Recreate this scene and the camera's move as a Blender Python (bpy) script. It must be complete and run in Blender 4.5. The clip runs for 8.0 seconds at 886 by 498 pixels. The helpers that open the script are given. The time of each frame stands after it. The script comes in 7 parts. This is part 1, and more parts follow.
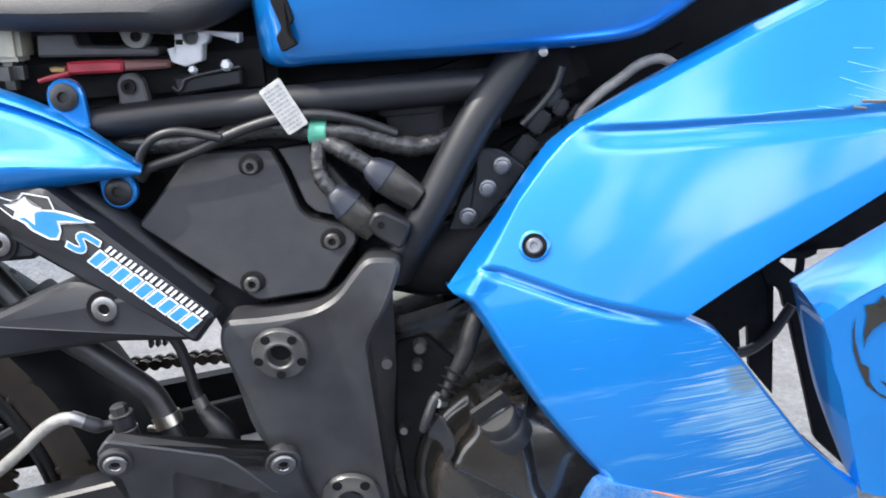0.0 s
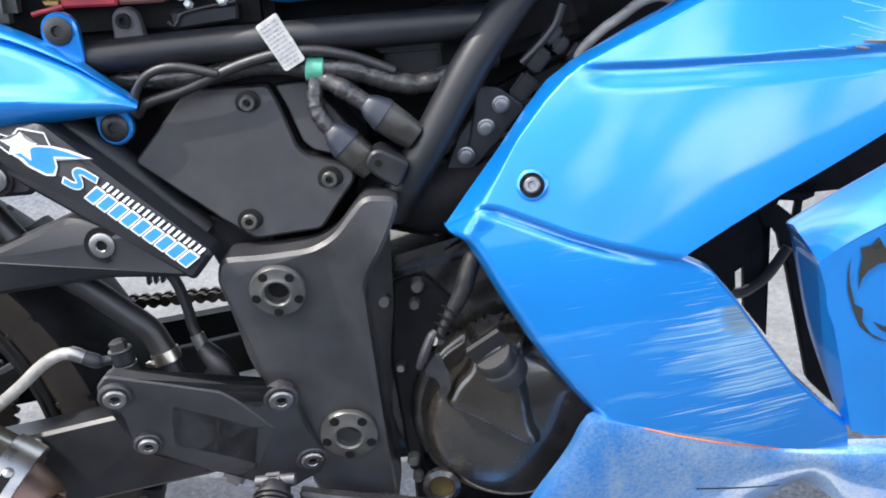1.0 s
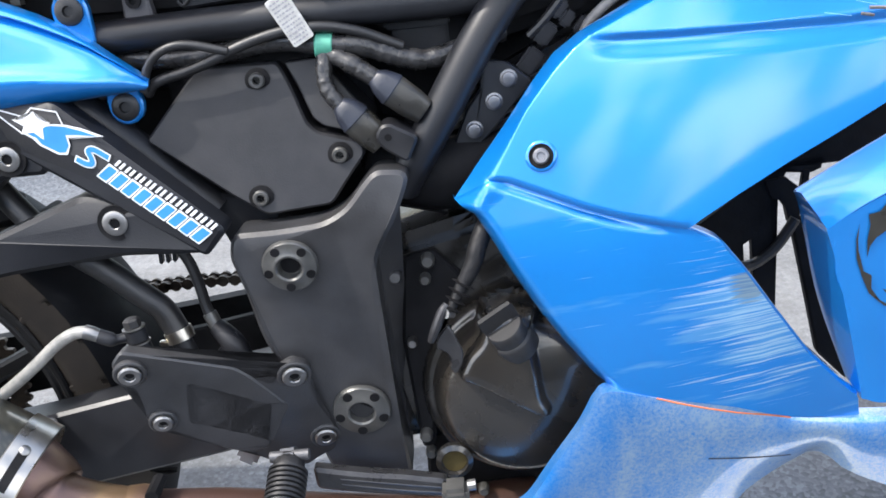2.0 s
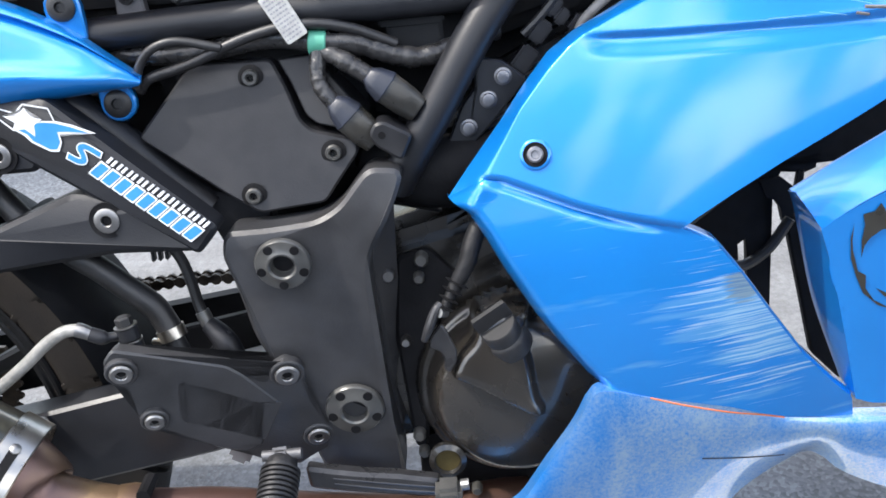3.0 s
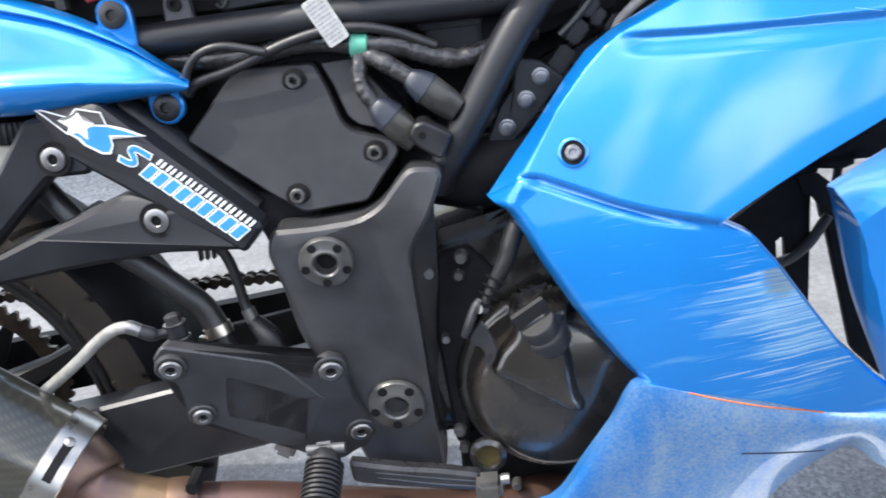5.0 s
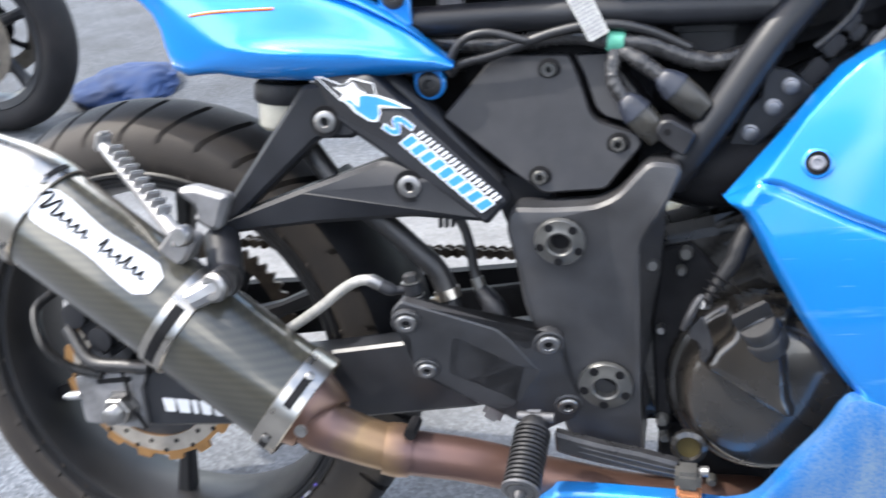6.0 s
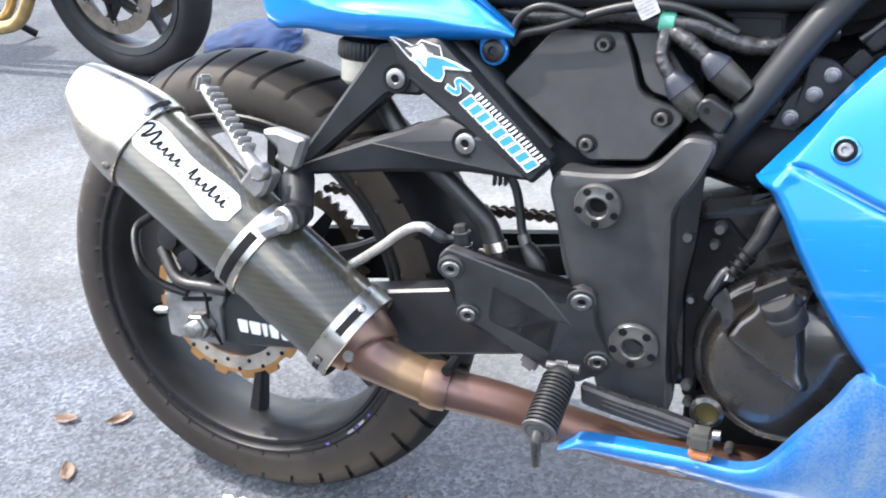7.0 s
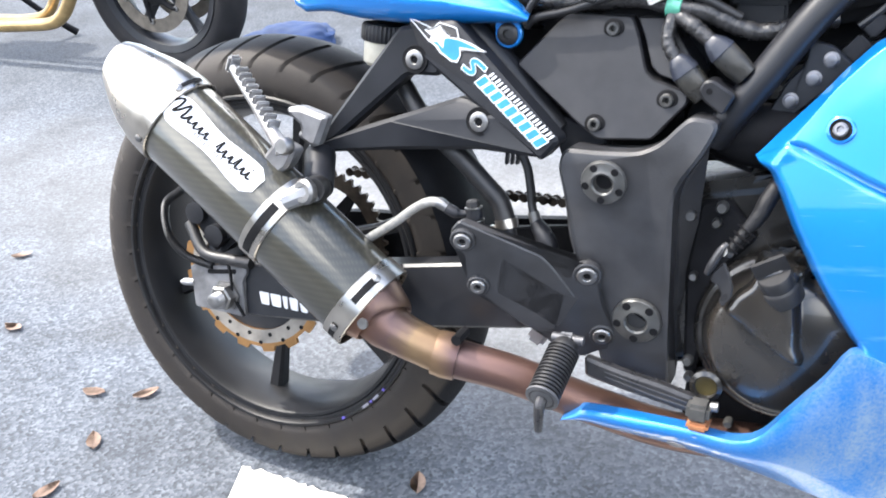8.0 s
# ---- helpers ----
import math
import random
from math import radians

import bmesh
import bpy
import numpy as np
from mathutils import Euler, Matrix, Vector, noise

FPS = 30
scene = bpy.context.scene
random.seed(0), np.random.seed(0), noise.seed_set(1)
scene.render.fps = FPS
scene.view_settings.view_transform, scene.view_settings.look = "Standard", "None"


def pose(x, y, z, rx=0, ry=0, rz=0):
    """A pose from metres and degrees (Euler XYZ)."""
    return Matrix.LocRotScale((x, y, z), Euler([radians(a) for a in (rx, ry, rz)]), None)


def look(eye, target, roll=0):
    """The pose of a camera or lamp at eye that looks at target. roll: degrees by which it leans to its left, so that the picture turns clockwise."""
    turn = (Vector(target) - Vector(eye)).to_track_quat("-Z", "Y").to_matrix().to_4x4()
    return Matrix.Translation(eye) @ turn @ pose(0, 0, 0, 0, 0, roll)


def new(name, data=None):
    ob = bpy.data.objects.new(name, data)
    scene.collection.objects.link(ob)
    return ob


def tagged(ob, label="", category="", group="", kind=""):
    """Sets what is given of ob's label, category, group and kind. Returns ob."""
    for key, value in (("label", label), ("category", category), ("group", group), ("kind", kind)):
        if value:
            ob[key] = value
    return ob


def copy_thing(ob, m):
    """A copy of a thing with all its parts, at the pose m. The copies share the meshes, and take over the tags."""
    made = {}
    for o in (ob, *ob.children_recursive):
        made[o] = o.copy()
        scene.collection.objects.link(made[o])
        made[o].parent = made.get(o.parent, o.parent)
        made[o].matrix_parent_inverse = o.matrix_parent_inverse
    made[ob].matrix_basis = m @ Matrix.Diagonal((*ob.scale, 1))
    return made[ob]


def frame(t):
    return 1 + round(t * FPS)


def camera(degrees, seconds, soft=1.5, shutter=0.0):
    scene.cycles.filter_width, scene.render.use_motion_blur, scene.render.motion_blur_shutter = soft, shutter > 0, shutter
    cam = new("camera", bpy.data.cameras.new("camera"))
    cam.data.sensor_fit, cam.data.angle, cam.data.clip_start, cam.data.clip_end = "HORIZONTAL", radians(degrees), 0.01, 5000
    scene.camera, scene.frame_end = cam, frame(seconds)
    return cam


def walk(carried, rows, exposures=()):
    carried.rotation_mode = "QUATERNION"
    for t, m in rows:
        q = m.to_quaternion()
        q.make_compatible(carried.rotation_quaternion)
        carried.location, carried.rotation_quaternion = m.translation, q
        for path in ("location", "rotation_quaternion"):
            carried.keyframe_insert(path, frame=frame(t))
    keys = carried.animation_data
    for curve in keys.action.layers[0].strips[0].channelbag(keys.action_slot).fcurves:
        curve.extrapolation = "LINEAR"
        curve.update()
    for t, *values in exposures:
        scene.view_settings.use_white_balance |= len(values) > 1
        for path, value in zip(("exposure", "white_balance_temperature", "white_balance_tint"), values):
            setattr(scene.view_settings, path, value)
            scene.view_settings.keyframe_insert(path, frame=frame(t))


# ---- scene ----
cam = camera(50.0, 8.0, soft=1.7, shutter=0.5)
PATH = [
    (0, (0.65, -0.736, 0.934), (0.572, 1.044, 0.024), -5.7),
    (0.5, (0.659, -0.736, 0.935), (0.603, 1.018, -0.023), -5.2),
    (1, (0.65, -0.738, 0.931), (0.568, 0.984, -0.083), -5.4),
    (1.5, (0.643, -0.755, 0.918), (0.551, 0.971, -0.089), -6.4),
    (3, (0.644, -0.752, 0.912), (0.565, 0.972, -0.099), -6.0),
    (3.5, (0.638, -0.751, 0.913), (0.559, 0.976, -0.091), -5.6),
    (4, (0.644, -0.753, 0.914), (0.573, 0.963, -0.11), -5.6),
    (4.2, (0.647, -0.759, 0.913), (0.579, 0.959, -0.108), -6.0),
    (5.5, (0.622, -0.782, 0.914), (0.333, 0.942, -0.058), -7.8),
    (6, (0.595, -0.824, 0.933), (0.094, 0.855, -0.031), -6.4),
    (6.5, (0.662, -0.855, 0.938), (-0.008, 0.765, -0.025), -5.1),
    (7, (0.681, -0.877, 0.943), (-0.049, 0.703, -0.043), -5.0),
    (7.5, (0.695, -0.906, 0.93), (-0.09, 0.636, -0.074), -5.9),
    (8, (0.718, -0.922, 0.927), (-0.072, 0.646, -0.031), -4.5),
]
walk(cam, [(t, look(eye, target, roll)) for t, eye, target, roll in PATH], [(0.0, 1.82), (4.2, 1.76), (6.5, 2.13), (8.0, 2.3)])

from mathutils.bvhtree import BVHTree

# ---- light ----
SUN_FROM = Vector((-0.52, -0.07, 0.85)).normalized()
world = bpy.data.worlds.new("world")
scene.world = world
world.use_nodes = True
wn = world.node_tree
sky = wn.nodes.new("ShaderNodeTexSky")
sky.sky_type, sky.sun_disc, sky.dust_density = "NISHITA", False, 2.0
sky.sun_elevation = math.asin(SUN_FROM.z)
sky.sun_rotation = math.atan2(SUN_FROM.x, SUN_FROM.y)
# broken bright cloud over the whole sky
heaven = wn.nodes.new("ShaderNodeTexCoord")
puffs = wn.nodes.new("ShaderNodeTexNoise")
puffs.inputs["Scale"].default_value, puffs.inputs["Detail"].default_value, puffs.inputs["Roughness"].default_value = 2.3, 3, 0.45
wn.links.new(heaven.outputs["Generated"], puffs.inputs["Vector"])
cover = wn.nodes.new("ShaderNodeMapRange")
cover.interpolation_type = "SMOOTHSTEP"
cover.inputs["From Min"].default_value, cover.inputs["From Max"].default_value = 0.47, 0.66
cover.inputs["To Max"].default_value = 0.9
wn.links.new(puffs.outputs["Fac"], cover.inputs["Value"])
clouds = wn.nodes.new("ShaderNodeMix")
clouds.data_type = "RGBA"
wn.links.new(cover.outputs["Result"], clouds.inputs["Factor"])
wn.links.new(sky.outputs["Color"], clouds.inputs["A"])
clouds.inputs["B"].default_value = (12.2, 12.2, 12.2, 1)
wn.links.new(clouds.outputs["Result"], wn.nodes["Background"].inputs["Color"])
wn.nodes["Background"].inputs["Strength"].default_value = 0.15
sun = new("sun", bpy.data.lights.new("sun", "SUN"))
sun.data.energy, sun.data.angle, sun.data.color = 1.7, radians(0.6), (1.0, 0.96, 0.9)
sun.matrix_world = look(SUN_FROM * 20, (0, 0, 0))


# ---- materials ----
def shader(name, color, rough=0.5, metal=0.0, vary=0.25, scale=30.0, bump=0.15, bump_scale=400.0, coat=0.0, dust=0.0,
           dust_color=(0.35, 0.32, 0.28), spec=0.5):
    """A principled material with blotches at one scale, grain at another, and dust in patches."""
    m = bpy.data.materials.new(name)
    m.use_nodes = True
    nt = m.node_tree
    p = nt.nodes["Principled BSDF"]
    tc = nt.nodes.new("ShaderNodeTexCoord")
    big = nt.nodes.new("ShaderNodeTexNoise")
    big.inputs["Scale"].default_value, big.inputs["Detail"].default_value = scale, 6
    fine = nt.nodes.new("ShaderNodeTexNoise")
    fine.inputs["Scale"].default_value, fine.inputs["Detail"].default_value = bump_scale, 3
    for n in (big, fine):
        nt.links.new(tc.outputs["Object"], n.inputs["Vector"])
    ramp = nt.nodes.new("ShaderNodeValToRGB")
    ramp.color_ramp.elements[0].position, ramp.color_ramp.elements[1].position = 0.3, 0.7
    ramp.color_ramp.elements[0].color = (*[c * (1 - vary) for c in color], 1)
    ramp.color_ramp.elements[1].color = (*[min(1, c * (1 + vary)) for c in color], 1)
    nt.links.new(big.outputs["Fac"], ramp.inputs["Fac"])
    out = ramp.outputs["Color"]
    if dust:
        dn = nt.nodes.new("ShaderNodeTexNoise")
        dn.inputs["Scale"].default_value, dn.inputs["Detail"].default_value = scale * 0.6, 8
        nt.links.new(tc.outputs["Object"], dn.inputs["Vector"])
        dr = nt.nodes.new("ShaderNodeMapRange")
        dr.inputs["From Min"].default_value, dr.inputs["From Max"].default_value = 0.42, 0.75
        dr.inputs["To Max"].default_value = dust
        nt.links.new(dn.outputs["Fac"], dr.inputs["Value"])
        mix = nt.nodes.new("ShaderNodeMix")
        mix.data_type = "RGBA"
        nt.links.new(dr.outputs["Result"], mix.inputs["Factor"])
        nt.links.new(out, mix.inputs["A"])
        mix.inputs["B"].default_value = (*dust_color, 1)
        out = mix.outputs["Result"]
    nt.links.new(out, p.inputs["Base Color"])
    rr = nt.nodes.new("ShaderNodeMapRange")
    rr.inputs["To Min"].default_value, rr.inputs["To Max"].default_value = max(0.02, rough - 0.12), min(1, rough + 0.12)
    nt.links.new(big.outputs["Fac"], rr.inputs["Value"])
    nt.links.new(rr.outputs["Result"], p.inputs["Roughness"])
    p.inputs["Metallic"].default_value = metal
    p.inputs["Specular IOR Level"].default_value = spec
    p.inputs["Coat Weight"].default_value = coat
    p.inputs["Coat Roughness"].default_value = 0.06
    if bump:
        bp = nt.nodes.new("ShaderNodeBump")
        bp.inputs["Strength"].default_value, bp.inputs["Distance"].default_value = bump, 0.001
        nt.links.new(fine.outputs["Fac"], bp.inputs["Height"])
        nt.links.new(bp.outputs["Normal"], p.inputs["Normal"])
    return m


def paint(name, dust=0.0, ior=1.58):
    """Metallic blue lacquer, slightly wavy, with fine flakes."""
    m = shader(name, (0.005, 0.19, 0.58), 0.34, 0.5, 0.05, 9, 0.0, coat=1.0, dust=dust, dust_color=(0.3, 0.42, 0.5), spec=0.3)
    nt = m.node_tree
    p = nt.nodes["Principled BSDF"]
    tc = nt.nodes.new("ShaderNodeTexCoord")
    wave = nt.nodes.new("ShaderNodeTexNoise")
    wave.inputs["Scale"].default_value, wave.inputs["Detail"].default_value = 14, 2
    nt.links.new(tc.outputs["Object"], wave.inputs["Vector"])
    bp = nt.nodes.new("ShaderNodeBump")
    bp.inputs["Strength"].default_value, bp.inputs["Distance"].default_value = 0.03, 0.004
    nt.links.new(wave.outputs["Fac"], bp.inputs["Height"])
    nt.links.new(bp.outputs["Normal"], p.inputs["Normal"])
    nt.links.new(bp.outputs["Normal"], p.inputs["Coat Normal"])
    p.inputs["Coat IOR"].default_value, p.inputs["Coat Roughness"].default_value = ior, 0.06
    return m


BLUE = paint("blue paint")
BLACK_PAINT = shader("satin black paint", (0.0108, 0.0122, 0.0158), 0.39, 0.0, 0.25, 25, 0.12, 500, dust=0.06, dust_color=(0.2, 0.19, 0.18), spec=0.48)
RIM_BLACK = shader("rim powder coat", (0.007, 0.0073, 0.0085), 0.42, 0.0, 0.25, 25, 0.2, 500, dust=0.04, dust_color=(0.1, 0.09, 0.08), spec=0.35)
BLACK_PLASTIC = shader("black plastic", (0.0105, 0.0112, 0.014), 0.45, 0.0, 0.3, 40, 0.12, 700, dust=0.05, dust_color=(0.16, 0.15, 0.14), spec=0.32)
ENGINE_BLACK = shader("engine black", (0.0125, 0.012, 0.0115), 0.27, 0.0, 0.35, 22, 0.1, 350, coat=0.5, dust=0.3, dust_color=(0.045, 0.035, 0.025))
DEEP_BLACK = shader("deep black", (0.008, 0.008, 0.009), 0.65, 0.0, 0.4, 40, 0.3, 300, spec=0.12)
RUSTY = shader("rusty chain steel", (0.06, 0.045, 0.032), 0.5, 0.4, 0.4, 90, 0.3)
RUBBER = shader("tyre rubber", (0.010, 0.0102, 0.012), 0.65, 0.0, 0.25, 20, 0.4, 600, spec=0.25, dust=0.08, dust_color=(0.12, 0.1, 0.085))
HOSE_RUBBER = shader("hose rubber", (0.013, 0.013, 0.014), 0.42, 0.0, 0.3, 60, 0.2, 500)
STEEL = shader("bolt steel", (0.26, 0.255, 0.25), 0.42, 1.0, 0.2, 80, 0.1, 500)
ALU = shader("cast aluminium", (0.36, 0.36, 0.365), 0.42, 0.8, 0.15, 60, 0.25, 500)
CHROME = shader("polished steel", (0.47, 0.435, 0.385), 0.3, 1.0, 0.12, 40, 0.05, 300)
GREY_CAP = shader("cap anodised grey", (0.095, 0.094, 0.09), 0.35, 0.5, 0.2, 60, 0.15, 500)
CREAM = shader("cream plastic", (0.36, 0.335, 0.27), 0.5, 0.0, 0.15, 60, 0.1)
WHITE = shader("white label", (0.6, 0.61, 0.63), 0.45, 0.0, 0.1, 60, 0.05)
PALE = shader("grey braid", (0.24, 0.235, 0.22), 0.5, 0.2, 0.25, 120, 0.4, 900)
STICKER_BLUE = shader("sticker blue", (0.03, 0.2, 0.62), 0.35, 0.0, 0.1, 60, 0.0)
RED = shader("red plastic", (0.3, 0.025, 0.04), 0.4, 0.0, 0.2, 60, 0.1)
GREEN = shader("green tape", (0.07, 0.3, 0.21), 0.5, 0.0, 0.2, 60, 0.1)
COPPER = shader("dull copper tape", (0.34, 0.15, 0.07), 0.5, 0.2, 0.25, 60, 0.15)
ORANGE = shader("orange tape", (0.6, 0.15, 0.04), 0.5, 0.0, 0.2, 60, 0.1)
GOLD = shader("bronze anodised", (0.42, 0.23, 0.095), 0.35, 0.85, 0.2, 40, 0.1)
TAPE = shader("loom tape", (0.022, 0.0215, 0.022), 0.28, 0.0, 0.4, 90, 1.0, 140)
CLOTH = shader("blue cloth", (0.0045, 0.022, 0.08), 0.8, 0.0, 0.25, 12, 0.4, 300)
SEAT = shader("seat vinyl", (0.02, 0.02, 0.022), 0.5, 0.0, 0.2, 40, 0.5, 900)
LEAF = shader("dry leaf", (0.25, 0.17, 0.125), 0.7, 0.0, 0.35, 90, 0.3)
GLASS_Y = shader("sight glass", (0.05, 0.04, 0.018), 0.15, 0.0, 0.2, 90, 0.0)


def pipe_metal():
    m = shader("heat-tinted steel", (0.3, 0.17, 0.1), 0.42, 0.75, 0.3, 35, 0.15, 400)
    nt = m.node_tree
    tc = nt.nodes.new("ShaderNodeTexCoord")
    sep = nt.nodes.new("ShaderNodeSeparateXYZ")
    nt.links.new(tc.outputs["Object"], sep.inputs["Vector"])
    nz = nt.nodes.new("ShaderNodeTexNoise")
    nz.inputs["Scale"].default_value = 25
    nt.links.new(tc.outputs["Object"], nz.inputs["Vector"])
    add = nt.nodes.new("ShaderNodeMath")
    add.operation = "MULTIPLY_ADD"
    nt.links.new(nz.outputs["Fac"], add.inputs[0])
    add.inputs[1].default_value = 0.06
    nt.links.new(sep.outputs["X"], add.inputs[2])
    r = nt.nodes.new("ShaderNodeMapRange")
    r.inputs["From Min"].default_value, r.inputs["From Max"].default_value = 0.24, 0.52
    nt.links.new(add.outputs["Value"], r.inputs["Value"])
    ramp = nt.nodes.new("ShaderNodeValToRGB")
    e = ramp.color_ramp.elements
    e[0].color, e[1].color = (0.16, 0.09, 0.065, 1), (0.15, 0.085, 0.065, 1)
    for pos, col in ((0.12, (0.19, 0.10, 0.065, 1)), (0.24, (0.15, 0.095, 0.085, 1)), (0.34, (0.24, 0.16, 0.09, 1)), (0.42, (0.21, 0.135, 0.08, 1)), (0.5, (0.12, 0.075, 0.07, 1)), (0.75, (0.16, 0.09, 0.07, 1))):
        e.new(pos).color = col
    nt.links.new(r.outputs["Result"], ramp.inputs["Fac"])
    nt.links.new(ramp.outputs["Color"], nt.nodes["Principled BSDF"].inputs["Base Color"])
    return m


def carbon():
    """Twill carbon weave under clear resin."""
    m = shader("carbon weave", (0.06, 0.055, 0.04), 0.32, 0.4, 0.15, 30, 0.0, coat=0.8)
    nt = m.node_tree
    tc = nt.nodes.new("ShaderNodeTexCoord")
    waves = []
    for rot, sc in ((1.45, 46), (0.6, 120)):
        mp = nt.nodes.new("ShaderNodeMapping")
        mp.inputs["Rotation"].default_value = (0, rot, 0)
        nt.links.new(tc.outputs["Object"], mp.inputs["Vector"])
        wv = nt.nodes.new("ShaderNodeTexWave")
        wv.bands_direction = "X"
        wv.inputs["Scale"].default_value = sc
        wv.inputs["Distortion"].default_value = 1.2
        nt.links.new(mp.outputs["Vector"], wv.inputs["Vector"])
        waves.append(wv)
    mul = nt.nodes.new("ShaderNodeMath")
    mul.operation = "MULTIPLY"
    nt.links.new(waves[0].outputs["Fac"], mul.inputs[0])
    nt.links.new(waves[1].outputs["Fac"], mul.inputs[1])
    ramp = nt.nodes.new("ShaderNodeValToRGB")
    ramp.color_ramp.elements[0].color = (0.046, 0.044, 0.035, 1)
    ramp.color_ramp.elements[1].color = (0.068, 0.064, 0.048, 1)
    nt.links.new(mul.outputs["Value"], ramp.inputs["Fac"])
    nt.links.new(ramp.outputs["Color"], nt.nodes["Principled BSDF"].inputs["Base Color"])
    return m


def asphalt():
    """Worn asphalt: pale stones in dark binder, with broad stains and cracks."""
    m = bpy.data.materials.new("worn asphalt")
    m.use_nodes = True
    nt = m.node_tree
    p = nt.nodes["Principled BSDF"]
    tc = nt.nodes.new("ShaderNodeTexCoord")
    vo = nt.nodes.new("ShaderNodeTexVoronoi")
    vo.inputs["Scale"].default_value = 190
    n1 = nt.nodes.new("ShaderNodeTexNoise")
    n1.inputs["Scale"].default_value, n1.inputs["Detail"].default_value = 75, 5
    n2 = nt.nodes.new("ShaderNodeTexNoise")
    n2.inputs["Scale"].default_value, n2.inputs["Detail"].default_value = 5.5, 9
    for n in (vo, n1, n2):
        nt.links.new(tc.outputs["Object"], n.inputs["Vector"])
    stones = nt.nodes.new("ShaderNodeValToRGB")
    el = stones.color_ramp.elements
    el[0].color, el[1].color = (0.034, 0.039, 0.0475, 1), (0.106, 0.1175, 0.134, 1)
    el.new(0.5).color = (0.0625, 0.0705, 0.084, 1)
    sepc = nt.nodes.new("ShaderNodeSeparateColor")
    nt.links.new(vo.outputs["Color"], sepc.inputs["Color"])
    nt.links.new(sepc.outputs["Red"], stones.inputs["Fac"])
    grain = nt.nodes.new("ShaderNodeMapRange")
    grain.inputs["From Min"].default_value, grain.inputs["From Max"].default_value = 0.3, 0.7
    grain.inputs["To Min"].default_value, grain.inputs["To Max"].default_value = 0.86, 1.13
    nt.links.new(n1.outputs["Fac"], grain.inputs["Value"])
    broad = nt.nodes.new("ShaderNodeMapRange")
    broad.inputs["From Min"].default_value, broad.inputs["From Max"].default_value = 0.3, 0.7
    broad.inputs["To Min"].default_value, broad.inputs["To Max"].default_value = 0.66, 1.32
    nt.links.new(n2.outputs["Fac"], broad.inputs["Value"])
    mul = nt.nodes.new("ShaderNodeMath")
    mul.operation = "MULTIPLY"
    nt.links.new(grain.outputs["Result"], mul.inputs[0])
    nt.links.new(broad.outputs["Result"], mul.inputs[1])
    # the asphalt gets darker farther off, with a ragged border
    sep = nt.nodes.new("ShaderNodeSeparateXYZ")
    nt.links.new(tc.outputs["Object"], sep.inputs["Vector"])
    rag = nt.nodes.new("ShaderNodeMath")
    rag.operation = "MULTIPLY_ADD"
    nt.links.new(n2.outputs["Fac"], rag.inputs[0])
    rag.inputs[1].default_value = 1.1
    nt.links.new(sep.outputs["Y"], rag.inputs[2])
    far_tone = nt.nodes.new("ShaderNodeMapRange")
    far_tone.inputs["From Min"].default_value, far_tone.inputs["From Max"].default_value = 1.65, 2.15
    far_tone.inputs["To Min"].default_value, far_tone.inputs["To Max"].default_value = 1.0, 0.62
    nt.links.new(rag.outputs["Value"], far_tone.inputs["Value"])
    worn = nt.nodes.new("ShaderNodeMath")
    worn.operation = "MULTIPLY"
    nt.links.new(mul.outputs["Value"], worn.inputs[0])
    nt.links.new(far_tone.outputs["Result"], worn.inputs[1])
    # sunlight painted into the colour: a paler, warmer strip between the two motorcycles
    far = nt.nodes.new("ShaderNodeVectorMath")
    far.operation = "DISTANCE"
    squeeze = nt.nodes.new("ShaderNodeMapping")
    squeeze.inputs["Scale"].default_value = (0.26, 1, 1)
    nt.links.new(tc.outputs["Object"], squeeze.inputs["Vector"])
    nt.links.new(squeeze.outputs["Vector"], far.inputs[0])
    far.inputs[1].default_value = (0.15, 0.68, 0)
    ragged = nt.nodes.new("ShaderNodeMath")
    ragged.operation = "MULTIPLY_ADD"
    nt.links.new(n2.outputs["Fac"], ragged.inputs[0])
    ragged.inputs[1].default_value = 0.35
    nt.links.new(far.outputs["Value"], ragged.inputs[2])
    sunlit_strip = nt.nodes.new("ShaderNodeMapRange")
    sunlit_strip.inputs["From Min"].default_value, sunlit_strip.inputs["From Max"].default_value = 0.42, 0.86
    sunlit_strip.inputs["To Min"].default_value, sunlit_strip.inputs["To Max"].default_value = 0.62, 0.0
    nt.links.new(ragged.outputs["Value"], sunlit_strip.inputs["Value"])
    sunlit_mix = nt.nodes.new("ShaderNodeMix")
    sunlit_mix.data_type = "RGBA"
    nt.links.new(sunlit_strip.outputs["Result"], sunlit_mix.inputs["Factor"])
    nt.links.new(stones.outputs["Color"], sunlit_mix.inputs["A"])
    sunlit_mix.inputs["B"].default_value = (0.165, 0.162, 0.156, 1)
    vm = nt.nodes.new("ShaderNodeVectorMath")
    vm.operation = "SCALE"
    nt.links.new(sunlit_mix.outputs["Result"], vm.inputs[0])
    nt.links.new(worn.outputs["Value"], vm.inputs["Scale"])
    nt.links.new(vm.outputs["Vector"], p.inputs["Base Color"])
    p.inputs["Roughness"].default_value = 0.85
    bp = nt.nodes.new("ShaderNodeBump")
    bp.inputs["Strength"].default_value, bp.inputs["Distance"].default_value = 0.35, 0.003
    nt.links.new(vo.outputs["Distance"], bp.inputs["Height"])
    nt.links.new(bp.outputs["Normal"], p.inputs["Normal"])
    return m


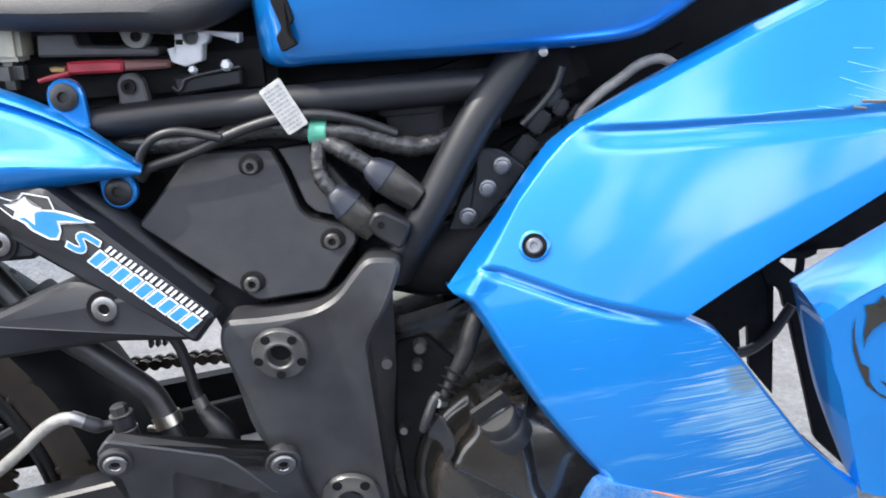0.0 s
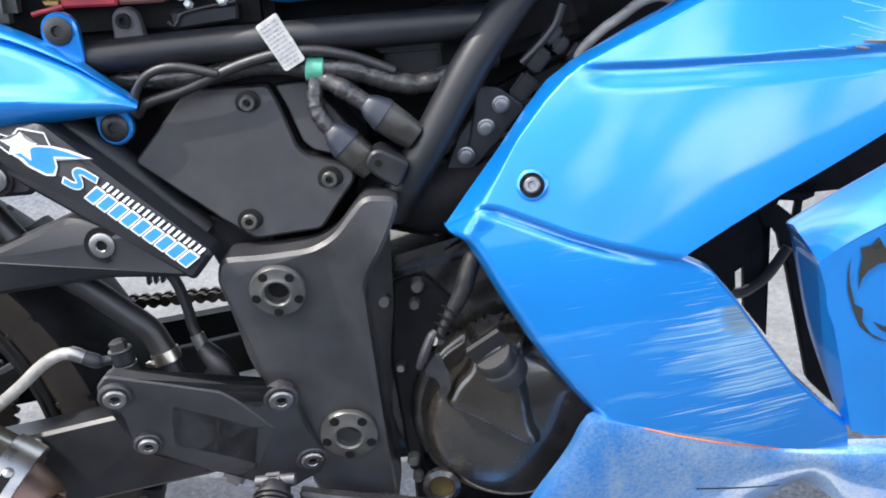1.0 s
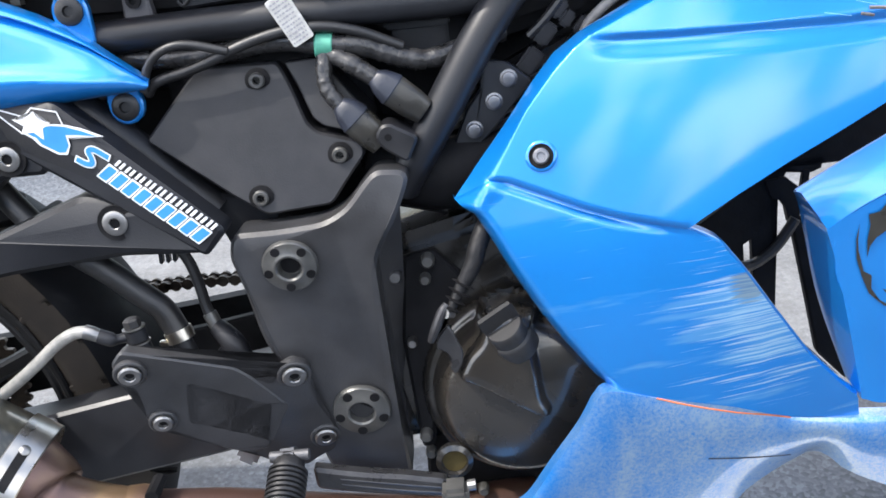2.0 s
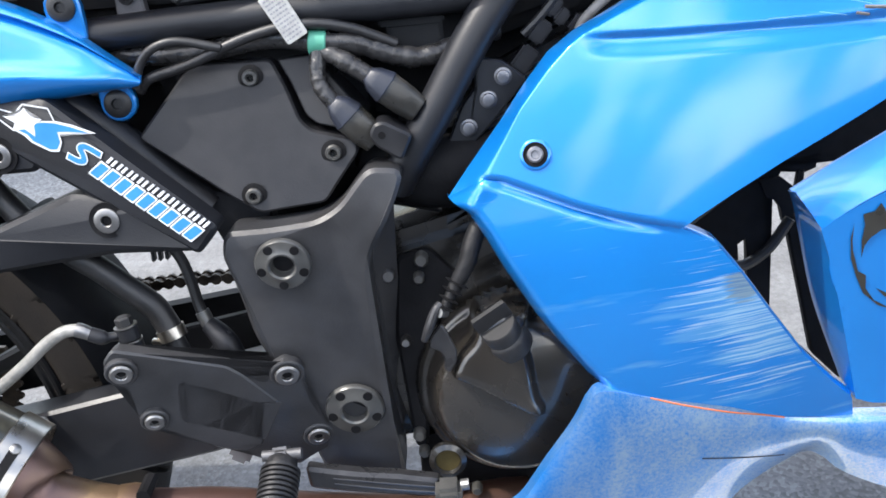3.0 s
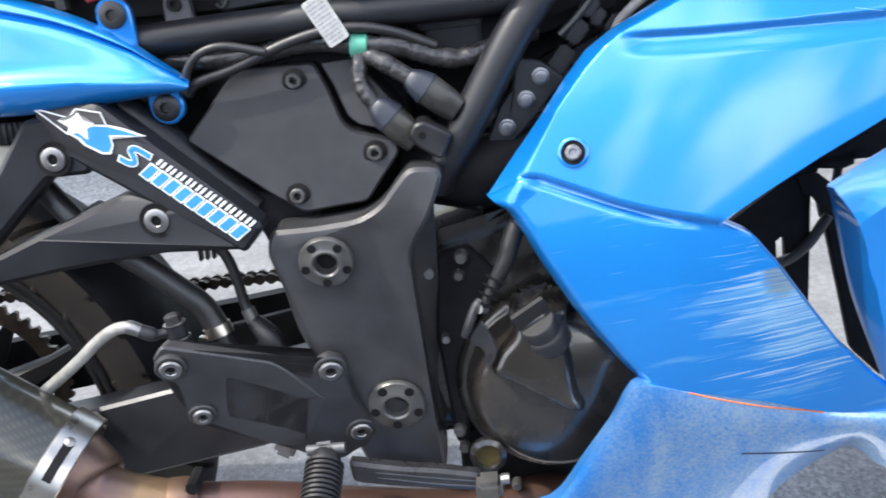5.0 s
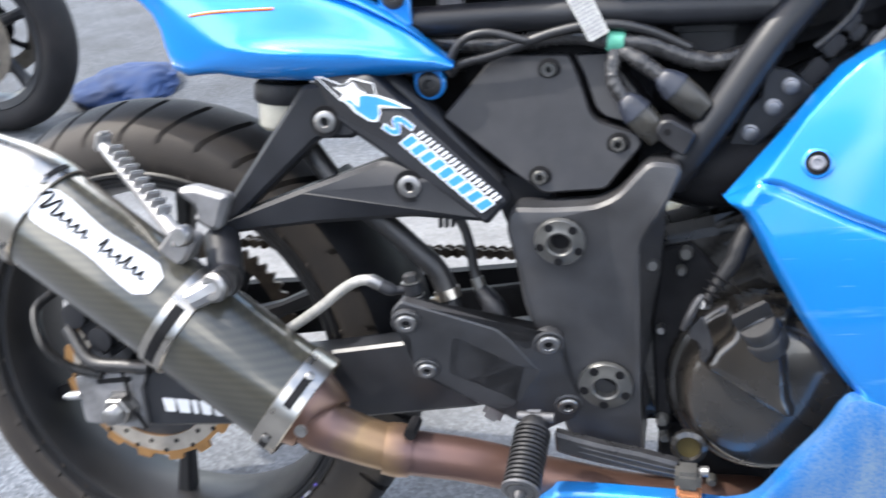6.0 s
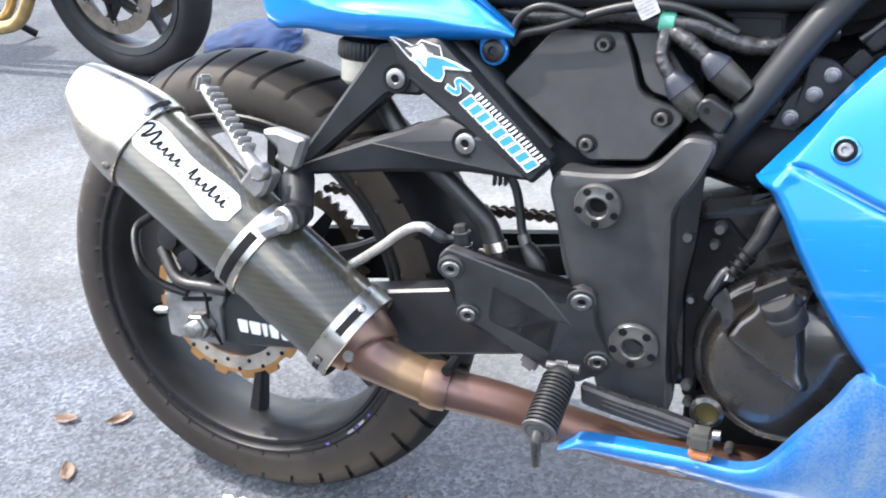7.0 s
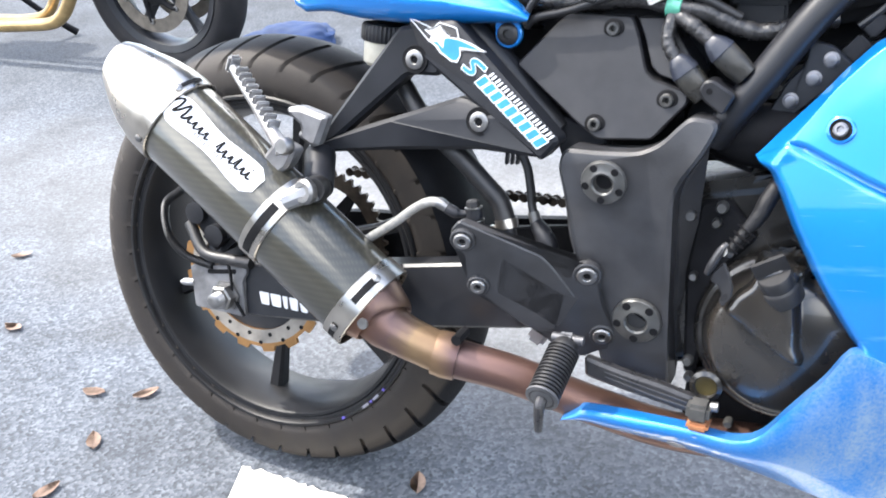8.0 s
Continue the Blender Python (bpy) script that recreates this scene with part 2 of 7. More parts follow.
def tyre_rubber():
    """Rubber with tan dust on the unworn shoulders of the tread."""
    m = shader("dusty tyre rubber", (0.0072, 0.0073, 0.0085), 0.6, 0.0, 0.25, 20, 0.4, 600, spec=0.25, dust=0.05, dust_color=(0.12, 0.1, 0.085))
    nt = m.node_tree
    p = nt.nodes["Principled BSDF"]
    base = p.inputs["Base Color"].links[0].from_socket
    tc = nt.nodes.new("ShaderNodeTexCoord")
    sep = nt.nodes.new("ShaderNodeSeparateXYZ")
    nt.links.new(tc.outputs["Object"], sep.inputs["Vector"])
    ab = nt.nodes.new("ShaderNodeMath")
    ab.operation = "ABSOLUTE"
    nt.links.new(sep.outputs["Y"], ab.inputs[0])
    nz = nt.nodes.new("ShaderNodeTexNoise")
    nz.inputs["Scale"].default_value, nz.inputs["Detail"].default_value = 40, 5
    nt.links.new(tc.outputs["Object"], nz.inputs["Vector"])
    add = nt.nodes.new("ShaderNodeMath")
    add.operation = "MULTIPLY_ADD"
    nt.links.new(nz.outputs["Fac"], add.inputs[0])
    add.inputs[1].default_value = 0.008
    nt.links.new(ab.outputs["Value"], add.inputs[2])
    ramp = nt.nodes.new("ShaderNodeValToRGB")
    e = ramp.color_ramp.elements
    e[0].position, e[0].color = 0.39, (0, 0, 0, 1)
    e[1].position, e[1].color = 0.64, (0.03, 0.03, 0.03, 1)
    e.new(0.45).color = (0.18, 0.18, 0.18, 1)
    e.new(0.56).color = (0.14, 0.14, 0.14, 1)
    sc = nt.nodes.new("ShaderNodeMath")
    sc.operation = "MULTIPLY"
    nt.links.new(add.outputs["Value"], sc.inputs[0])
    sc.inputs[1].default_value = 9.0
    nt.links.new(sc.outputs["Value"], ramp.inputs["Fac"])
    mix = nt.nodes.new("ShaderNodeMix")
    mix.data_type = "RGBA"
    nt.links.new(ramp.outputs["Color"], mix.inputs["Factor"])
    nt.links.new(base, mix.inputs["A"])
    mix.inputs["B"].default_value = (0.17, 0.135, 0.1, 1)
    nt.links.new(mix.outputs["Result"], p.inputs["Base Color"])
    return m


PIPE, CARBON, ASPHALT, TYRE = pipe_metal(), carbon(), asphalt(), tyre_rubber()


# ---- shapes ----
def part(name, bm, material, parent=None, label="", smooth=35):
    """Links a bmesh as one mesh object under a thing or a part."""
    me = bpy.data.meshes.new(name)
    bmesh.ops.recalc_face_normals(bm, faces=bm.faces)
    bm.to_mesh(me)
    bm.free()
    for poly in me.polygons:
        poly.use_smooth = True
    me.set_sharp_from_angle(angle=radians(smooth))
    me.materials.append(material)
    ob = new(name, me)
    while parent and parent.parent and parent.parent.parent:
        parent = parent.parent
    ob.parent = parent
    return tagged(ob, label) if label else ob


def thing(name, label, category, m=None, group=""):
    ob = new(name)
    ob.empty_display_size = 0.1
    if m is not None:
        ob.matrix_world = m
    return tagged(ob, label, category, group)


def curve_through(points, n=8, closed=False):
    """A smooth line through points (Catmull-Rom)."""
    P = [Vector(p) for p in points]
    k = len(P)
    out = []
    for i in range(k if closed else k - 1):
        a = P[(i - 1) % k] if closed or i > 0 else P[i] * 2 - P[i + 1]
        b, c = P[i], P[(i + 1) % k]
        d = P[(i + 2) % k] if closed or i + 2 < k else c * 2 - b
        for j in range(n):
            t = j / n
            out.append(0.5 * (2 * b + (c - a) * t + (2 * a - 5 * b + 4 * c - d) * t * t + (3 * b - a - 3 * c + d) * t ** 3))
    if not closed:
        out.append(P[-1])
    return out


def resample(points, n):
    """n points at even steps along a polyline."""
    P = [Vector(p) for p in points]
    L = [0.0]
    for a, b in zip(P, P[1:]):
        L.append(L[-1] + (b - a).length)
    out = []
    j = 0
    for i in range(n):
        s = L[-1] * i / (n - 1)
        while j < len(P) - 2 and L[j + 1] < s:
            j += 1
        d = L[j + 1] - L[j]
        out.append(P[j].lerp(P[j + 1], 0 if d == 0 else min(1, (s - L[j]) / d)))
    return out


def tube(points, radius, segs=12, n=6, bm=None, cap=True, smooth=True, ribs=0.0):
    """A round tube along a line; radius may be a list, one a point of the line."""
    bm = bm or bmesh.new()
    line = curve_through(points, n) if smooth and len(points) > 2 else [Vector(p) for p in points]
    if not isinstance(radius, (list, tuple)):
        rad = [radius * (1 + (ribs if i % 2 else 0)) for i in range(len(line))]
    else:
        rr = [Vector((r, 0, 0)) for r in radius]
        rad = [v.x for v in (curve_through(rr, n) if smooth and len(points) > 2 else rr)]
    rings = []
    side = None
    for i, p in enumerate(line):
        d = (line[min(i + 1, len(line) - 1)] - line[max(i - 1, 0)]).normalized()
        if side is None:
            side = d.orthogonal().normalized()
        side = (side - d * side.dot(d)).normalized()
        up = d.cross(side)
        rings.append([bm.verts.new(p + (side * math.cos(a) + up * math.sin(a)) * rad[i]) for a in [2 * math.pi * k / segs for k in range(segs)]])
    for a, b in zip(rings, rings[1:]):
        for k in range(segs):
            bm.faces.new((a[k], a[(k + 1) % segs], b[(k + 1) % segs], b[k]))
    if cap:
        bm.faces.new(rings[0])
        bm.faces.new(rings[-1])
    return bm


def lathe(profile, origin, axis, segs=32, bm=None, scale=(1, 1), twist=0.0):
    """Turns a profile of (radius, height along the axis). scale squeezes it into an oval across the axis."""
    bm = bm or bmesh.new()
    axis = Vector(axis).normalized()
    s = axis.cross(Vector((0, 0, 1)))
    s = s.normalized() if s.length > 0.01 else Vector((1, 0, 0))
    u = s.cross(axis)
    c, d = math.cos(twist), math.sin(twist)
    s, u = s * c + u * d, u * c - s * d
    o = Vector(origin)
    rings = []
    for r, h in profile:
        if r < 1e-6:
            rings.append([bm.verts.new(o + axis * h)])
        else:
            rings.append([bm.verts.new(o + axis * h + (s * math.cos(a) * scale[0] + u * math.sin(a) * scale[1]) * r) for a in [2 * math.pi * k / segs for k in range(segs)]])
    for a, b in zip(rings, rings[1:]):
        for k in range(segs):
            q = [a[k % len(a)], a[(k + 1) % len(a)], b[(k + 1) % len(b)], b[k % len(b)]]
            q = list(dict.fromkeys(q))
            if len(q) > 2:
                bm.faces.new(q)
    return bm


def rounded(points, r=0.006, n=4):
    """A polygon in two coordinates with its corners rounded."""
    P = [Vector(p) for p in points]
    out = []
    for i, p in enumerate(P):
        a, b = P[i - 1] - p, P[(i + 1) % len(P)] - p
        k = min(r, a.length * 0.45, b.length * 0.45)
        s, e = p + a.normalized() * k, p + b.normalized() * k
        for j in range(n + 1):
            t = j / n
            out.append(s * (1 - t) ** 2 + p * 2 * t * (1 - t) + e * t * t)
    return out


def plate(points, y0, y1, r=0.006, edge=0.0015, bm=None, tilt=None):
    """A flat part cut to an outline in (x, z), from y0 (far) to y1 (near), its near edge bevelled. tilt(x, z) adds to y."""
    bm = bm or bmesh.new()
    ring = rounded(points, r)
    c = sum(ring, Vector((0, 0))) / len(ring)
    t = tilt or (lambda x, z: 0.0)
    sgn = 1 if y1 > y0 else -1

    def inset(d):
        out = []
        for i, p in enumerate(ring):
            a, b = (p - ring[i - 1]), (ring[(i + 1) % len(ring)] - p)
            tan = (a.normalized() + b.normalized())
            nrm = Vector((-tan.y, tan.x)).normalized()
            out.append(p + nrm * d)
        area = sum(ring[i - 1].x * ring[i].y - ring[i].x * ring[i - 1].y for i in range(len(ring)))
        return out if area > 0 else [p - (q - p) for p, q in zip(ring, out)]

    layers = [(ring, y0), (ring, y1 - sgn * edge), (inset(edge), y1)]
    vs = [[bm.verts.new((p.x, y + t(p.x, p.y), p.y)) for p in pts] for pts, y in layers]
    n = len(ring)
    for a, b in zip(vs, vs[1:]):
        for k in range(n):
            bm.faces.new((a[k], a[(k + 1) % n], b[(k + 1) % n], b[k]))
    for loop in (vs[0], vs[-1]):
        f = bm.faces.new(loop)
        bmesh.ops.triangulate(bm, faces=[f], ngon_method="EAR_CLIP")
    return bm


def block(center, size, rot=(0, 0, 0), bevel=0.003, bm=None):
    """A bevelled box."""
    b2 = bmesh.new()
    bmesh.ops.create_cube(b2, size=1, matrix=pose(*center, *rot) @ Matrix.Diagonal((*size, 1)))
    if bevel:
        bmesh.ops.bevel(b2, geom=list(b2.edges), offset=bevel, segments=2, affect="EDGES", clamp_overlap=True)
    if bm is None:
        return b2
    me = bpy.data.meshes.new("tmp")
    b2.to_mesh(me)
    b2.free()
    bm.from_mesh(me)
    bpy.data.meshes.remove(me)
    return bm


def box_axes(center, ex, ey, size, bevel=0.002, bm=None):
    """A bevelled box whose first side runs along ex and whose second side lies towards ey."""
    ex = Vector(ex).normalized()
    ez = ex.cross(Vector(ey)).normalized()
    ey = ez.cross(ex)
    m = Matrix((ex, ey, ez)).transposed().to_4x4()
    m.translation = Vector(center)
    b2 = block((0, 0, 0), size, (0, 0, 0), bevel)
    bmesh.ops.transform(b2, matrix=m, verts=b2.verts)
    if bm is None:
        return b2
    me = bpy.data.meshes.new("tmp")
    b2.to_mesh(me)
    b2.free()
    bm.from_mesh(me)
    bpy.data.meshes.remove(me)
    return bm


def shell(grid, thick=0.003, bm=None):
    """A thin closed sheet over a net of points, thickened away from the near side."""
    k, n = len(grid), len(grid[0])
    bm = bm or bmesh.new()
    near = [[bm.verts.new(p) for p in row] for row in grid]
    far = [[bm.verts.new(Vector(p) + Vector((0, thick, 0))) for p in row] for row in grid]
    for net in (near, far):
        for a, b in zip(net, net[1:]):
            for i in range(n - 1):
                bm.faces.new((a[i], a[i + 1], b[i + 1], b[i]))
    loop = [(0, i) for i in range(n)] + [(j, n - 1) for j in range(1, k)] + [(k - 1, i) for i in range(n - 2, -1, -1)] + [(j, 0) for j in range(k - 2, 0, -1)]
    for (a, b), (c, d) in zip(loop, loop[1:] + loop[:1]):
        bm.faces.new((near[a][b], near[c][d], far[c][d], far[a][b]))
    return bm


def loft(rows, n=40, m=4, thick=0.003, bm=None):
    """A thin shell over a net of lines: each row is a line of points, smoothed along it and across the rows."""
    R = [resample(curve_through(r, 6), n) if len(r) > 2 else resample(r, n) for r in rows]
    cols = [curve_through([r[i] for r in R], m) if len(R) > 2 else [R[0][i].lerp(R[1][i], j / (2 * m)) for j in range(2 * m + 1)] for i in range(n)]
    return shell([[cols[i][j].copy() for i in range(n)] for j in range(len(cols[0]))], thick, bm)


def along(line, x, z):
    """Signed distance of (x, z) from a line of (x, z, value) points, above it positive, and the value at the nearest place."""
    best = None
    for (ax, az, av), (bx, bz, bv) in zip(line, line[1:]):
        dx, dz = bx - ax, bz - az
        t = max(0.0, min(1.0, ((x - ax) * dx + (z - az) * dz) / (dx * dx + dz * dz)))
        ex, ez = x - ax - t * dx, z - az - t * dz
        d = math.hypot(ex, ez)
        if best is None or d < best[0] - 1e-9:
            best = (d, 1.0 if dx * ez - dz * ex >= 0 else -1.0, av + t * (bv - av))
    return best[0] * best[1], best[2]


def ease(t):
    t = max(0.0, min(1.0, t))
    return t * t * (3 - 2 * t)


def surface_y(ob, x, z):
    """The place and normal of the near surface of a mesh at (x, z)."""
    verts = [v.co for v in ob.data.vertices]
    tree = BVHTree.FromPolygons(verts, [tuple(p.vertices) for p in ob.data.polygons])
    hit, nrm, _, _ = tree.ray_cast(Vector((x, -0.6, z)), Vector((0, 1, 0)))
    return (hit, nrm if nrm.y < 0 else -nrm) if hit else (Vector((x, -0.15, z)), Vector((0, -1, 0)))


def line_on(ob, points, r, material, name, others=()):
    """A thin raised line lying on the near surface of a panel."""
    pts = []
    for q in curve_through([(p[0], 0, p[1]) for p in points], 6):
        hit, nrm = min((surface_y(o, q.x, q.z) for o in (ob, *others)), key=lambda s: s[0].y)
        pts.append(hit + nrm * r * 0.2)
    return part(name, tube(pts, r, 6, 1, smooth=False), material, ob)


def ribbon(points, w):
    """The outline of a smooth band of width w along a line in two coordinates."""
    L = [Vector((p.x, p.y)) for p in curve_through([(a, c, 0) for a, c in points], 5)]
    left, right = [], []
    for i, p in enumerate(L):
        d = (L[min(i + 1, len(L) - 1)] - L[max(i - 1, 0)]).normalized()
        n = Vector((-d.y, d.x)) * w / 2
        left.append(tuple(p + n))
        right.append(tuple(p - n))
    return left + right[::-1]


def with_y(points, y):
    return [(x, y, z) for x, z in points]


def screw(parent, x, y, z, r=0.008, head=0.005, socket=0.5, material=None, label=""):
    """A round-headed screw with a hexagon socket, facing the near side."""
    h = head
    b = lathe([(0, 0), (r, 0), (r, h * 0.7), (r * 0.85, h), (r * socket * 1.1, h), (r * socket, h * 0.85), (r * socket, -h * 0.6), (0, -h * 0.6)], (x, y, z), (0, -1, 0), 18)
    return part("bolt", b, material or STEEL, parent, label)


# ---- ground ----
def build_ground():
    bm = bmesh.new()
    xs = [-600, -60, -12, -4, -1.5, 0.5, 2, 8, 60, 600]
    vs = [[bm.verts.new((x, y, 0)) for x in xs] for y in xs]
    for a, b in zip(vs, vs[1:]):
        for i in range(len(xs) - 1):
            bm.faces.new((a[i], a[i + 1], b[i + 1], b[i]))
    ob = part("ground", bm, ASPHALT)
    tagged(ob, "worn grey asphalt of a car park with pale stones", "ground", kind="structure")


build_ground()


def reflection_wall():
    """Plain unseen wall added behind the camera, a dark horizon for the paint's reflections."""
    bm = block((0, -9.0, 1.5), (60, 0.3, 3.0), (0, 0, 0), 0.02)
    ob = part("reflection_wall", bm, WALL)
    tagged(ob, "plain brown-grey unseen wall added as a dark horizon for reflections", "wall", kind="structure")


WALL = shader("weathered wall", (0.1, 0.095, 0.085), 0.85, 0.0, 0.3, 1.5, 0.4, 60)
reflection_wall()

# ---- motorcycle in front ----
BIKE = Matrix.Translation((0, 0, 0.3025)) @ Matrix.Rotation(radians(-12), 4, "X") @ Matrix.Rotation(radians(-5), 4, "Y") @ Matrix.Translation((0, 0, -0.305))
MIDDLE = 0.03  # the wheels' plane
bike = thing("motorcycle", "blue sport motorcycle with scuffed fairing and carbon exhaust", "motorcycle", BIKE)


def rear_wheel():
    c = (0, 0, 0.305)
    ax = (0, -1, 0)
    # rim: barrel with two lips, hub, six spokes
    bm = lathe([(0.212, -0.050), (0.222, -0.060), (0.230, -0.063), (0.234, -0.061), (0.234, -0.052), (0.218, -0.040), (0.210, -0.015), (0.210, 0.015), (0.218, 0.040),
                (0.234, 0.052), (0.2345, 0.0610), (0.2325, 0.0632), (0.2290, 0.0632), (0.2272, 0.0605), (0.2262, 0.0568), (0.2225, 0.0560), (0.2205, 0.0578), (0.2165, 0.0572), (0.2135, 0.0525), (0.204, 0.02), (0.204, -0.02), (0.212, -0.050)], c, ax, 96)
    wheel = part("rear_wheel", bm, RIM_BLACK, bike, "black cast wheel rim with six spokes")
    part("hub", lathe([(0.0, -0.07), (0.035, -0.07), (0.045, -0.05), (0.045, 0.05), (0.035, 0.075), (0.0, 0.075)], c, ax, 24), BLACK_PAINT, wheel)
    for k in range(6):
        m = Matrix.Translation(c) @ Matrix.Rotation(2 * math.pi * k / 6 + 0.744, 4, "Y")
        sp = bmesh.new()
        sec = [(0.035, 0.022, 0.020), (0.09, 0.015, 0.014), (0.15, 0.0085, 0.011), (0.206, 0.011, 0.014)]
        rings = [[sp.verts.new(m @ Vector((r, s * h, t * w))) for s, t in ((-1, -0.6), (-0.6, -1), (0.6, -1), (1, -0.6), (1, 0.6), (0.6, 1), (-0.6, 1), (-1, 0.6))] for r, w, h in sec]
        for p, q in zip(rings, rings[1:]):
            for j in range(8):
                sp.faces.new((p[j], p[(j + 1) % 8], q[(j + 1) % 8], q[j]))
        part("spoke", sp, RIM_BLACK, wheel)
    # tyre with tread grooves cut into its crown
    half = [(0.0, 0.3065), (0.006, 0.3062), (0.012, 0.3052), (0.018, 0.3036), (0.024, 0.3015), (0.030, 0.2988), (0.036, 0.2955), (0.042, 0.2915), (0.048, 0.2868), (0.053, 0.282), (0.0575, 0.276), (0.0605, 0.268), (0.0625, 0.258), (0.0632, 0.248), (0.0625, 0.240), (0.058, 0.233)]
    prof = [(r, w) for w, r in half[::-1]] + [(r, -w) for w, r in half[1:]]
    bm = bmesh.new()
    segs = 900
    O = Vector(c)
    rings = []
    for i in range(segs):
        ring = []
        for r, w in prof:
            # long slanted slits run from near the middle out to the shoulder
            aw = abs(w)
            cut = 0.009 if (i + (0 if w < 0 else 12)) % 25 < 3 and 0.007 < aw < 0.0585 else 0.0
            a = 2 * math.pi * (i + 100 * aw + 3600 * aw * aw) / segs
            ring.append(bm.verts.new(O + Vector((math.cos(a) * (r - cut), w, math.sin(a) * (r - cut)))))
        rings.append(ring)
    for i in range(segs):
        p, q = rings[i], rings[(i + 1) % segs]
        for j in range(len(prof) - 1):
            bm.faces.new((p[j], p[j + 1], q[j + 1], q[j]))
    part("tyre", bm, TYRE, wheel, "grooved black tyre with tan dust on its shoulders", 40)
    # wavy drilled brake disc
    bm = bmesh.new()
    n = 240
    ro = [0.1065 + 0.0035 * (1 if math.sin(16 * 2 * math.pi * k / n) > 0 else -1) for k in range(n)]
    loops = []
    for y, rr in ((-0.086, 0.079), (-0.090, 0.079)):
        loops.append(([bm.verts.new((rr * math.cos(2 * math.pi * k / n), y, 0.305 + rr * math.sin(2 * math.pi * k / n))) for k in range(n)],
                      [bm.verts.new((ro[k] * math.cos(2 * math.pi * k / n), y, 0.305 + ro[k] * math.sin(2 * math.pi * k / n))) for k in range(n)]))
    for k in range(n):
        j = (k + 1) % n
        for a, b in ((loops[0][0], loops[0][1]), (loops[1][0], loops[1][1]), (loops[0][1], loops[1][1]), (loops[0][0], loops[1][0])):
            bm.faces.new((a[k], a[j], b[j], b[k]))
    disc = part("brake_disc", bm, GOLD, wheel, "bronze coloured wave brake disc with holes")
    bm = bmesh.new()
    for k in range(32):
        a = 2 * math.pi * k / 32
        r = 0.086 if k % 2 else 0.097
        lathe([(0.003, 0), (0.003, 0.0012), (0, 0.0012)], (r * math.cos(a), -0.0896, 0.305 + r * math.sin(a)), ax, 8, bm)
    tagged(part("disc_holes", bm, DEEP_BLACK, disc), kind="stuff")
    part("friction_face", lathe([(0.079, 0), (0.098, 0), (0.098, 0.0006), (0.079, 0.0006), (0.079, 0)], (0, -0.0896, 0.305), ax, 64), DISC_GREY, disc, "dull grey friction face")
    bm = lathe([(0.03, 0), (0.079, 0.0), (0.079, 0.004), (0.03, 0.006)], (0, -0.083, 0.305), ax, 40)
    part("disc_carrier", bm, BLACK_PAINT, disc)
    # rear sprocket on the far side
    bm = bmesh.new()
    n = 45 * 4
    ys = (0.078, 0.084)
    lp = []
    for y in ys:
        lp.append(([bm.verts.new((0.088 * math.cos(2 * math.pi * k / n), y, 0.305 + 0.088 * math.sin(2 * math.pi * k / n))) for k in range(n)],
                   [bm.verts.new(((0.112 if k % 4 < 2 else 0.105) * math.cos(2 * math.pi * k / n), y, 0.305 + (0.112 if k % 4 < 2 else 0.105) * math.sin(2 * math.pi * k / n))) for k in range(n)]))
    for k in range(n):
        j = (k + 1) % n
        for a, b in ((lp[0][0], lp[0][1]), (lp[1][0], lp[1][1]), (lp[0][1], lp[1][1]), (lp[0][0], lp[1][0])):
            bm.faces.new((a[k], a[j], b[j], b[k]))
    sprocket = part("sprocket", bm, RUSTY, wheel, "rusty brown rear sprocket")
    for k in range(5):
        m = Matrix.Translation(c) @ Matrix.Rotation(2 * math.pi * k / 5 + 0.4, 4, "Y")
        bm = plate([(0.035, -0.014), (0.09, -0.007), (0.09, 0.007), (0.035, 0.014)], 0.083, 0.079, 0.002, 0.001)
        bmesh.ops.transform(bm, matrix=m, verts=bm.verts)
        part("sprocket_arm", bm, DEEP_BLACK, sprocket)
    # white and violet specks of stickers on the rim lip
    for a0, a1, mat in ((-64, -62.6, VIOLET), (-54, -51.0, FADED), (-50, -49.2, VIOLET), (-48.4, -45.5, FADED), (-43, -42.0, VIOLET)):
        bm = bmesh.new()
        for r0, r1 in ((0.2288, 0.2326),):
            pts = [[bm.verts.new((r * math.cos(radians(a)), -0.0645, 0.305 + r * math.sin(radians(a)))) for a in [a0 + (a1 - a0) * k / 8 for k in range(9)]] for r in (r0, r1)]
            for k in range(8):
                bm.faces.new((pts[0][k], pts[0][k + 1], pts[1][k + 1], pts[1][k]))
        part("rim_sticker", bm, mat, wheel)
    wheel.matrix_basis = Matrix.Translation((0, MIDDLE, 0.305)) @ Matrix.Diagonal((0.99, 1, 0.99, 1)) @ Matrix.Translation((0, 0, -0.305))
    return wheel


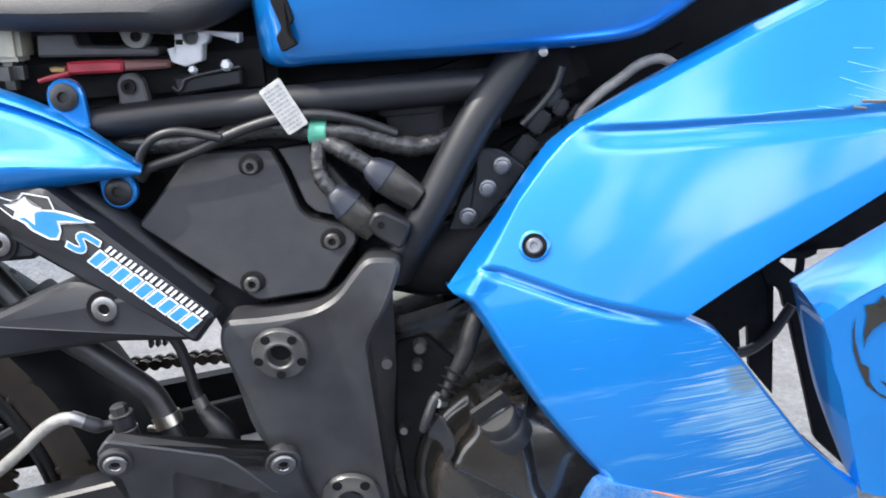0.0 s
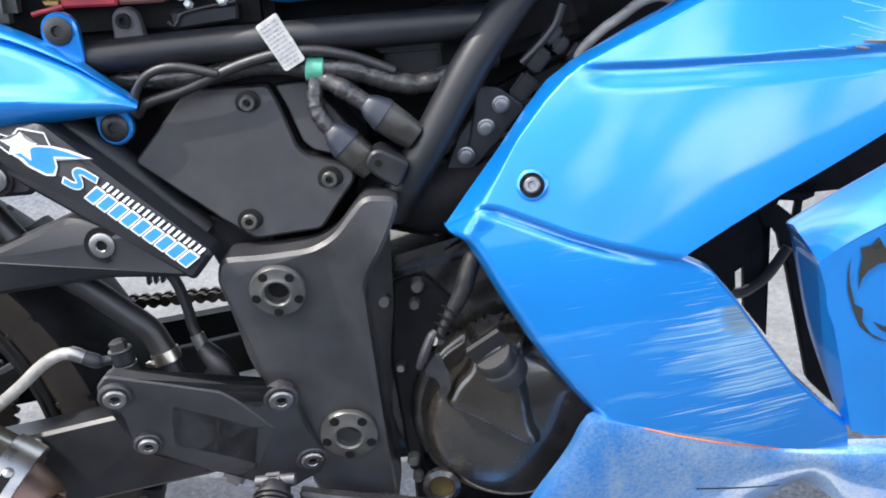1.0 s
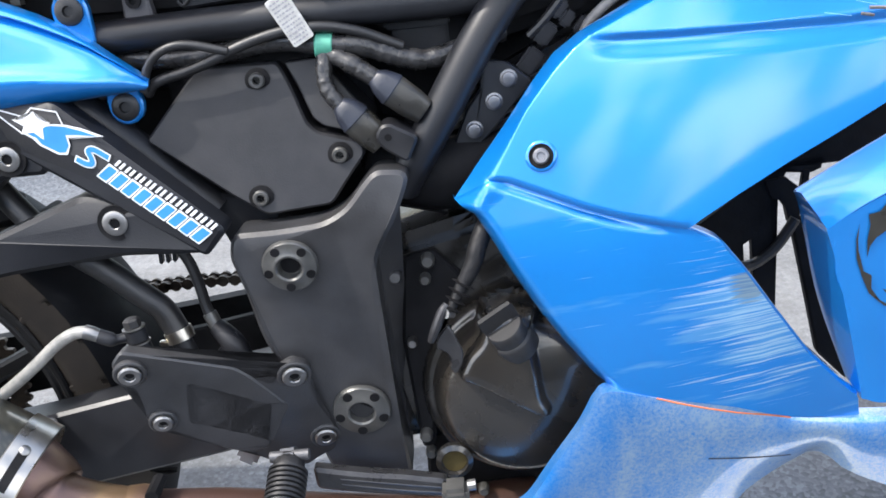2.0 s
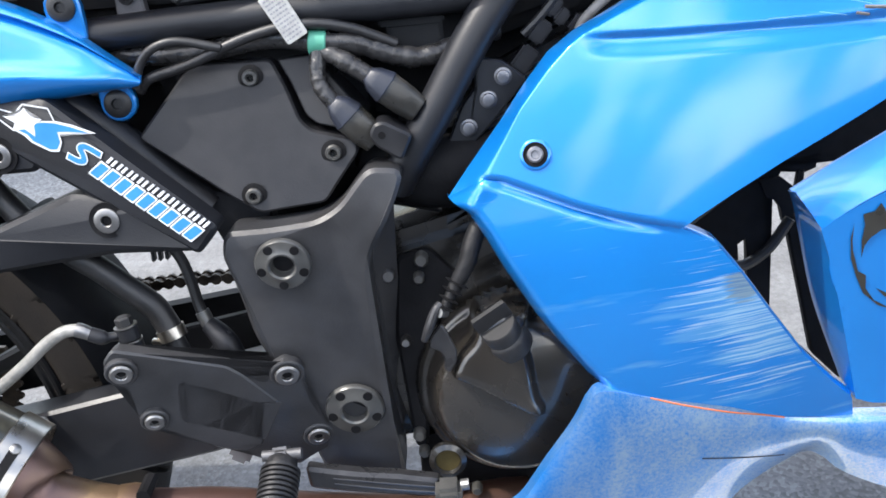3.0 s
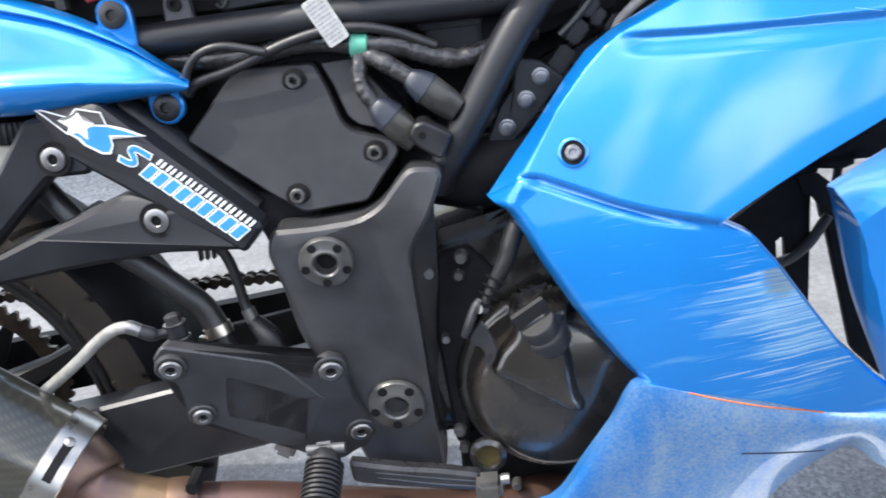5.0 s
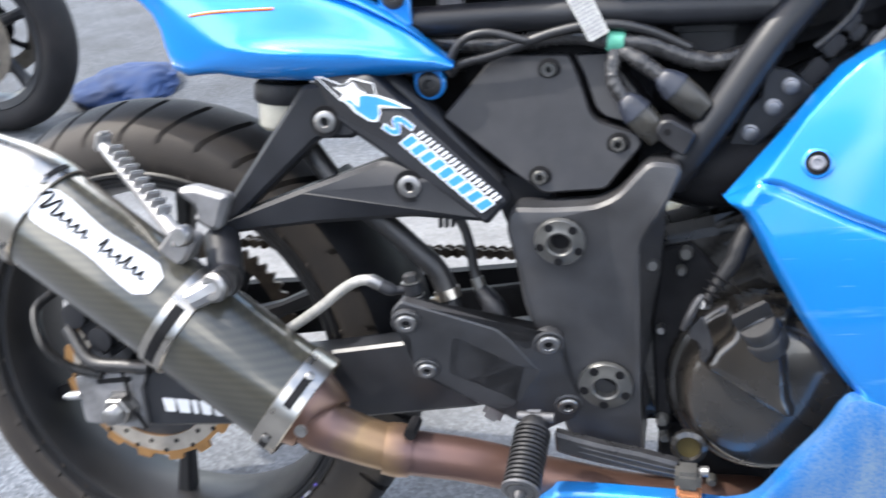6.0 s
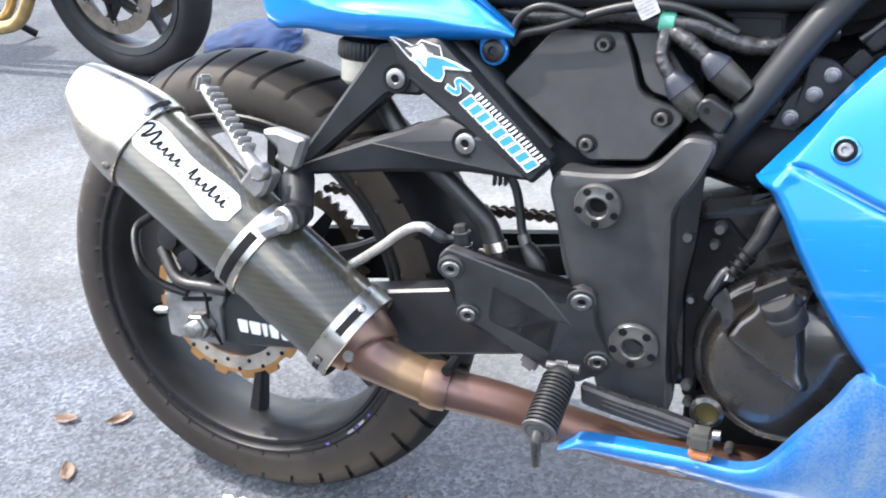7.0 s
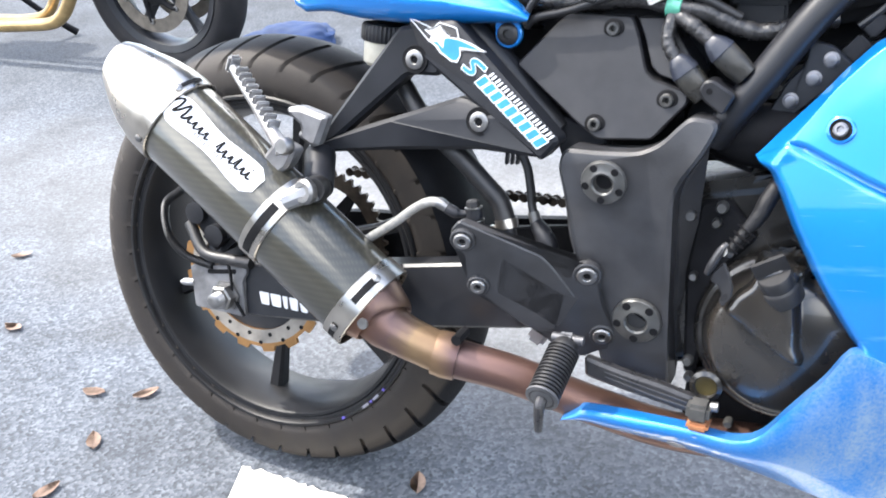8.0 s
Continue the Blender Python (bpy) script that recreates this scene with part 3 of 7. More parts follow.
def front_end():
    c = (1.39, 0, 0.171)
    ax = (0, -1, 0)
    bm = lathe([(0.2, -0.04), (0.222, -0.047), (0.225, -0.04), (0.208, -0.03), (0.2, 0.0), (0.208, 0.03), (0.225, 0.04), (0.222, 0.047), (0.2, 0.04), (0.192, 0.02), (0.192, -0.02), (0.2, -0.04)], c, ax, 64)
    wheel = part("front_wheel", bm, BLACK_PAINT, bike, "black cast front wheel")
    part("hub", lathe([(0, -0.06), (0.03, -0.06), (0.04, 0), (0.03, 0.06), (0, 0.06)], c, ax, 20), BLACK_PAINT, wheel)
    for k in range(6):
        a = 2 * math.pi * k / 6 + 0.3
        d = Vector((math.cos(a), 0, math.sin(a)))
        part("spoke", tube([Vector(c) + d * 0.03, Vector(c) + d * 0.2], 0.013, 8), BLACK_PAINT, wheel)
    part("tyre", lathe([(0.222, 0.042), (0.235, 0.053), (0.255, 0.057), (0.275, 0.05), (0.286, 0.033), (0.292, 0.015), (0.293, 0), (0.292, -0.015), (0.286, -0.033), (0.275, -0.05), (0.255, -0.057), (0.235, -0.053), (0.222, -0.042)], c, ax, 80), RUBBER, wheel)
    wheel.matrix_basis = Matrix.Translation((0, MIDDLE, 0))
    for s in (-1, 1):
        part("fork_leg", tube([(1.39, MIDDLE + s * 0.085, 0.16), (1.30, MIDDLE + s * 0.085, 0.45), (1.18, MIDDLE + s * 0.085, 0.80)], [0.026, 0.024, 0.02], 16, 4), BLACK_PAINT, bike)


def chain():
    bm = bmesh.new()
    top = [(0.07, 0.1, 0.413), (0.2764, 0.1, 0.389), (0.326, 0.1, 0.386), (0.381, 0.1, 0.3815), (0.56, 0.1, 0.365)]
    low = [(0.06, 0.1, 0.205), (0.3, 0.1, 0.24), (0.52, 0.1, 0.31)]
    for line in (top, low):
        L = resample(curve_through(line, 6), int(sum((Vector(b) - Vector(a)).length for a, b in zip(line, line[1:])) / 0.0125))
        for i, (a, b) in enumerate(zip(L, L[1:])):
            mid = (a + b) / 2
            ang = math.degrees(math.atan2(b.z - a.z, b.x - a.x))
            for s in (-1, 1):
                w = mid.y + s * (0.0055 if i % 2 else 0.008)
                block((mid.x, w, mid.z), (0.0125, 0.002, 0.0068), (0, -ang, 0), 0.0, bm)
                for end in (a, b):
                    lathe([(0, -0.001), (0.0062, -0.001), (0.0062, 0.001), (0, 0.001)], (end.x, w, end.z), (0, 1, 0), 10, bm)
            lathe([(0, -0.006), (0.004, -0.006), (0.004, 0.006), (0, 0.006)], a, (0, 1, 0), 8, bm)
    tagged(part("chain", bm, RUSTY, bike, "dark brown drive chain"), kind="stuff")


def swingarm():
    bm = plate([(-0.045, 0.331), (0.045, 0.339), (0.244, 0.352), (0.46, 0.372), (0.5, 0.35), (0.49, 0.31), (0.40, 0.290), (0.2, 0.272), (0.04, 0.270), (-0.045, 0.278)], -0.085, -0.118, 0.01, 0.003)
    arm = part("swingarm", bm, BLACK_PAINT, bike, "satin black box-section swingarm")
    part("far_leg", plate([(-0.045, 0.338), (0.045, 0.345), (0.244, 0.345), (0.46, 0.352), (0.5, 0.34), (0.40, 0.290), (0.04, 0.270), (-0.045, 0.278)], 0.135, 0.158, 0.01, 0.004), DEEP_BLACK, arm)
    part("cross_tube", block((0.45, 0, 0.328), (0.07, 0.2, 0.05), (0, 0, 0), 0.008), DEEP_BLACK, arm)
    part("cross_plate", plate([(0.36, 0.385), (0.45, 0.392), (0.46, 0.32), (0.36, 0.31)], -0.04, -0.05, 0.004, 0.002), DEEP_BLACK, arm)
    bm = plate([(-0.047, 0.333), (0.040, 0.339), (0.040, 0.327), (0.032, 0.318), (0.03, 0.27), (-0.047, 0.278)], -0.1185, -0.124, 0.004, 0.001)
    adj = part("chain_adjuster", bm, PLATE_GREY, arm, "dull grey axle plate with slot")
    bm = plate([(-0.020, 0.3295), (0.024, 0.3325), (0.024, 0.3265), (-0.020, 0.324)], -0.124, -0.1246, 0.004, 0.0003)
    part("slot", bm, DEEP_BLACK, adj)
    bm = lathe([(0, 0), (0.02, 0), (0.02, 0.004), (0.0155, 0.004)], (0.0067, -0.124, 0.298), (0, -1, 0), 6)
    lathe([(0.0165, 0.004), (0.0165, 0.015), (0.0145, 0.017), (0.0095, 0.017)], (0.0067, -0.124, 0.298), (0, -1, 0), 6, bm)
    thread = [(0.0095 - 0.0011 * (k % 2), 0.017 + 0.0011 * k) for k in range(11)]
    lathe([*thread, (0.007, 0.0295), (0, 0.0295)], (0.0067, -0.124, 0.298), (0, -1, 0), 20, bm)
    part("axle_nut", bm, STEEL, arm, "steel axle nut with threaded end")
    bm = tube([(-0.045, -0.121, 0.31), (-0.062, -0.121, 0.309), (-0.068, -0.121, 0.3085)], [0.005, 0.005, 0.002], 10, smooth=False)
    part("adjuster_bolt", bm, ALU, arm)
    # plain white shapes where a maker's mark sits
    for x0, x1 in ((0.052, 0.0665), (0.068, 0.084), (0.0855, 0.0935), (0.0955, 0.1085), (0.110, 0.122)):
        d = -0.1
        bm = plate([(x0, 0.305 + (x0 - 0.05) * d), (x1, 0.305 + (x1 - 0.05) * d), (x1 - 0.001, 0.289 + (x1 - 0.05) * d), (x0 + 0.002, 0.289 + (x0 - 0.05) * d)], -0.1183, -0.1192, 0.002, 0.0002)
        part("mark", bm, WHITE, arm)
    return arm


def caliper():
    bm = block((-0.02, -0.085, 0.385), (0.05, 0.045, 0.075), (0, -35, 0), 0.008)
    lathe([(0, 0), (0.014, 0), (0.014, 0.012), (0, 0.014)], (-0.01, -0.105, 0.372), (0, -1, 0), 16, bm)
    lathe([(0, 0), (0.014, 0), (0.014, 0.012), (0, 0.014)], (-0.035, -0.105, 0.40), (0, -1, 0), 16, bm)
    cal = part("brake_caliper", bm, BLACK_PLASTIC, bike, "dark brake caliper over the disc")
    part("spring_hose", tube([(-0.05, -0.115, 0.43), (-0.078, -0.118, 0.41), (-0.08, -0.118, 0.37), (-0.055, -0.12, 0.345), (-0.01, -0.125, 0.335)], 0.0042, 10, 30, ribs=0.32), HOSE_RUBBER, cal)
    part("hose", tube([(-0.05, -0.11, 0.385), (-0.02, -0.125, 0.352), (0.02, -0.125, 0.345), (0.05, -0.125, 0.342)], 0.0075, 12, 6), HOSE_RUBBER, cal)
    part("cable_tie", tube([(0.012, -0.126, 0.35), (0.02, -0.13, 0.33), (0.018, -0.127, 0.30), (0.03, -0.126, 0.272)], 0.002, 6, 6), DEEP_BLACK, cal)


AXIS = Vector((0.754, 0, -0.657))
CAN_REAR = Vector((-0.003, -0.175, 0.537))


def exhaust():
    def at(d, across=0.0, near=0.0):
        side = Vector((0.657, 0, 0.754))
        return CAN_REAR + AXIS * d + side * across + Vector((0, -near, 0))

    body = lathe([(0.0, -0.0), (0.052, 0.0), (0.0545, 0.004), (0.0525, 0.318), (0.0505, 0.326), (0.0, 0.326)], CAN_REAR, AXIS, 64, scale=(0.94, 1.0))
    can = part("muffler", body, CARBON, bike, "dark carbon fibre exhaust silencer")
    # end cap, cut on a slant
    bm = bmesh.new()
    rows = [(0.0562, 0.018), (0.0567, 0.0), (0.0555, -0.010), (0.0510, -0.030), (0.0440, -0.050), (0.0358, -0.069), (0.0285, -0.082), (0.0262, -0.0815), (0.024, -0.05)]
    rings = []
    n = 56
    for r, h in rows:
        ring = []
        for k in range(n):
            a = 2 * math.pi * k / n
            slant = 0.006 * math.sin(a) * (1 if h < -0.06 else 0)
            ring.append(bm.verts.new(at(h - slant, math.sin(a) * r, math.cos(a) * r * 0.94)))
        rings.append(ring)
    for p, q in zip(rings, rings[1:]):
        for k in range(n):
            bm.faces.new((p[k], p[(k + 1) % n], q[(k + 1) % n], q[k]))
    cap = part("end_cap", bm, CHROME, can, "polished steel end cap with slanted outlet")
    part("outlet", lathe([(0.028, -0.03), (0.0, -0.03)], CAN_REAR, AXIS, 24), DEEP_BLACK, can)
    for d0, d1, rr in ((0.004, 0.022, 0.0572), (0.306, 0.332, 0.0552)):
        bm = lathe([(rr - 0.002, d0), (rr, d0 + 0.001), (rr, d1 - 0.001), (rr - 0.002, d1)], CAN_REAR, AXIS, 64, scale=(0.94, 1.0))
        band = part("band", bm, CHROME, can, "bright steel band")
        for k in range(7):
            a = radians(-60 + 40 * k)
            p = at((d0 + d1) / 2, math.sin(a) * rr * 1.0, math.cos(a) * rr * 0.94)
            nrm = (Vector((0.657, 0, 0.754)) * math.sin(a) + Vector((0, -1, 0)) * math.cos(a)).normalized()
            if k % 2:
                part("rivet", lathe([(0.0045, 0), (0.0045, 0.002), (0.002, 0.0035), (0, 0.0035)], p, nrm, 10), STEEL, band)
        for a0, a1 in (((58, 98),) if d0 < 0.1 else ((-48, -14), (22, 62))):
            bm = bmesh.new()
            vs = []
            for d in ((d0 * 0.65 + d1 * 0.35), (d0 * 0.35 + d1 * 0.65)):
                vs.append([bm.verts.new(at(d, math.sin(radians(a)) * (rr + 0.0006) * 1.0, math.cos(radians(a)) * (rr + 0.0006) * 0.94)) for a in [a0 + (a1 - a0) * j / 8 for j in range(9)]])
            for j in range(8):
                bm.faces.new((vs[0][j], vs[0][j + 1], vs[1][j + 1], vs[1][j]))
            part("band_slot", bm, DEEP_BLACK, band)
    # carrying strap with its arm to the hanger
    d0, d1, rr = 0.174, 0.200, 0.0562
    bm = lathe([(rr - 0.002, d0), (rr, d0 + 0.001), (rr, d1 - 0.001), (rr - 0.002, d1)], CAN_REAR, AXIS, 64, scale=(0.94, 1.0))
    strap = part("strap", bm, CHROME, can, "polished steel carrying strap with a long slot")
    bm = bmesh.new()
    vs = []
    for d in (0.182, 0.192):
        vs.append([bm.verts.new(at(d, math.sin(radians(a)) * (rr + 0.0007) * 1.0, math.cos(radians(a)) * (rr + 0.0007) * 0.94)) for a in [-35 + 75 * j / 12 for j in range(13)]])
    for j in range(12):
        bm.faces.new((vs[0][j], vs[0][j + 1], vs[1][j + 1], vs[1][j]))
    part("strap_slot", bm, DEEP_BLACK, strap)
    bm = tube([at(0.19, 0.045, 0.034), at(0.198, 0.06, 0.03), at(0.205, 0.074, 0.026)], [0.011, 0.012, 0.014], 10)
    part("strap_lug", bm, ALU, strap)
    bm = lathe([(0, 0), (0.013, 0), (0.014, 0.003), (0.014, 0.008), (0.011, 0.011), (0.006, 0.011), (0.005, 0.006), (0, 0.006)], (0.198, -0.205, 0.456), (-0.2, -0.95, 0.1), 20)
    part("bolt", bm, STEEL, strap)
    part("rubber_mount", tube([(0.198, -0.197, 0.4555), (0.195, -0.188, 0.4545), (0.191, -0.176, 0.453)], [0.0125, 0.0150, 0.0150], 18), HOSE_RUBBER, strap)
    # white plain-lettered plaque
    bm = bmesh.new()
    n = 26
    ends = [at(0.022, 0, 0), at(0.165, 0, 0)]
    lo, hi = 23, 62
    rows = []
    for j in range(9):
        row = []
        for i in range(n):
            t = i / (n - 1)
            u = j / 8
            w = min(1, 6 * t + 0.35, 6 * (1 - t) + 0.55) * (0.88 + 0.12 * math.sin(9 * t))
            a = radians((lo + hi) / 2 + (hi - lo) / 2 * (2 * u - 1) * w)
            row.append(bm.verts.new(at(0.011 + 0.146 * t, math.sin(a) * 0.0552 * 1.0, math.cos(a) * 0.0552 * 0.94)))
        rows.append(row)
    for p, q in zip(rows, rows[1:]):
        for i in range(n - 1):
            bm.faces.new((p[i], p[i + 1], q[i + 1], q[i]))
    plaque = part("plaque", bm, WHITE, can, "white plaque with dark script strokes")

    def stroke(seq, w=0.0012):
        pts = []
        for t, u in seq:
            a = radians((lo + hi) / 2 + (hi - lo) / 2 * (2 * u - 1))
            pts.append(at(0.011 + 0.146 * t, math.sin(a) * 0.0555 * 1.0, math.cos(a) * 0.0555 * 0.94))
        part("script_stroke", tube(pts, w, 6, 5), DEEP_BLACK, plaque)

    stroke([(0.05, 0.5), (0.09, 0.78), (0.12, 0.86), (0.13, 0.62), (0.115, 0.36), (0.15, 0.5), (0.19, 0.84), (0.205, 0.6), (0.20, 0.38), (0.235, 0.45), (0.255, 0.62), (0.262, 0.42), (0.29, 0.44)], 0.0014)
    for k, t0 in enumerate((0.30, 0.36, 0.42, 0.56, 0.62, 0.685, 0.745, 0.81)):
        tall = 0.74 if k in (3, 6) else 0.60
        stroke([(t0, 0.44), (t0 + 0.018, tall), (t0 + 0.024, 0.5), (t0 + 0.028, 0.39), (t0 + 0.055, 0.44)])
    stroke([(0.865, 0.44), (0.88, 0.6), (0.885, 0.4), (0.915, 0.44)])
    stroke([(0.883, 0.72), (0.889, 0.74)], 0.0014)
    for i in range(14):
        t = 0.3 + 0.035 * i
        a0, a1 = radians(32), radians(37)
        part("small_mark", tube([at(0.011 + 0.146 * t, math.sin(a) * 0.0556 * 1.0, math.cos(a) * 0.0556 * 0.94) for a in (a0, a1)], 0.0006, 5), FADED, plaque)
    # mid pipe
    line = [at(0.316), at(0.345), (0.272, -0.178, 0.298), (0.33, -0.170, 0.272), (0.40, -0.155, 0.252), (0.48, -0.124, 0.213), (0.56, -0.1, 0.184), (0.66, -0.07, 0.168)]
    pipe = part("exhaust_pipe", tube(line, [0.045, 0.036, 0.0255, 0.022, 0.021, 0.021, 0.021, 0.021], 24, 8), PIPE, bike, "heat-tinted brown and gold steel exhaust pipe")
    d = (Vector(line[4]) - Vector(line[3])).normalized()
    bm = lathe([(0.0215, -0.012), (0.0245, -0.012), (0.026, 0.0), (0.0245, 0.014), (0.0215, 0.014)], line[3], d, 32)
    part("pipe_clamp", bm, PIPE, pipe, "gold-tinted pipe joint clamp")
    part("bolt", tube([(0.352, -0.165, 0.30), (0.352, -0.19, 0.298)], 0.006, 8), DEEP_BLACK, pipe)
    part("heat_shield_screw", lathe([(0.006, 0), (0.006, 0.003), (0, 0.003)], at(0.342, 0.012, 0.05), (0, -1, 0), 12), STEEL, pipe)


def hanger():
    """The triangular carrier of the passenger's peg, with its bolts and decals."""
    y = -0.125
    ht = lambda x, z: -0.25 * max(0.0, x - 0.30) + 0.0
    bm = bmesh.new()
    # three arms make the triangle, so that its middle stays open
    plate([(0.158, 0.487), (0.166, 0.502), (0.276, 0.618), (0.345, 0.622), (0.322, 0.566), (0.283, 0.568), (0.185, 0.497)], y + 0.026, y, 0.006, 0.004, bm, tilt=ht)
    plate([(0.158, 0.482), (0.163, 0.496), (0.255, 0.521), (0.345, 0.545), (0.42, 0.53), (0.44, 0.488), (0.37, 0.492), (0.26, 0.487)], y + 0.026, y - 0.001, 0.006, 0.004, bm, tilt=ht)
    plate([(0.288, 0.626), (0.347, 0.622), (0.464, 0.506), (0.442, 0.485), (0.30, 0.587)], y + 0.026, y - 0.003, 0.006, 0.004, bm, tilt=ht)
    plate([(0.43, 0.525), (0.47, 0.512), (0.492, 0.497), (0.475, 0.44), (0.448, 0.462)], -0.075, -0.1, 0.004, 0.002, bm)
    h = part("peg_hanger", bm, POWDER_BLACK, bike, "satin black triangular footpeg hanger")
    for x, z in ((0.2957, 0.584), (0.373, 0.522)):
        part("bolt_recess", lathe([(0.0150, 0), (0.0145, 0.0012), (0.012, 0.0008), (0, 0.0008)], (x, y - 0.004 + ht(x, z), z), (0, -1, 0), 24), DEEP_BLACK, h)
        screw(h, x, y - 0.0045 + ht(x, z), z, 0.0102, 0.003, 0.42)
    # decal: star, swoosh and two rows of plain bars
    u = Vector((0.117, 0, -0.116)).normalized()
    v = Vector((0.707, 0, 0.707))
    o = Vector((0.301, y - 0.0075, 0.612))

    def flat(name, pts, mat, lift=0.0, r=0.001):
        q = [o + u * a + v * b for a, b in pts]
        part(name, plate([(p.x, p.z) for p in q], y - 0.001, o.y + 0.0032 - lift * 0.4, r, 0.0001, tilt=ht), mat, h)

    def sheet(name, pts, mat, lift, r=0.0008):
        bm = bmesh.new()
        f = bm.faces.new([bm.verts.new((p.x, y - 0.0047 - lift + ht(p.x, p.y), p.y)) for p in rounded(pts, r, 3)])
        bmesh.ops.triangulate(bm, faces=[f], ngon_method="EAR_CLIP")
        part(name, bm, mat, h, smooth=180)

    def band(name, line, w, mat, lift):
        edge = ribbon(line, w)
        bm = bmesh.new()
        vs = [bm.verts.new((a, y - 0.0045 - lift + ht(a, c), c)) for a, c in edge]
        for i in range(len(edge) // 2 - 1):
            bm.faces.new((vs[i], vs[i + 1], vs[-2 - i], vs[-1 - i]))
        part(name, bm, mat, h)

    trim = [(0.292, 0.627), (0.321, 0.615), (0.330, 0.621), (0.351, 0.615), (0.353, 0.605)]
    for a, c in [*zip(trim, trim[1:]), ((0.292, 0.627), (0.305, 0.613)), ((0.305, 0.613), (0.315, 0.603))]:
        band("decal_line", [a, c], 0.0012, WHITE, 0.0001)
    # a lens with a long tip over a rounded lobe, each with a white border
    sheet("decal_swoosh_edge", [(0.315, 0.603), (0.329, 0.6062), (0.343, 0.6064), (0.355, 0.6045), (0.368, 0.600), (0.386, 0.591), (0.363, 0.5938), (0.350, 0.5955), (0.328, 0.594)], WHITE, 0.0001)
    sheet("decal_swoosh_edge", [(0.322, 0.599), (0.3545, 0.599), (0.3545, 0.588), (0.350, 0.581), (0.342, 0.582), (0.328, 0.591)], WHITE, 0.00015)
    sheet("decal_swoosh", [(0.318, 0.603), (0.331, 0.605), (0.343, 0.605), (0.354, 0.603), (0.367, 0.598), (0.380, 0.592), (0.363, 0.5952), (0.350, 0.5968), (0.330, 0.5955)], STICKER_BLUE, 0.0003, 0.0004)
    sheet("decal_swoosh", [(0.326, 0.5985), (0.3530, 0.5985), (0.3530, 0.588), (0.3485, 0.583), (0.343, 0.5835), (0.330, 0.592)], STICKER_BLUE, 0.00035, 0.0004)
    sheet("decal_star", [(0.331, 0.6185), (0.334, 0.6103), (0.3435, 0.6075), (0.335, 0.604), (0.3332, 0.595), (0.326, 0.602), (0.3145, 0.602), (0.319, 0.608), (0.310, 0.6145), (0.321, 0.6128)], WHITE, 0.0005, 0.0002)
    bend = [(0.355, 0.5775), (0.363, 0.5720), (0.3685, 0.5715), (0.3690, 0.5765), (0.3680, 0.5815), (0.3735, 0.5820), (0.3850, 0.5735)]
    band("decal_wave", bend, 0.0062, WHITE, 0.0001)
    band("decal_wave", [(0.3560, 0.5768)] + bend[1:-1] + [(0.3840, 0.5742)], 0.0042, STICKER_BLUE, 0.0003)
    skew = 0.004
    for i in range(9):
        a = 0.0835 + 0.0107 * i
        c = 0.0115 + 0.05 * (a - 0.08)
        flat("decal_bar", [(a, c), (a + 0.0098, c), (a + 0.0098 + skew, c + 0.0158), (a + skew, c + 0.0158)], WHITE, 0.0004)
        flat("decal_bar", [(a + 0.0012, c + 0.0012), (a + 0.0086, c + 0.0012), (a + 0.0086 + skew, c + 0.0146), (a + 0.0012 + skew, c + 0.0146)], STICKER_BLUE, 0.0008)
    for i in range(10):
        a = 0.0915 + 0.0093 * i
        c = 0.0285 + 0.05 * (a - 0.08)
        for k in (0, 0.0042):
            flat("decal_bar", [(a + k, c), (a + k + 0.0022, c), (a + k + 0.0038, c + 0.0062), (a + k + 0.0016, c + 0.0062)], WHITE, 0.0004, 0.0003)
    # folded passenger peg
    piv = Vector((0.158, -0.182, 0.490))
    tip = Vector((0.038, -0.098, 0.577))
    d = (tip - piv).normalized()
    out = Vector((0.6, -0.25, 0.75))
    out = (out - d * out.dot(d)).normalized()
    bm = tube([piv + d * 0.004, piv.lerp(tip, 0.2), piv.lerp(tip, 0.92), tip], [0.0105, 0.0078, 0.0066, 0.006], 12, 3)
    peg = part("passenger_footpeg", bm, ALU, h, "bare aluminium passenger footpeg with ribs, folded up")
    for k in range(10):
        part("peg_tooth", box_axes(piv.lerp(tip, 0.26 + 0.068 * k) + out * 0.0095, d, out, (0.0048, 0.011, 0.0155), 0.0015), ALU, peg)
    part("peg_end", box_axes(tip + d * 0.004 + out * 0.003, d, out, (0.0085, 0.023, 0.016), 0.003), ALU, peg)
    # clevis: dark block round the pivot, pale arm up to the carrier's end
    part("pivot_block", plate([(0.1272, 0.4864), (0.1423, 0.4659), (0.1592, 0.4754), (0.1725, 0.4955), (0.1488, 0.5071), (0.1371, 0.495)], -0.166, -0.187, 0.006, 0.004), PLATE_GREY, peg)
    bm = plate([(0.1428, 0.5371), (0.1598, 0.5382), (0.1946, 0.5261), (0.1777, 0.4936), (0.1692, 0.4929), (0.1514, 0.5055), (0.1605, 0.5147), (0.1418, 0.531)], -0.136, -0.152, 0.005, 0.005)
    part("peg_bracket", bm, PLATE_GREY, h)
    bm = lathe([(0, 0), (0.010, 0), (0.010, 0.009), (0.008, 0.012), (0, 0.012)], (0.1655, -0.188, 0.5015), (-0.1, -1, 0.1), 16)
    part("bolt", bm, STEEL, h)
    part("mount_boss", tube([(0.168, -0.130, 0.480), (0.178, -0.150, 0.466), (0.189, -0.172, 0.4525)], [0.018, 0.0172, 0.0165], 22, 3), BLACK_PLASTIC, h)
    return h


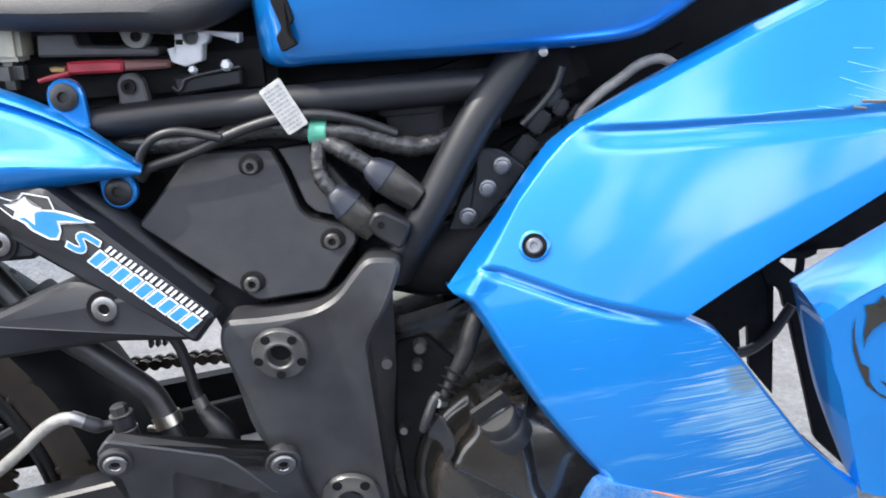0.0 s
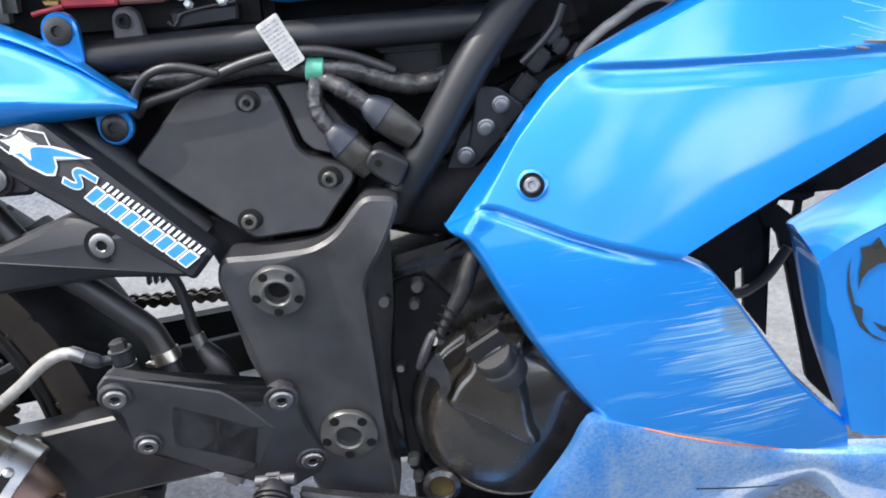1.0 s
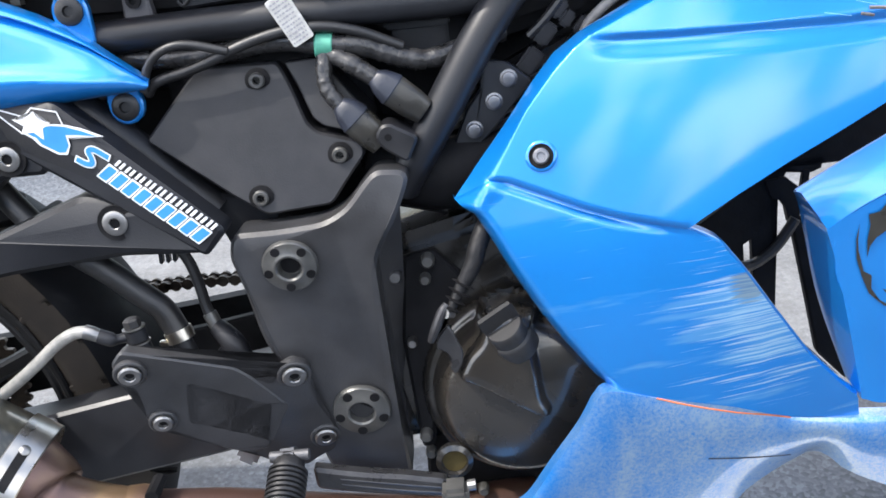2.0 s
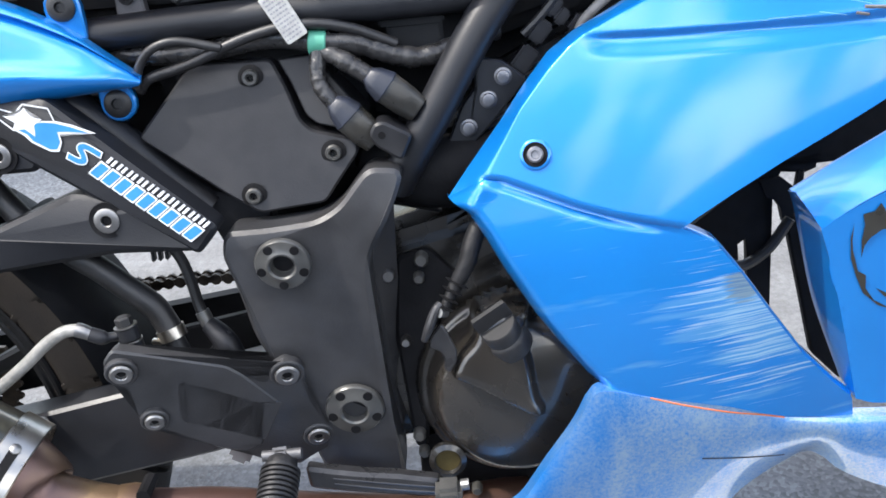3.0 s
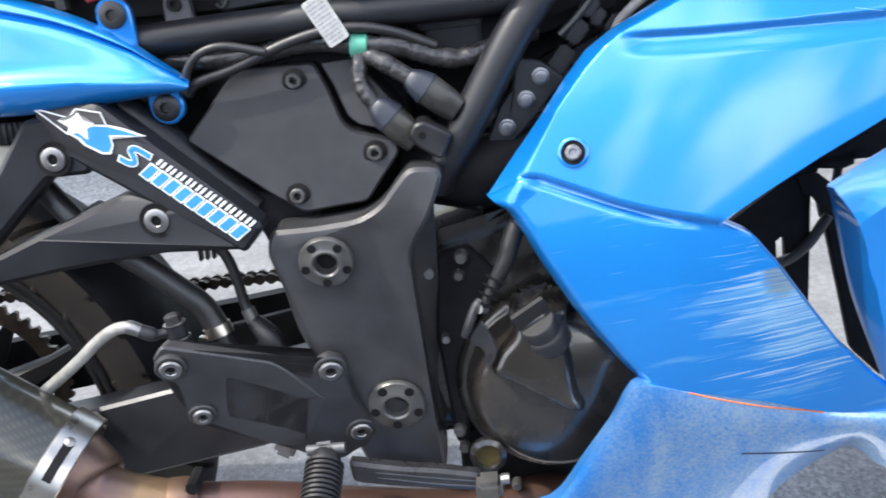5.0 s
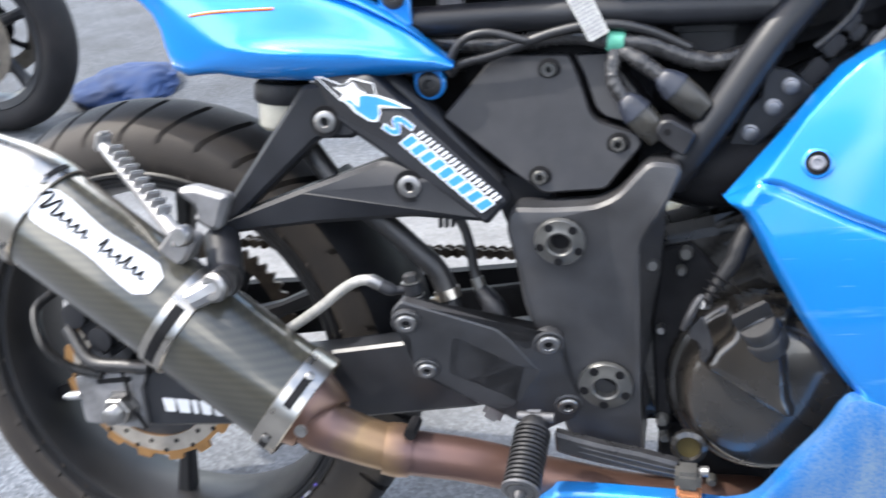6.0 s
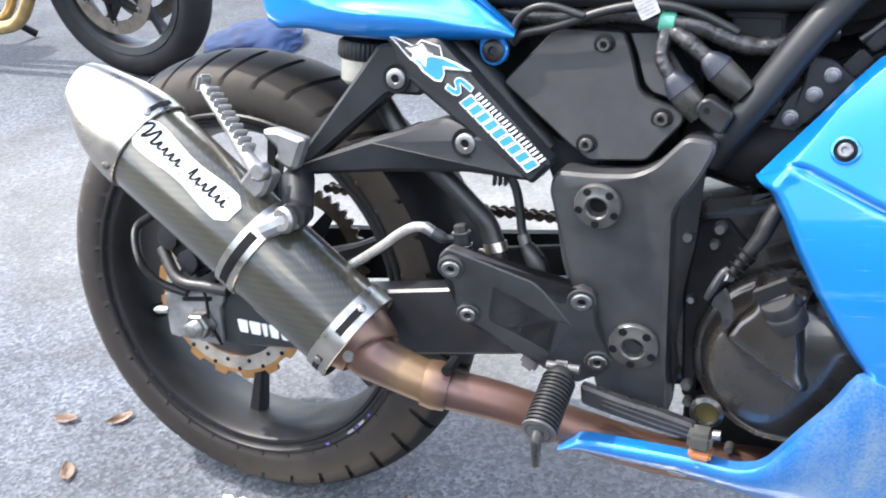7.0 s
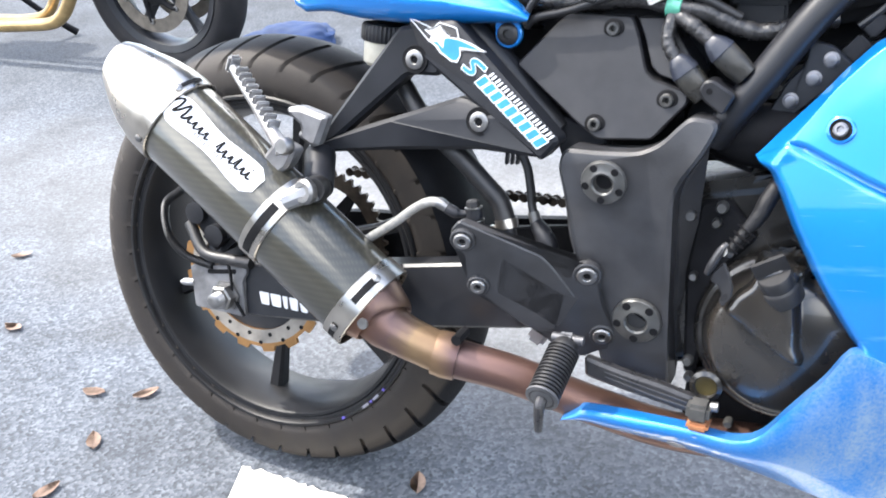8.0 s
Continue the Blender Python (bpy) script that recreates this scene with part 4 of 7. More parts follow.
def frame_parts():
    bm = bmesh.new()
    for s in (-1, 1):
        tube([(0.745, s * 0.075, 0.672), (0.69, s * 0.098, 0.618), (0.64, s * 0.110, 0.555), (0.612, s * 0.110, 0.520), (0.598, s * 0.10, 0.50)], 0.0155, 20, 8, bm)
        tube([(0.33, s * 0.088, 0.662), (0.44, s * 0.092, 0.657), (0.56, s * 0.096, 0.649), (0.70, s * 0.085, 0.637)], 0.0135, 18, 8, bm)
        tube([(0.44, s * 0.095, 0.505), (0.36, s * 0.095, 0.60), (0.30, s * 0.09, 0.66)], 0.015, 12, 6, bm)
    fr = part("frame", bm, FRAME_PAINT, bike, "satin black tubular steel frame")
    outline = [(0.462, 0.497), (0.50, 0.494), (0.537, 0.494), (0.556, 0.502), (0.570, 0.516), (0.583, 0.527), (0.612, 0.522), (0.596, 0.492), (0.574, 0.463), (0.566, 0.44), (0.563, 0.40), (0.556, 0.33),
               (0.556, 0.226), (0.488, 0.238), (0.478, 0.30), (0.470, 0.37), (0.462, 0.40), (0.461, 0.446), (0.457, 0.48)]
    # pressed cover: a flat face with a rolled rim
    tilt = lambda x, z: -0.2 * (min(z, 0.478) - 0.316) + 0.22 * max(0.0, z - 0.478)
    bm = plate(outline, -0.085, -0.124, 0.014, 0.0032, tilt=tilt)
    cov = part("pivot_cover", bm, WORN_BLACK, fr, "satin black frame cover with two round caps")
    ax = Vector((0, -1, -0.2)).normalized()
    e2 = Vector((0, -0.2, 1)).normalized()
    for x, z, r in ((0.503, 0.465, 0.0225), (0.527, 0.315, 0.0255)):
        o = Vector((x, -0.124 + tilt(x, z), z))
        bm = lathe([(r, -0.001), (r, 0.002), (r * 0.95, 0.004), (r * 0.62, 0.0055), (r * 0.54, 0.0068), (r * 0.48, 0.0068), (r * 0.43, 0.0055), (r * 0.41, -0.002), (0, -0.002)], o, ax, 48)
        cap = part("round_cap", bm, GREY_CAP, cov, "grey round cap with five holes")
        part("cap_bore", lathe([(r * 0.36, -0.0015), (0, -0.0015)], o, ax, 24), DEEP_BLACK, cap)
        for k in range(5):
            a = math.pi / 2 + 0.45 + 2 * math.pi * k / 5
            p = o + ax * 0.0049 + (Vector((1, 0, 0)) * math.cos(a) + e2 * math.sin(a)) * r * 0.78
            # each hole's shade is a flat black disc set on the cap
            part("cap_hole", lathe([(r * 0.165, -0.001), (r * 0.165, 0.0006), (0, 0.0006)], p, ax, 18), DEEP_BLACK, cap)
    # bracket with three bolts on the down tube
    bm = plate([(0.646, 0.525), (0.658, 0.512), (0.690, 0.54), (0.718, 0.566), (0.700, 0.584), (0.680, 0.590), (0.677, 0.568), (0.662, 0.553)], -0.085, -0.094, 0.004, 0.0015)
    br = part("engine_bracket", bm, BLACK_PAINT, fr)
    for x, z in ((0.699, 0.5715), (0.6845, 0.555), (0.665, 0.535)):
        bm = lathe([(0.0072, 0), (0.0072, 0.0025), (0.0056, 0.003), (0.0052, 0.0065), (0.004, 0.007), (0, 0.0066)], (x, -0.0945, z), (0, -1, 0), 24)
        part("bolt", bm, BOLT_DARK, br)
    # lug welded to the tube
    bm = plate([(0.588, 0.550), (0.5935, 0.5585), (0.601, 0.5595), (0.622, 0.545), (0.610, 0.526), (0.592, 0.541)], -0.105, -0.137, 0.005, 0.002)
    lug = part("lug", bm, BLACK_PLASTIC, fr)
    part("lug_hole", lathe([(0.003, 0), (0.003, 0.0006), (0, 0.0006)], (0.5985, -0.1368, 0.549), (0, -1, 0), 12), DEEP_BLACK, lug)
    return fr


def sprocket_cover():
    """The plain side panel over the airbox, with a stepped front part and three screws."""
    slope = lambda x, z: (z - 0.56) * 0.3
    bm = plate([(0.452, 0.624), (0.518, 0.6175), (0.526, 0.596), (0.5335, 0.567), (0.541, 0.5585), (0.575, 0.546), (0.576, 0.536), (0.561, 0.521), (0.543, 0.502), (0.489, 0.502), (0.465, 0.520), (0.400, 0.575)], -0.06, -0.112, 0.005, 0.0018, tilt=slope)
    cov = part("side_panel", bm, BLACK_PLASTIC, bike, "matt black side panel held by three screws")
    bm = plate([(0.5225, 0.616), (0.552, 0.615), (0.586, 0.562), (0.580, 0.5495), (0.546, 0.562), (0.5385, 0.570), (0.5305, 0.597)], -0.06, -0.110, 0.003, 0.0012, tilt=slope)
    part("front_step", bm, BLACK_PLASTIC, cov)
    for x, z in ((0.4998, 0.6063), (0.556, 0.539), (0.4866, 0.5167)):
        yy = -0.112 + slope(x, z)
        part("washer", lathe([(0.0102, 0), (0.0102, 0.0012), (0.008, 0.002), (0.0, 0.002)], (x, yy, z), (0, -1, 0), 24), DEEP_BLACK, cov)
        screw(cov, x, yy - 0.002, z, 0.0065, 0.004, 0.5, GREY_CAP)


def rearset():
    y = -0.144
    tl = lambda x, z: 0.18 * (x - 0.48) - 0.28 * (z - 0.365)
    bm = plate([(0.3597, 0.4271), (0.4383, 0.3882), (0.4481, 0.3755), (0.4624, 0.3620), (0.4697, 0.3765), (0.483, 0.3818), (0.4932, 0.3685), (0.4918, 0.3387), (0.5045, 0.2908), (0.4985, 0.2765), (0.4804, 0.2724), (0.4652, 0.2645), (0.4325, 0.283),
                (0.4266, 0.293), (0.3958, 0.3127), (0.3731, 0.3363), (0.3584, 0.342), (0.356, 0.3568), (0.3586, 0.3881), (0.3482, 0.394), (0.3494, 0.4168)], y + 0.014, y + 0.0008, 0.005, 0.002, tilt=tl)
    rs = part("footrest_bracket", bm, WORN_BLACK, bike, "satin black footrest bracket with steel bolts")
    # raised face round a sunken field, then the slot through the field
    bm = plate([(0.3597, 0.4271), (0.3988, 0.4078), (0.4381, 0.3877), (0.4476, 0.3757), (0.4683, 0.338), (0.4512, 0.3419), (0.4289, 0.3592), (0.3989, 0.3812), (0.3885, 0.3442), (0.4011, 0.3366), (0.4294, 0.3177), (0.4455, 0.3045), (0.4417, 0.2963),
                (0.4268, 0.2938), (0.4074, 0.3046), (0.3842, 0.326), (0.3731, 0.3363), (0.3584, 0.342), (0.356, 0.3568), (0.3586, 0.3881), (0.3482, 0.394), (0.3494, 0.4168)], y + 0.004, y - 0.0008, 0.004, 0.0020, tilt=tl)
    part("raised_face", bm, WORN_BLACK, rs)
    bm = plate([(0.386, 0.3425), (0.3975, 0.384), (0.4295, 0.362), (0.4515, 0.345), (0.4700, 0.338), (0.4460, 0.302), (0.4290, 0.315), (0.4005, 0.334)], y + 0.003, y + 0.0002, 0.003, 0.0004, tilt=tl)
    part("sunken_field", bm, WORN_BLACK, rs)
    bm = plate([(0.4396, 0.3455), (0.4511, 0.3414), (0.4425, 0.3221), (0.4299, 0.3233)], y + 0.004, y - 0.0002, 0.004, 0.0002, tilt=tl)
    part("opening", bm, DEEP_BLACK, rs)
    nrm = Vector((0.18, -1, -0.36)).normalized()
    for x, z, r in ((0.3613, 0.4055, 0.0095), (0.369, 0.352, 0.0085), (0.481, 0.3657, 0.0105), (0.489, 0.2935, 0.0098)):
        o = Vector((x, y + tl(x, z) - (0.0025 if x < 0.4 else -0.002), z))
        part("boss", lathe([(r * 1.4, -0.006), (r * 1.4, 0.0012), (r * 1.28, 0.0022), (r * 1.1, 0.0022), (r * 1.08, 0.001), (0, 0.001)], o, nrm, 28), WORN_BLACK, rs)
        part("bolt", lathe([(r, 0.001), (r, 0.0035), (r * 0.86, 0.0048), (r * 0.5, 0.0048), (r * 0.44, 0.004), (r * 0.44, 0.0015), (0, 0.0015)], o, nrm, 24), STEEL, rs, "steel bolt with hexagon socket")
        # black disc that stands in for the shade in the socket
        part("bolt_socket", lathe([(r * 0.42, 0.0017), (0, 0.0017)], o, nrm, 6), DEEP_BLACK, rs)
    # rider's peg, rubber ribs on a steel core, with its feeler below
    a, b = Vector((0.464, -0.172, 0.293)), Vector((0.459, -0.224, 0.266))
    d = (b - a).normalized()
    peg = part("rider_footpeg", tube([a - d * 0.012, a, b, b + d * 0.004], [0.0115, 0.014, 0.014, 0.0125], 14, 3), HOSE_RUBBER, rs, "black ribbed rubber footpeg on a steel hinge")
    for k in range(13):
        p = a.lerp(b, 0.04 + 0.077 * k)
        part("rubber_rib", lathe([(0.0135, -0.0017), (0.0168, -0.0012), (0.0168, 0.0012), (0.0135, 0.0017)], p, d, 22), HOSE_RUBBER, peg)
    part("end_washer", lathe([(0, 0.002), (0.0172, 0.002), (0.0172, 0.0045), (0.007, 0.006), (0, 0.006)], b, d, 22), CAST_DARK, peg)
    part("feeler", tube([b + d * 0.004, b + d * 0.012 + Vector((0, 0, -0.004)), b + Vector((-0.003, -0.010, -0.034))], [0.006, 0.0055, 0.004], 10, 4), PEDAL, peg)
    part("hinge", block(a - d * 0.012 + Vector((0, 0, 0.002)), (0.02, 0.022, 0.014), (-30, 0, 0), 0.004), CAST_DARK, peg)
    part("hinge_pin", tube([a - d * 0.012 + Vector((-0.015, -0.004, 0.006)), a - d * 0.012 + Vector((0.018, -0.004, 0.004))], 0.0048, 12), CAST_DARK, peg)
    # brake pedal
    bm = plate([(0.478, 0.279), (0.503, 0.271), (0.525, 0.2648), (0.555, 0.258), (0.590, 0.2475), (0.588, 0.230), (0.549, 0.239), (0.52, 0.2458), (0.49, 0.254), (0.478, 0.258)], -0.138, -0.15, 0.004, 0.003)
    ped = part("brake_pedal", bm, PEDAL, rs, "dull grey brake pedal arm with orange tape")
    for k in (0.35, 0.65):
        part("pedal_groove", tube([(0.500, -0.1502, 0.2535 + 0.017 * k), (0.549, -0.1502, 0.2385 + 0.0195 * k), (0.586, -0.1502, 0.2305 + 0.017 * k)], 0.0008, 6, 4), PEDAL, ped)
    part("pedal_pad", block((0.597, -0.160, 0.241), (0.023, 0.026, 0.018), (0, 5, 0), 0.004), GREY_CAP, ped)
    part("tape", block((0.597, -0.161, 0.2275), (0.0215, 0.026, 0.009), (0, 5, 0), 0.003), COPPER, ped)
    part("pedal_bolt", tube([(0.608, -0.158, 0.245), (0.615, -0.158, 0.245)], 0.005, 10), STEEL, ped)
    # switch spring tab below
    part("stand_tab", block((0.418, -0.10, 0.287), (0.02, 0.02, 0.04), (0, 35, 0), 0.004), ALU, rs)
    return rs


def brake_lines():
    m = part("master_cylinder", tube([(0.3665, -0.142, 0.366), (0.362, -0.142, 0.392), (0.360, -0.142, 0.418)], [0.0115, 0.0105, 0.009], 16, 4), BLACK_PLASTIC, bike, "black rear brake master cylinder with hoses")
    part("banjo", lathe([(0, -0.005), (0.0092, -0.005), (0.0092, 0.005), (0, 0.005)], (0.3595, -0.142, 0.424), (-0.05, 0, 1), 20), BLACK_PLASTIC, m)
    part("banjo_washer", lathe([(0.007, 0), (0.0102, 0), (0.0102, 0.0012), (0.007, 0.0012)], (0.3597, -0.142, 0.4165), (-0.05, 0, 1), 20), STEEL, m)
    part("banjo_washer", lathe([(0.007, 0), (0.0098, 0), (0.0098, 0.0010), (0.007, 0.0010)], (0.3592, -0.142, 0.4302), (-0.05, 0, 1), 20), STEEL, m)
    part("banjo_bolt", lathe([(0.0072, 0), (0.0072, 0.006), (0.0055, 0.0075), (0, 0.0075)], (0.359, -0.142, 0.4315), (-0.05, 0, 1), 6), CAP_BLACK, m)
    part("hose", tube([(0.14, -0.14, 0.347), (0.2, -0.148, 0.374), (0.245, -0.15, 0.398)], 0.0045, 10, 6), HOSE_RUBBER, m)
    part("grey_sleeve", tube([(0.232, -0.15, 0.391), (0.255, -0.15, 0.404), (0.273, -0.15, 0.415), (0.294, -0.15, 0.429), (0.311, -0.15, 0.4365), (0.324, -0.15, 0.4365)], 0.0052, 12, 6), PALE, m, "pale grey hose sleeve")
    part("ferrule", tube([(0.322, -0.15, 0.4368), (0.327, -0.15, 0.4345), (0.3325, -0.15, 0.431)], [0.0062, 0.0062, 0.0056], 14, 3), STEEL, m, "steel hose ferrule")
    part("hose_end", tube([(0.332, -0.15, 0.4312), (0.341, -0.149, 0.426), (0.346, -0.147, 0.4245), (0.355, -0.144, 0.424)], [0.0062, 0.0062, 0.0042, 0.0046], 12, 4), BLACK_PLASTIC, m)
    part("feed_hose", tube([(0.25, -0.085, 0.565), (0.285, -0.095, 0.515), (0.321, -0.11, 0.489), (0.337, -0.11, 0.474), (0.357, -0.11, 0.452), (0.374, -0.11, 0.433), (0.381, -0.111, 0.416), (0.385, -0.113, 0.402)], 0.0108, 16, 8), HOSE_RUBBER, m, "thick black feed hose with a steel clip")
    part("hose_clip", lathe([(0.0112, -0.005), (0.0124, -0.005), (0.0124, 0.005), (0.0112, 0.005)], (0.3838, -0.1125, 0.407), (0.2, -0.1, -0.95), 24), CHROME, m, "spring steel hose clip")
    part("clip_ear", box_axes((0.3715, -0.118, 0.403), (0.9, 0, -0.25), (0, -1, 0), (0.009, 0.005, 0.005), 0.001), CHROME, m)
    part("feed_stub", tube([(0.384, -0.113, 0.404), (0.388, -0.116, 0.388), (0.391, -0.12, 0.370)], [0.0088, 0.0095, 0.0095], 14, 5), BLACK_PLASTIC, m)
    part("switch_wire", tube([(0.391, -0.1, 0.50), (0.399, -0.105, 0.486), (0.407, -0.105, 0.467), (0.410, -0.105, 0.444), (0.411, -0.106, 0.427), (0.4145, -0.108, 0.413)], 0.0048, 10, 6), HOSE_RUBBER, m)
    part("switch_collar", tube([(0.4125, -0.107, 0.420), (0.416, -0.109, 0.408)], 0.0062, 12), GREY_CAP, m)
    part("brake_switch", tube([(0.416, -0.109, 0.408), (0.4235, -0.113, 0.400), (0.430, -0.116, 0.390), (0.435, -0.118, 0.378)], [0.0075, 0.0095, 0.0105, 0.009], 14, 5), BLACK_PLASTIC, m)
    part("switch_flange", box_axes((0.424, -0.117, 0.392), (0.75, 0, 0.65), (0, -1, 0), (0.03, 0.008, 0.007), 0.002), BLACK_PLASTIC, m)
    part("switch_stem", tube([(0.430, -0.118, 0.385), (0.424, -0.122, 0.368)], 0.0075, 10), BLACK_PLASTIC, m)
    for x in (0.384, 0.390, 0.396):
        part("comb_tooth", block((x, -0.102, 0.478), (0.0032, 0.008, 0.017), (0, 8, 0), 0.001), BLACK_PLASTIC, m)
    foot, up = (0.2288, -0.075, 0.574), (0.18, 0, 1)
    r = part("brake_reservoir", lathe([(0, 0), (0.019, 0), (0.0235, 0.004), (0.0245, 0.024), (0.023, 0.027), (0, 0.027)], foot, up, 32), CREAM, bike, "milky brake fluid reservoir with black cap")
    bm = lathe([(0, 0.027), (0.0265, 0.027), (0.0285, 0.029), (0.0285, 0.043), (0.026, 0.046), (0.012, 0.046), (0.011, 0.0475), (0, 0.0475)], foot, up, 72)
    bm.verts.ensure_lookup_table()
    for ring in (2, 3):
        # knurled grip round the cap
        for k in range(0, 72, 2):
            v = bm.verts[1 + 72 * (ring - 1) + k]
            v.co.x += (foot[0] - v.co.x) * 0.06
            v.co.y += (foot[1] - v.co.y) * 0.06
    part("reservoir_cap", bm, BLACK_PLASTIC, r)


def engine():
    bm = block((0.66, 0.0, 0.36), (0.24, 0.17, 0.2), (0, -8, 0), 0.015)
    eng = part("engine", bm, ENGINE_BLACK, bike, "black engine with domed clutch cover")
    part("cylinder", block((0.73, 0, 0.5), (0.17, 0.15, 0.16), (0, -18, 0), 0.012), ENGINE_BLACK, eng)
    part("gearbox", block((0.60, 0, 0.31), (0.14, 0.15, 0.12), (0, 0, 0), 0.01), ENGINE_BLACK, eng)
    part("sump", block((0.735, -0.02, 0.27), (0.16, 0.16, 0.16), (0, 0, 0), 0.015), DEEP_BLACK, eng)
    part("sump_side", plate([(0.57, 0.26), (0.72, 0.26), (0.73, 0.20), (0.70, 0.15), (0.56, 0.17)], -0.05, -0.07, 0.01, 0.003), DEEP_BLACK, eng)
    for k in range(7):
        part("cooling_fin", block((0.735 - 0.006 * k, 0, 0.44 + 0.02 * k), (0.19, 0.175, 0.006), (0, -18, 0), 0.001), ENGINE_BLACK, eng)
    # clutch cover: a round dome with a raised shoulder that runs up to the filler
    shoulder = [(0.6057, 0.343), (0.6138, 0.3397), (0.6388, 0.3242), (0.6567, 0.3098), (0.6749, 0.2967), (0.6872, 0.2903), (0.6955, 0.3032), (0.695, 0.335), (0.693, 0.36), (0.690, 0.382), (0.668, 0.392), (0.645, 0.385), (0.6395, 0.3705), (0.626, 0.3596), (0.6172, 0.3446)]

    def rise(x, z):
        r = math.hypot(x - 0.668, z - 0.302)
        dome = 0.009 * ease((0.0865 - r) / 0.003) + 0.026 * ease((0.0785 - r) / 0.014) + 0.013 * max(0.0, 1 - (r / 0.070) ** 2)
        inside, near, soft = False, 1.0, 0.01
        for k, (a, b) in enumerate(zip(shoulder, shoulder[1:] + shoulder[:1])):
            if (a[1] > z) != (b[1] > z) and x < a[0] + (z - a[1]) / (b[1] - a[1]) * (b[0] - a[0]):
                inside = not inside
            d = abs(along([(*a, 0), (*b, 0)], x, z)[0])
            if d < near:
                near, soft = d, (0.018 if 5 <= k <= 8 else 0.005)
        return max(dome, (0.063 - 0.12 * max(0.0, z - 0.30)) * ease(near / soft) if inside else 0.0)

    bm = bmesh.new()
    nx, nz = 82, 100
    net = [[bm.verts.new((0.574 + 0.002 * i, -0.092 - rise(0.574 + 0.002 * i, 0.212 + 0.0023 * j), 0.212 + 0.0023 * j)) for i in range(nx)] for j in range(nz)]
    for p, q in zip(net, net[1:]):
        for i in range(nx - 1):
            bm.faces.new((p[i], p[i + 1], q[i + 1], q[i]))
    low = [v for v in bm.verts if v.co.y > -0.0925 and all(f.calc_center_median().y > -0.093 for f in v.link_faces)]
    bmesh.ops.delete(bm, geom=low, context="VERTS")
    for _ in range(2):
        bmesh.ops.smooth_vert(bm, verts=bm.verts, factor=0.5, use_axis_x=False, use_axis_y=True, use_axis_z=False)
    bmesh.ops.solidify(bm, geom=list(bm.faces), thickness=-0.003)
    part("clutch_cover", bm, ENGINE_BLACK, eng, "satin black domed clutch cover with a raised shoulder", 180)
    # filler cap: a short barrel with a thin upright grip across its middle
    ax, side = Vector((-0.32, -0.40, 0.85)).normalized(), Vector((0.9, 0.125, 0.40)).normalized()
    back = ax.cross(side)
    foot = Vector((0.667, -0.141, 0.366))
    cap = part("oil_cap", lathe([(0.0185, -0.012), (0.0185, 0.002), (0.0175, 0.004), (0.0162, 0.005), (0.0162, 0.0165), (0.0152, 0.018), (0, 0.018)], foot, ax, 40), CAP_BLACK, eng, "black oil filler cap with an upright grip")
    bm = bmesh.new()
    grip = [(-0.0162, 0.0), (0.0162, 0.0), (0.0158, 0.0036), (0.0152, 0.0045), (-0.0152, 0.0045), (-0.0158, 0.0036)]
    loops = [[bm.verts.new(foot + ax * (0.0175 + h) + side * p * k + back * (q * k + 0.001)) for p, q in grip] for h, k in ((0.0, 1.0), (0.0145, 1.0), (0.016, 0.95))]
    for p, q in zip(loops, loops[1:]):
        for k in range(len(grip)):
            bm.faces.new((p[k], p[(k + 1) % len(grip)], q[(k + 1) % len(grip)], q[k]))
    bm.faces.new(loops[0])
    bm.faces.new(loops[-1])
    part("cap_grip", bm, CAP_BLACK, cap)
    bm = lathe([(0.0165, 0), (0.0165, 0.006), (0.012, 0.008), (0.0105, 0.005)], (0.598, -0.124, 0.253), (0, -1, 0), 28)
    ring = part("sight_glass", bm, ENGINE_BLACK, eng, "round oil sight glass")
    part("pane", lathe([(0.0108, 0.004), (0, 0.004)], (0.598, -0.124, 0.253), (0, -1, 0), 24), GLASS_Y, ring)
    bm = plate([(0.585, 0.435), (0.612, 0.438), (0.64, 0.40), (0.60, 0.36), (0.588, 0.30), (0.58, 0.25), (0.568, 0.25), (0.57, 0.36)], -0.06, -0.094, 0.006, 0.003)
    part("crankcase_edge", bm, DEEP_BLACK, eng)
    for x, z, r, mat in ((0.576, 0.422, 0.0075, STEEL), (0.606, 0.431, 0.0075, GREY_CAP), (0.601, 0.415, 0.006, GREY_CAP), (0.579, 0.3587, 0.0055, STEEL), (0.574, 0.266, 0.007, GREY_CAP), (0.575, 0.248, 0.006, GREY_CAP), (0.616, 0.201, 0.006, GREY_CAP)):
        bolt = part("bolt", lathe([(r * 0.85, -0.004), (r * 0.85, 0.004), (r * 0.6, 0.007), (0, 0.007)], (x, -0.097, z), (0, -1, 0), 12), mat, eng)
    # clutch arm and its cable
    bm = plate([(0.604, 0.372), (0.607, 0.381), (0.617, 0.391), (0.621, 0.381), (0.6255, 0.366), (0.6235, 0.355), (0.616, 0.346), (0.612, 0.352), (0.615, 0.36), (0.612, 0.367)], -0.147, -0.151, 0.003, 0.001)
    arm = part("clutch_arm", bm, PEDAL, eng, "dark grey clutch release arm")
    part("cable_end", tube([(0.601, -0.150, 0.379), (0.606, -0.153, 0.389), (0.614, -0.151, 0.403), (0.619, -0.148, 0.408)], [0.003, 0.004, 0.004, 0.003], 10, 5), PEDAL, arm)
    part("cable_clip", tube([(0.617, -0.153, 0.402), (0.622, -0.147, 0.399)], 0.0042, 10), STEEL, arm)
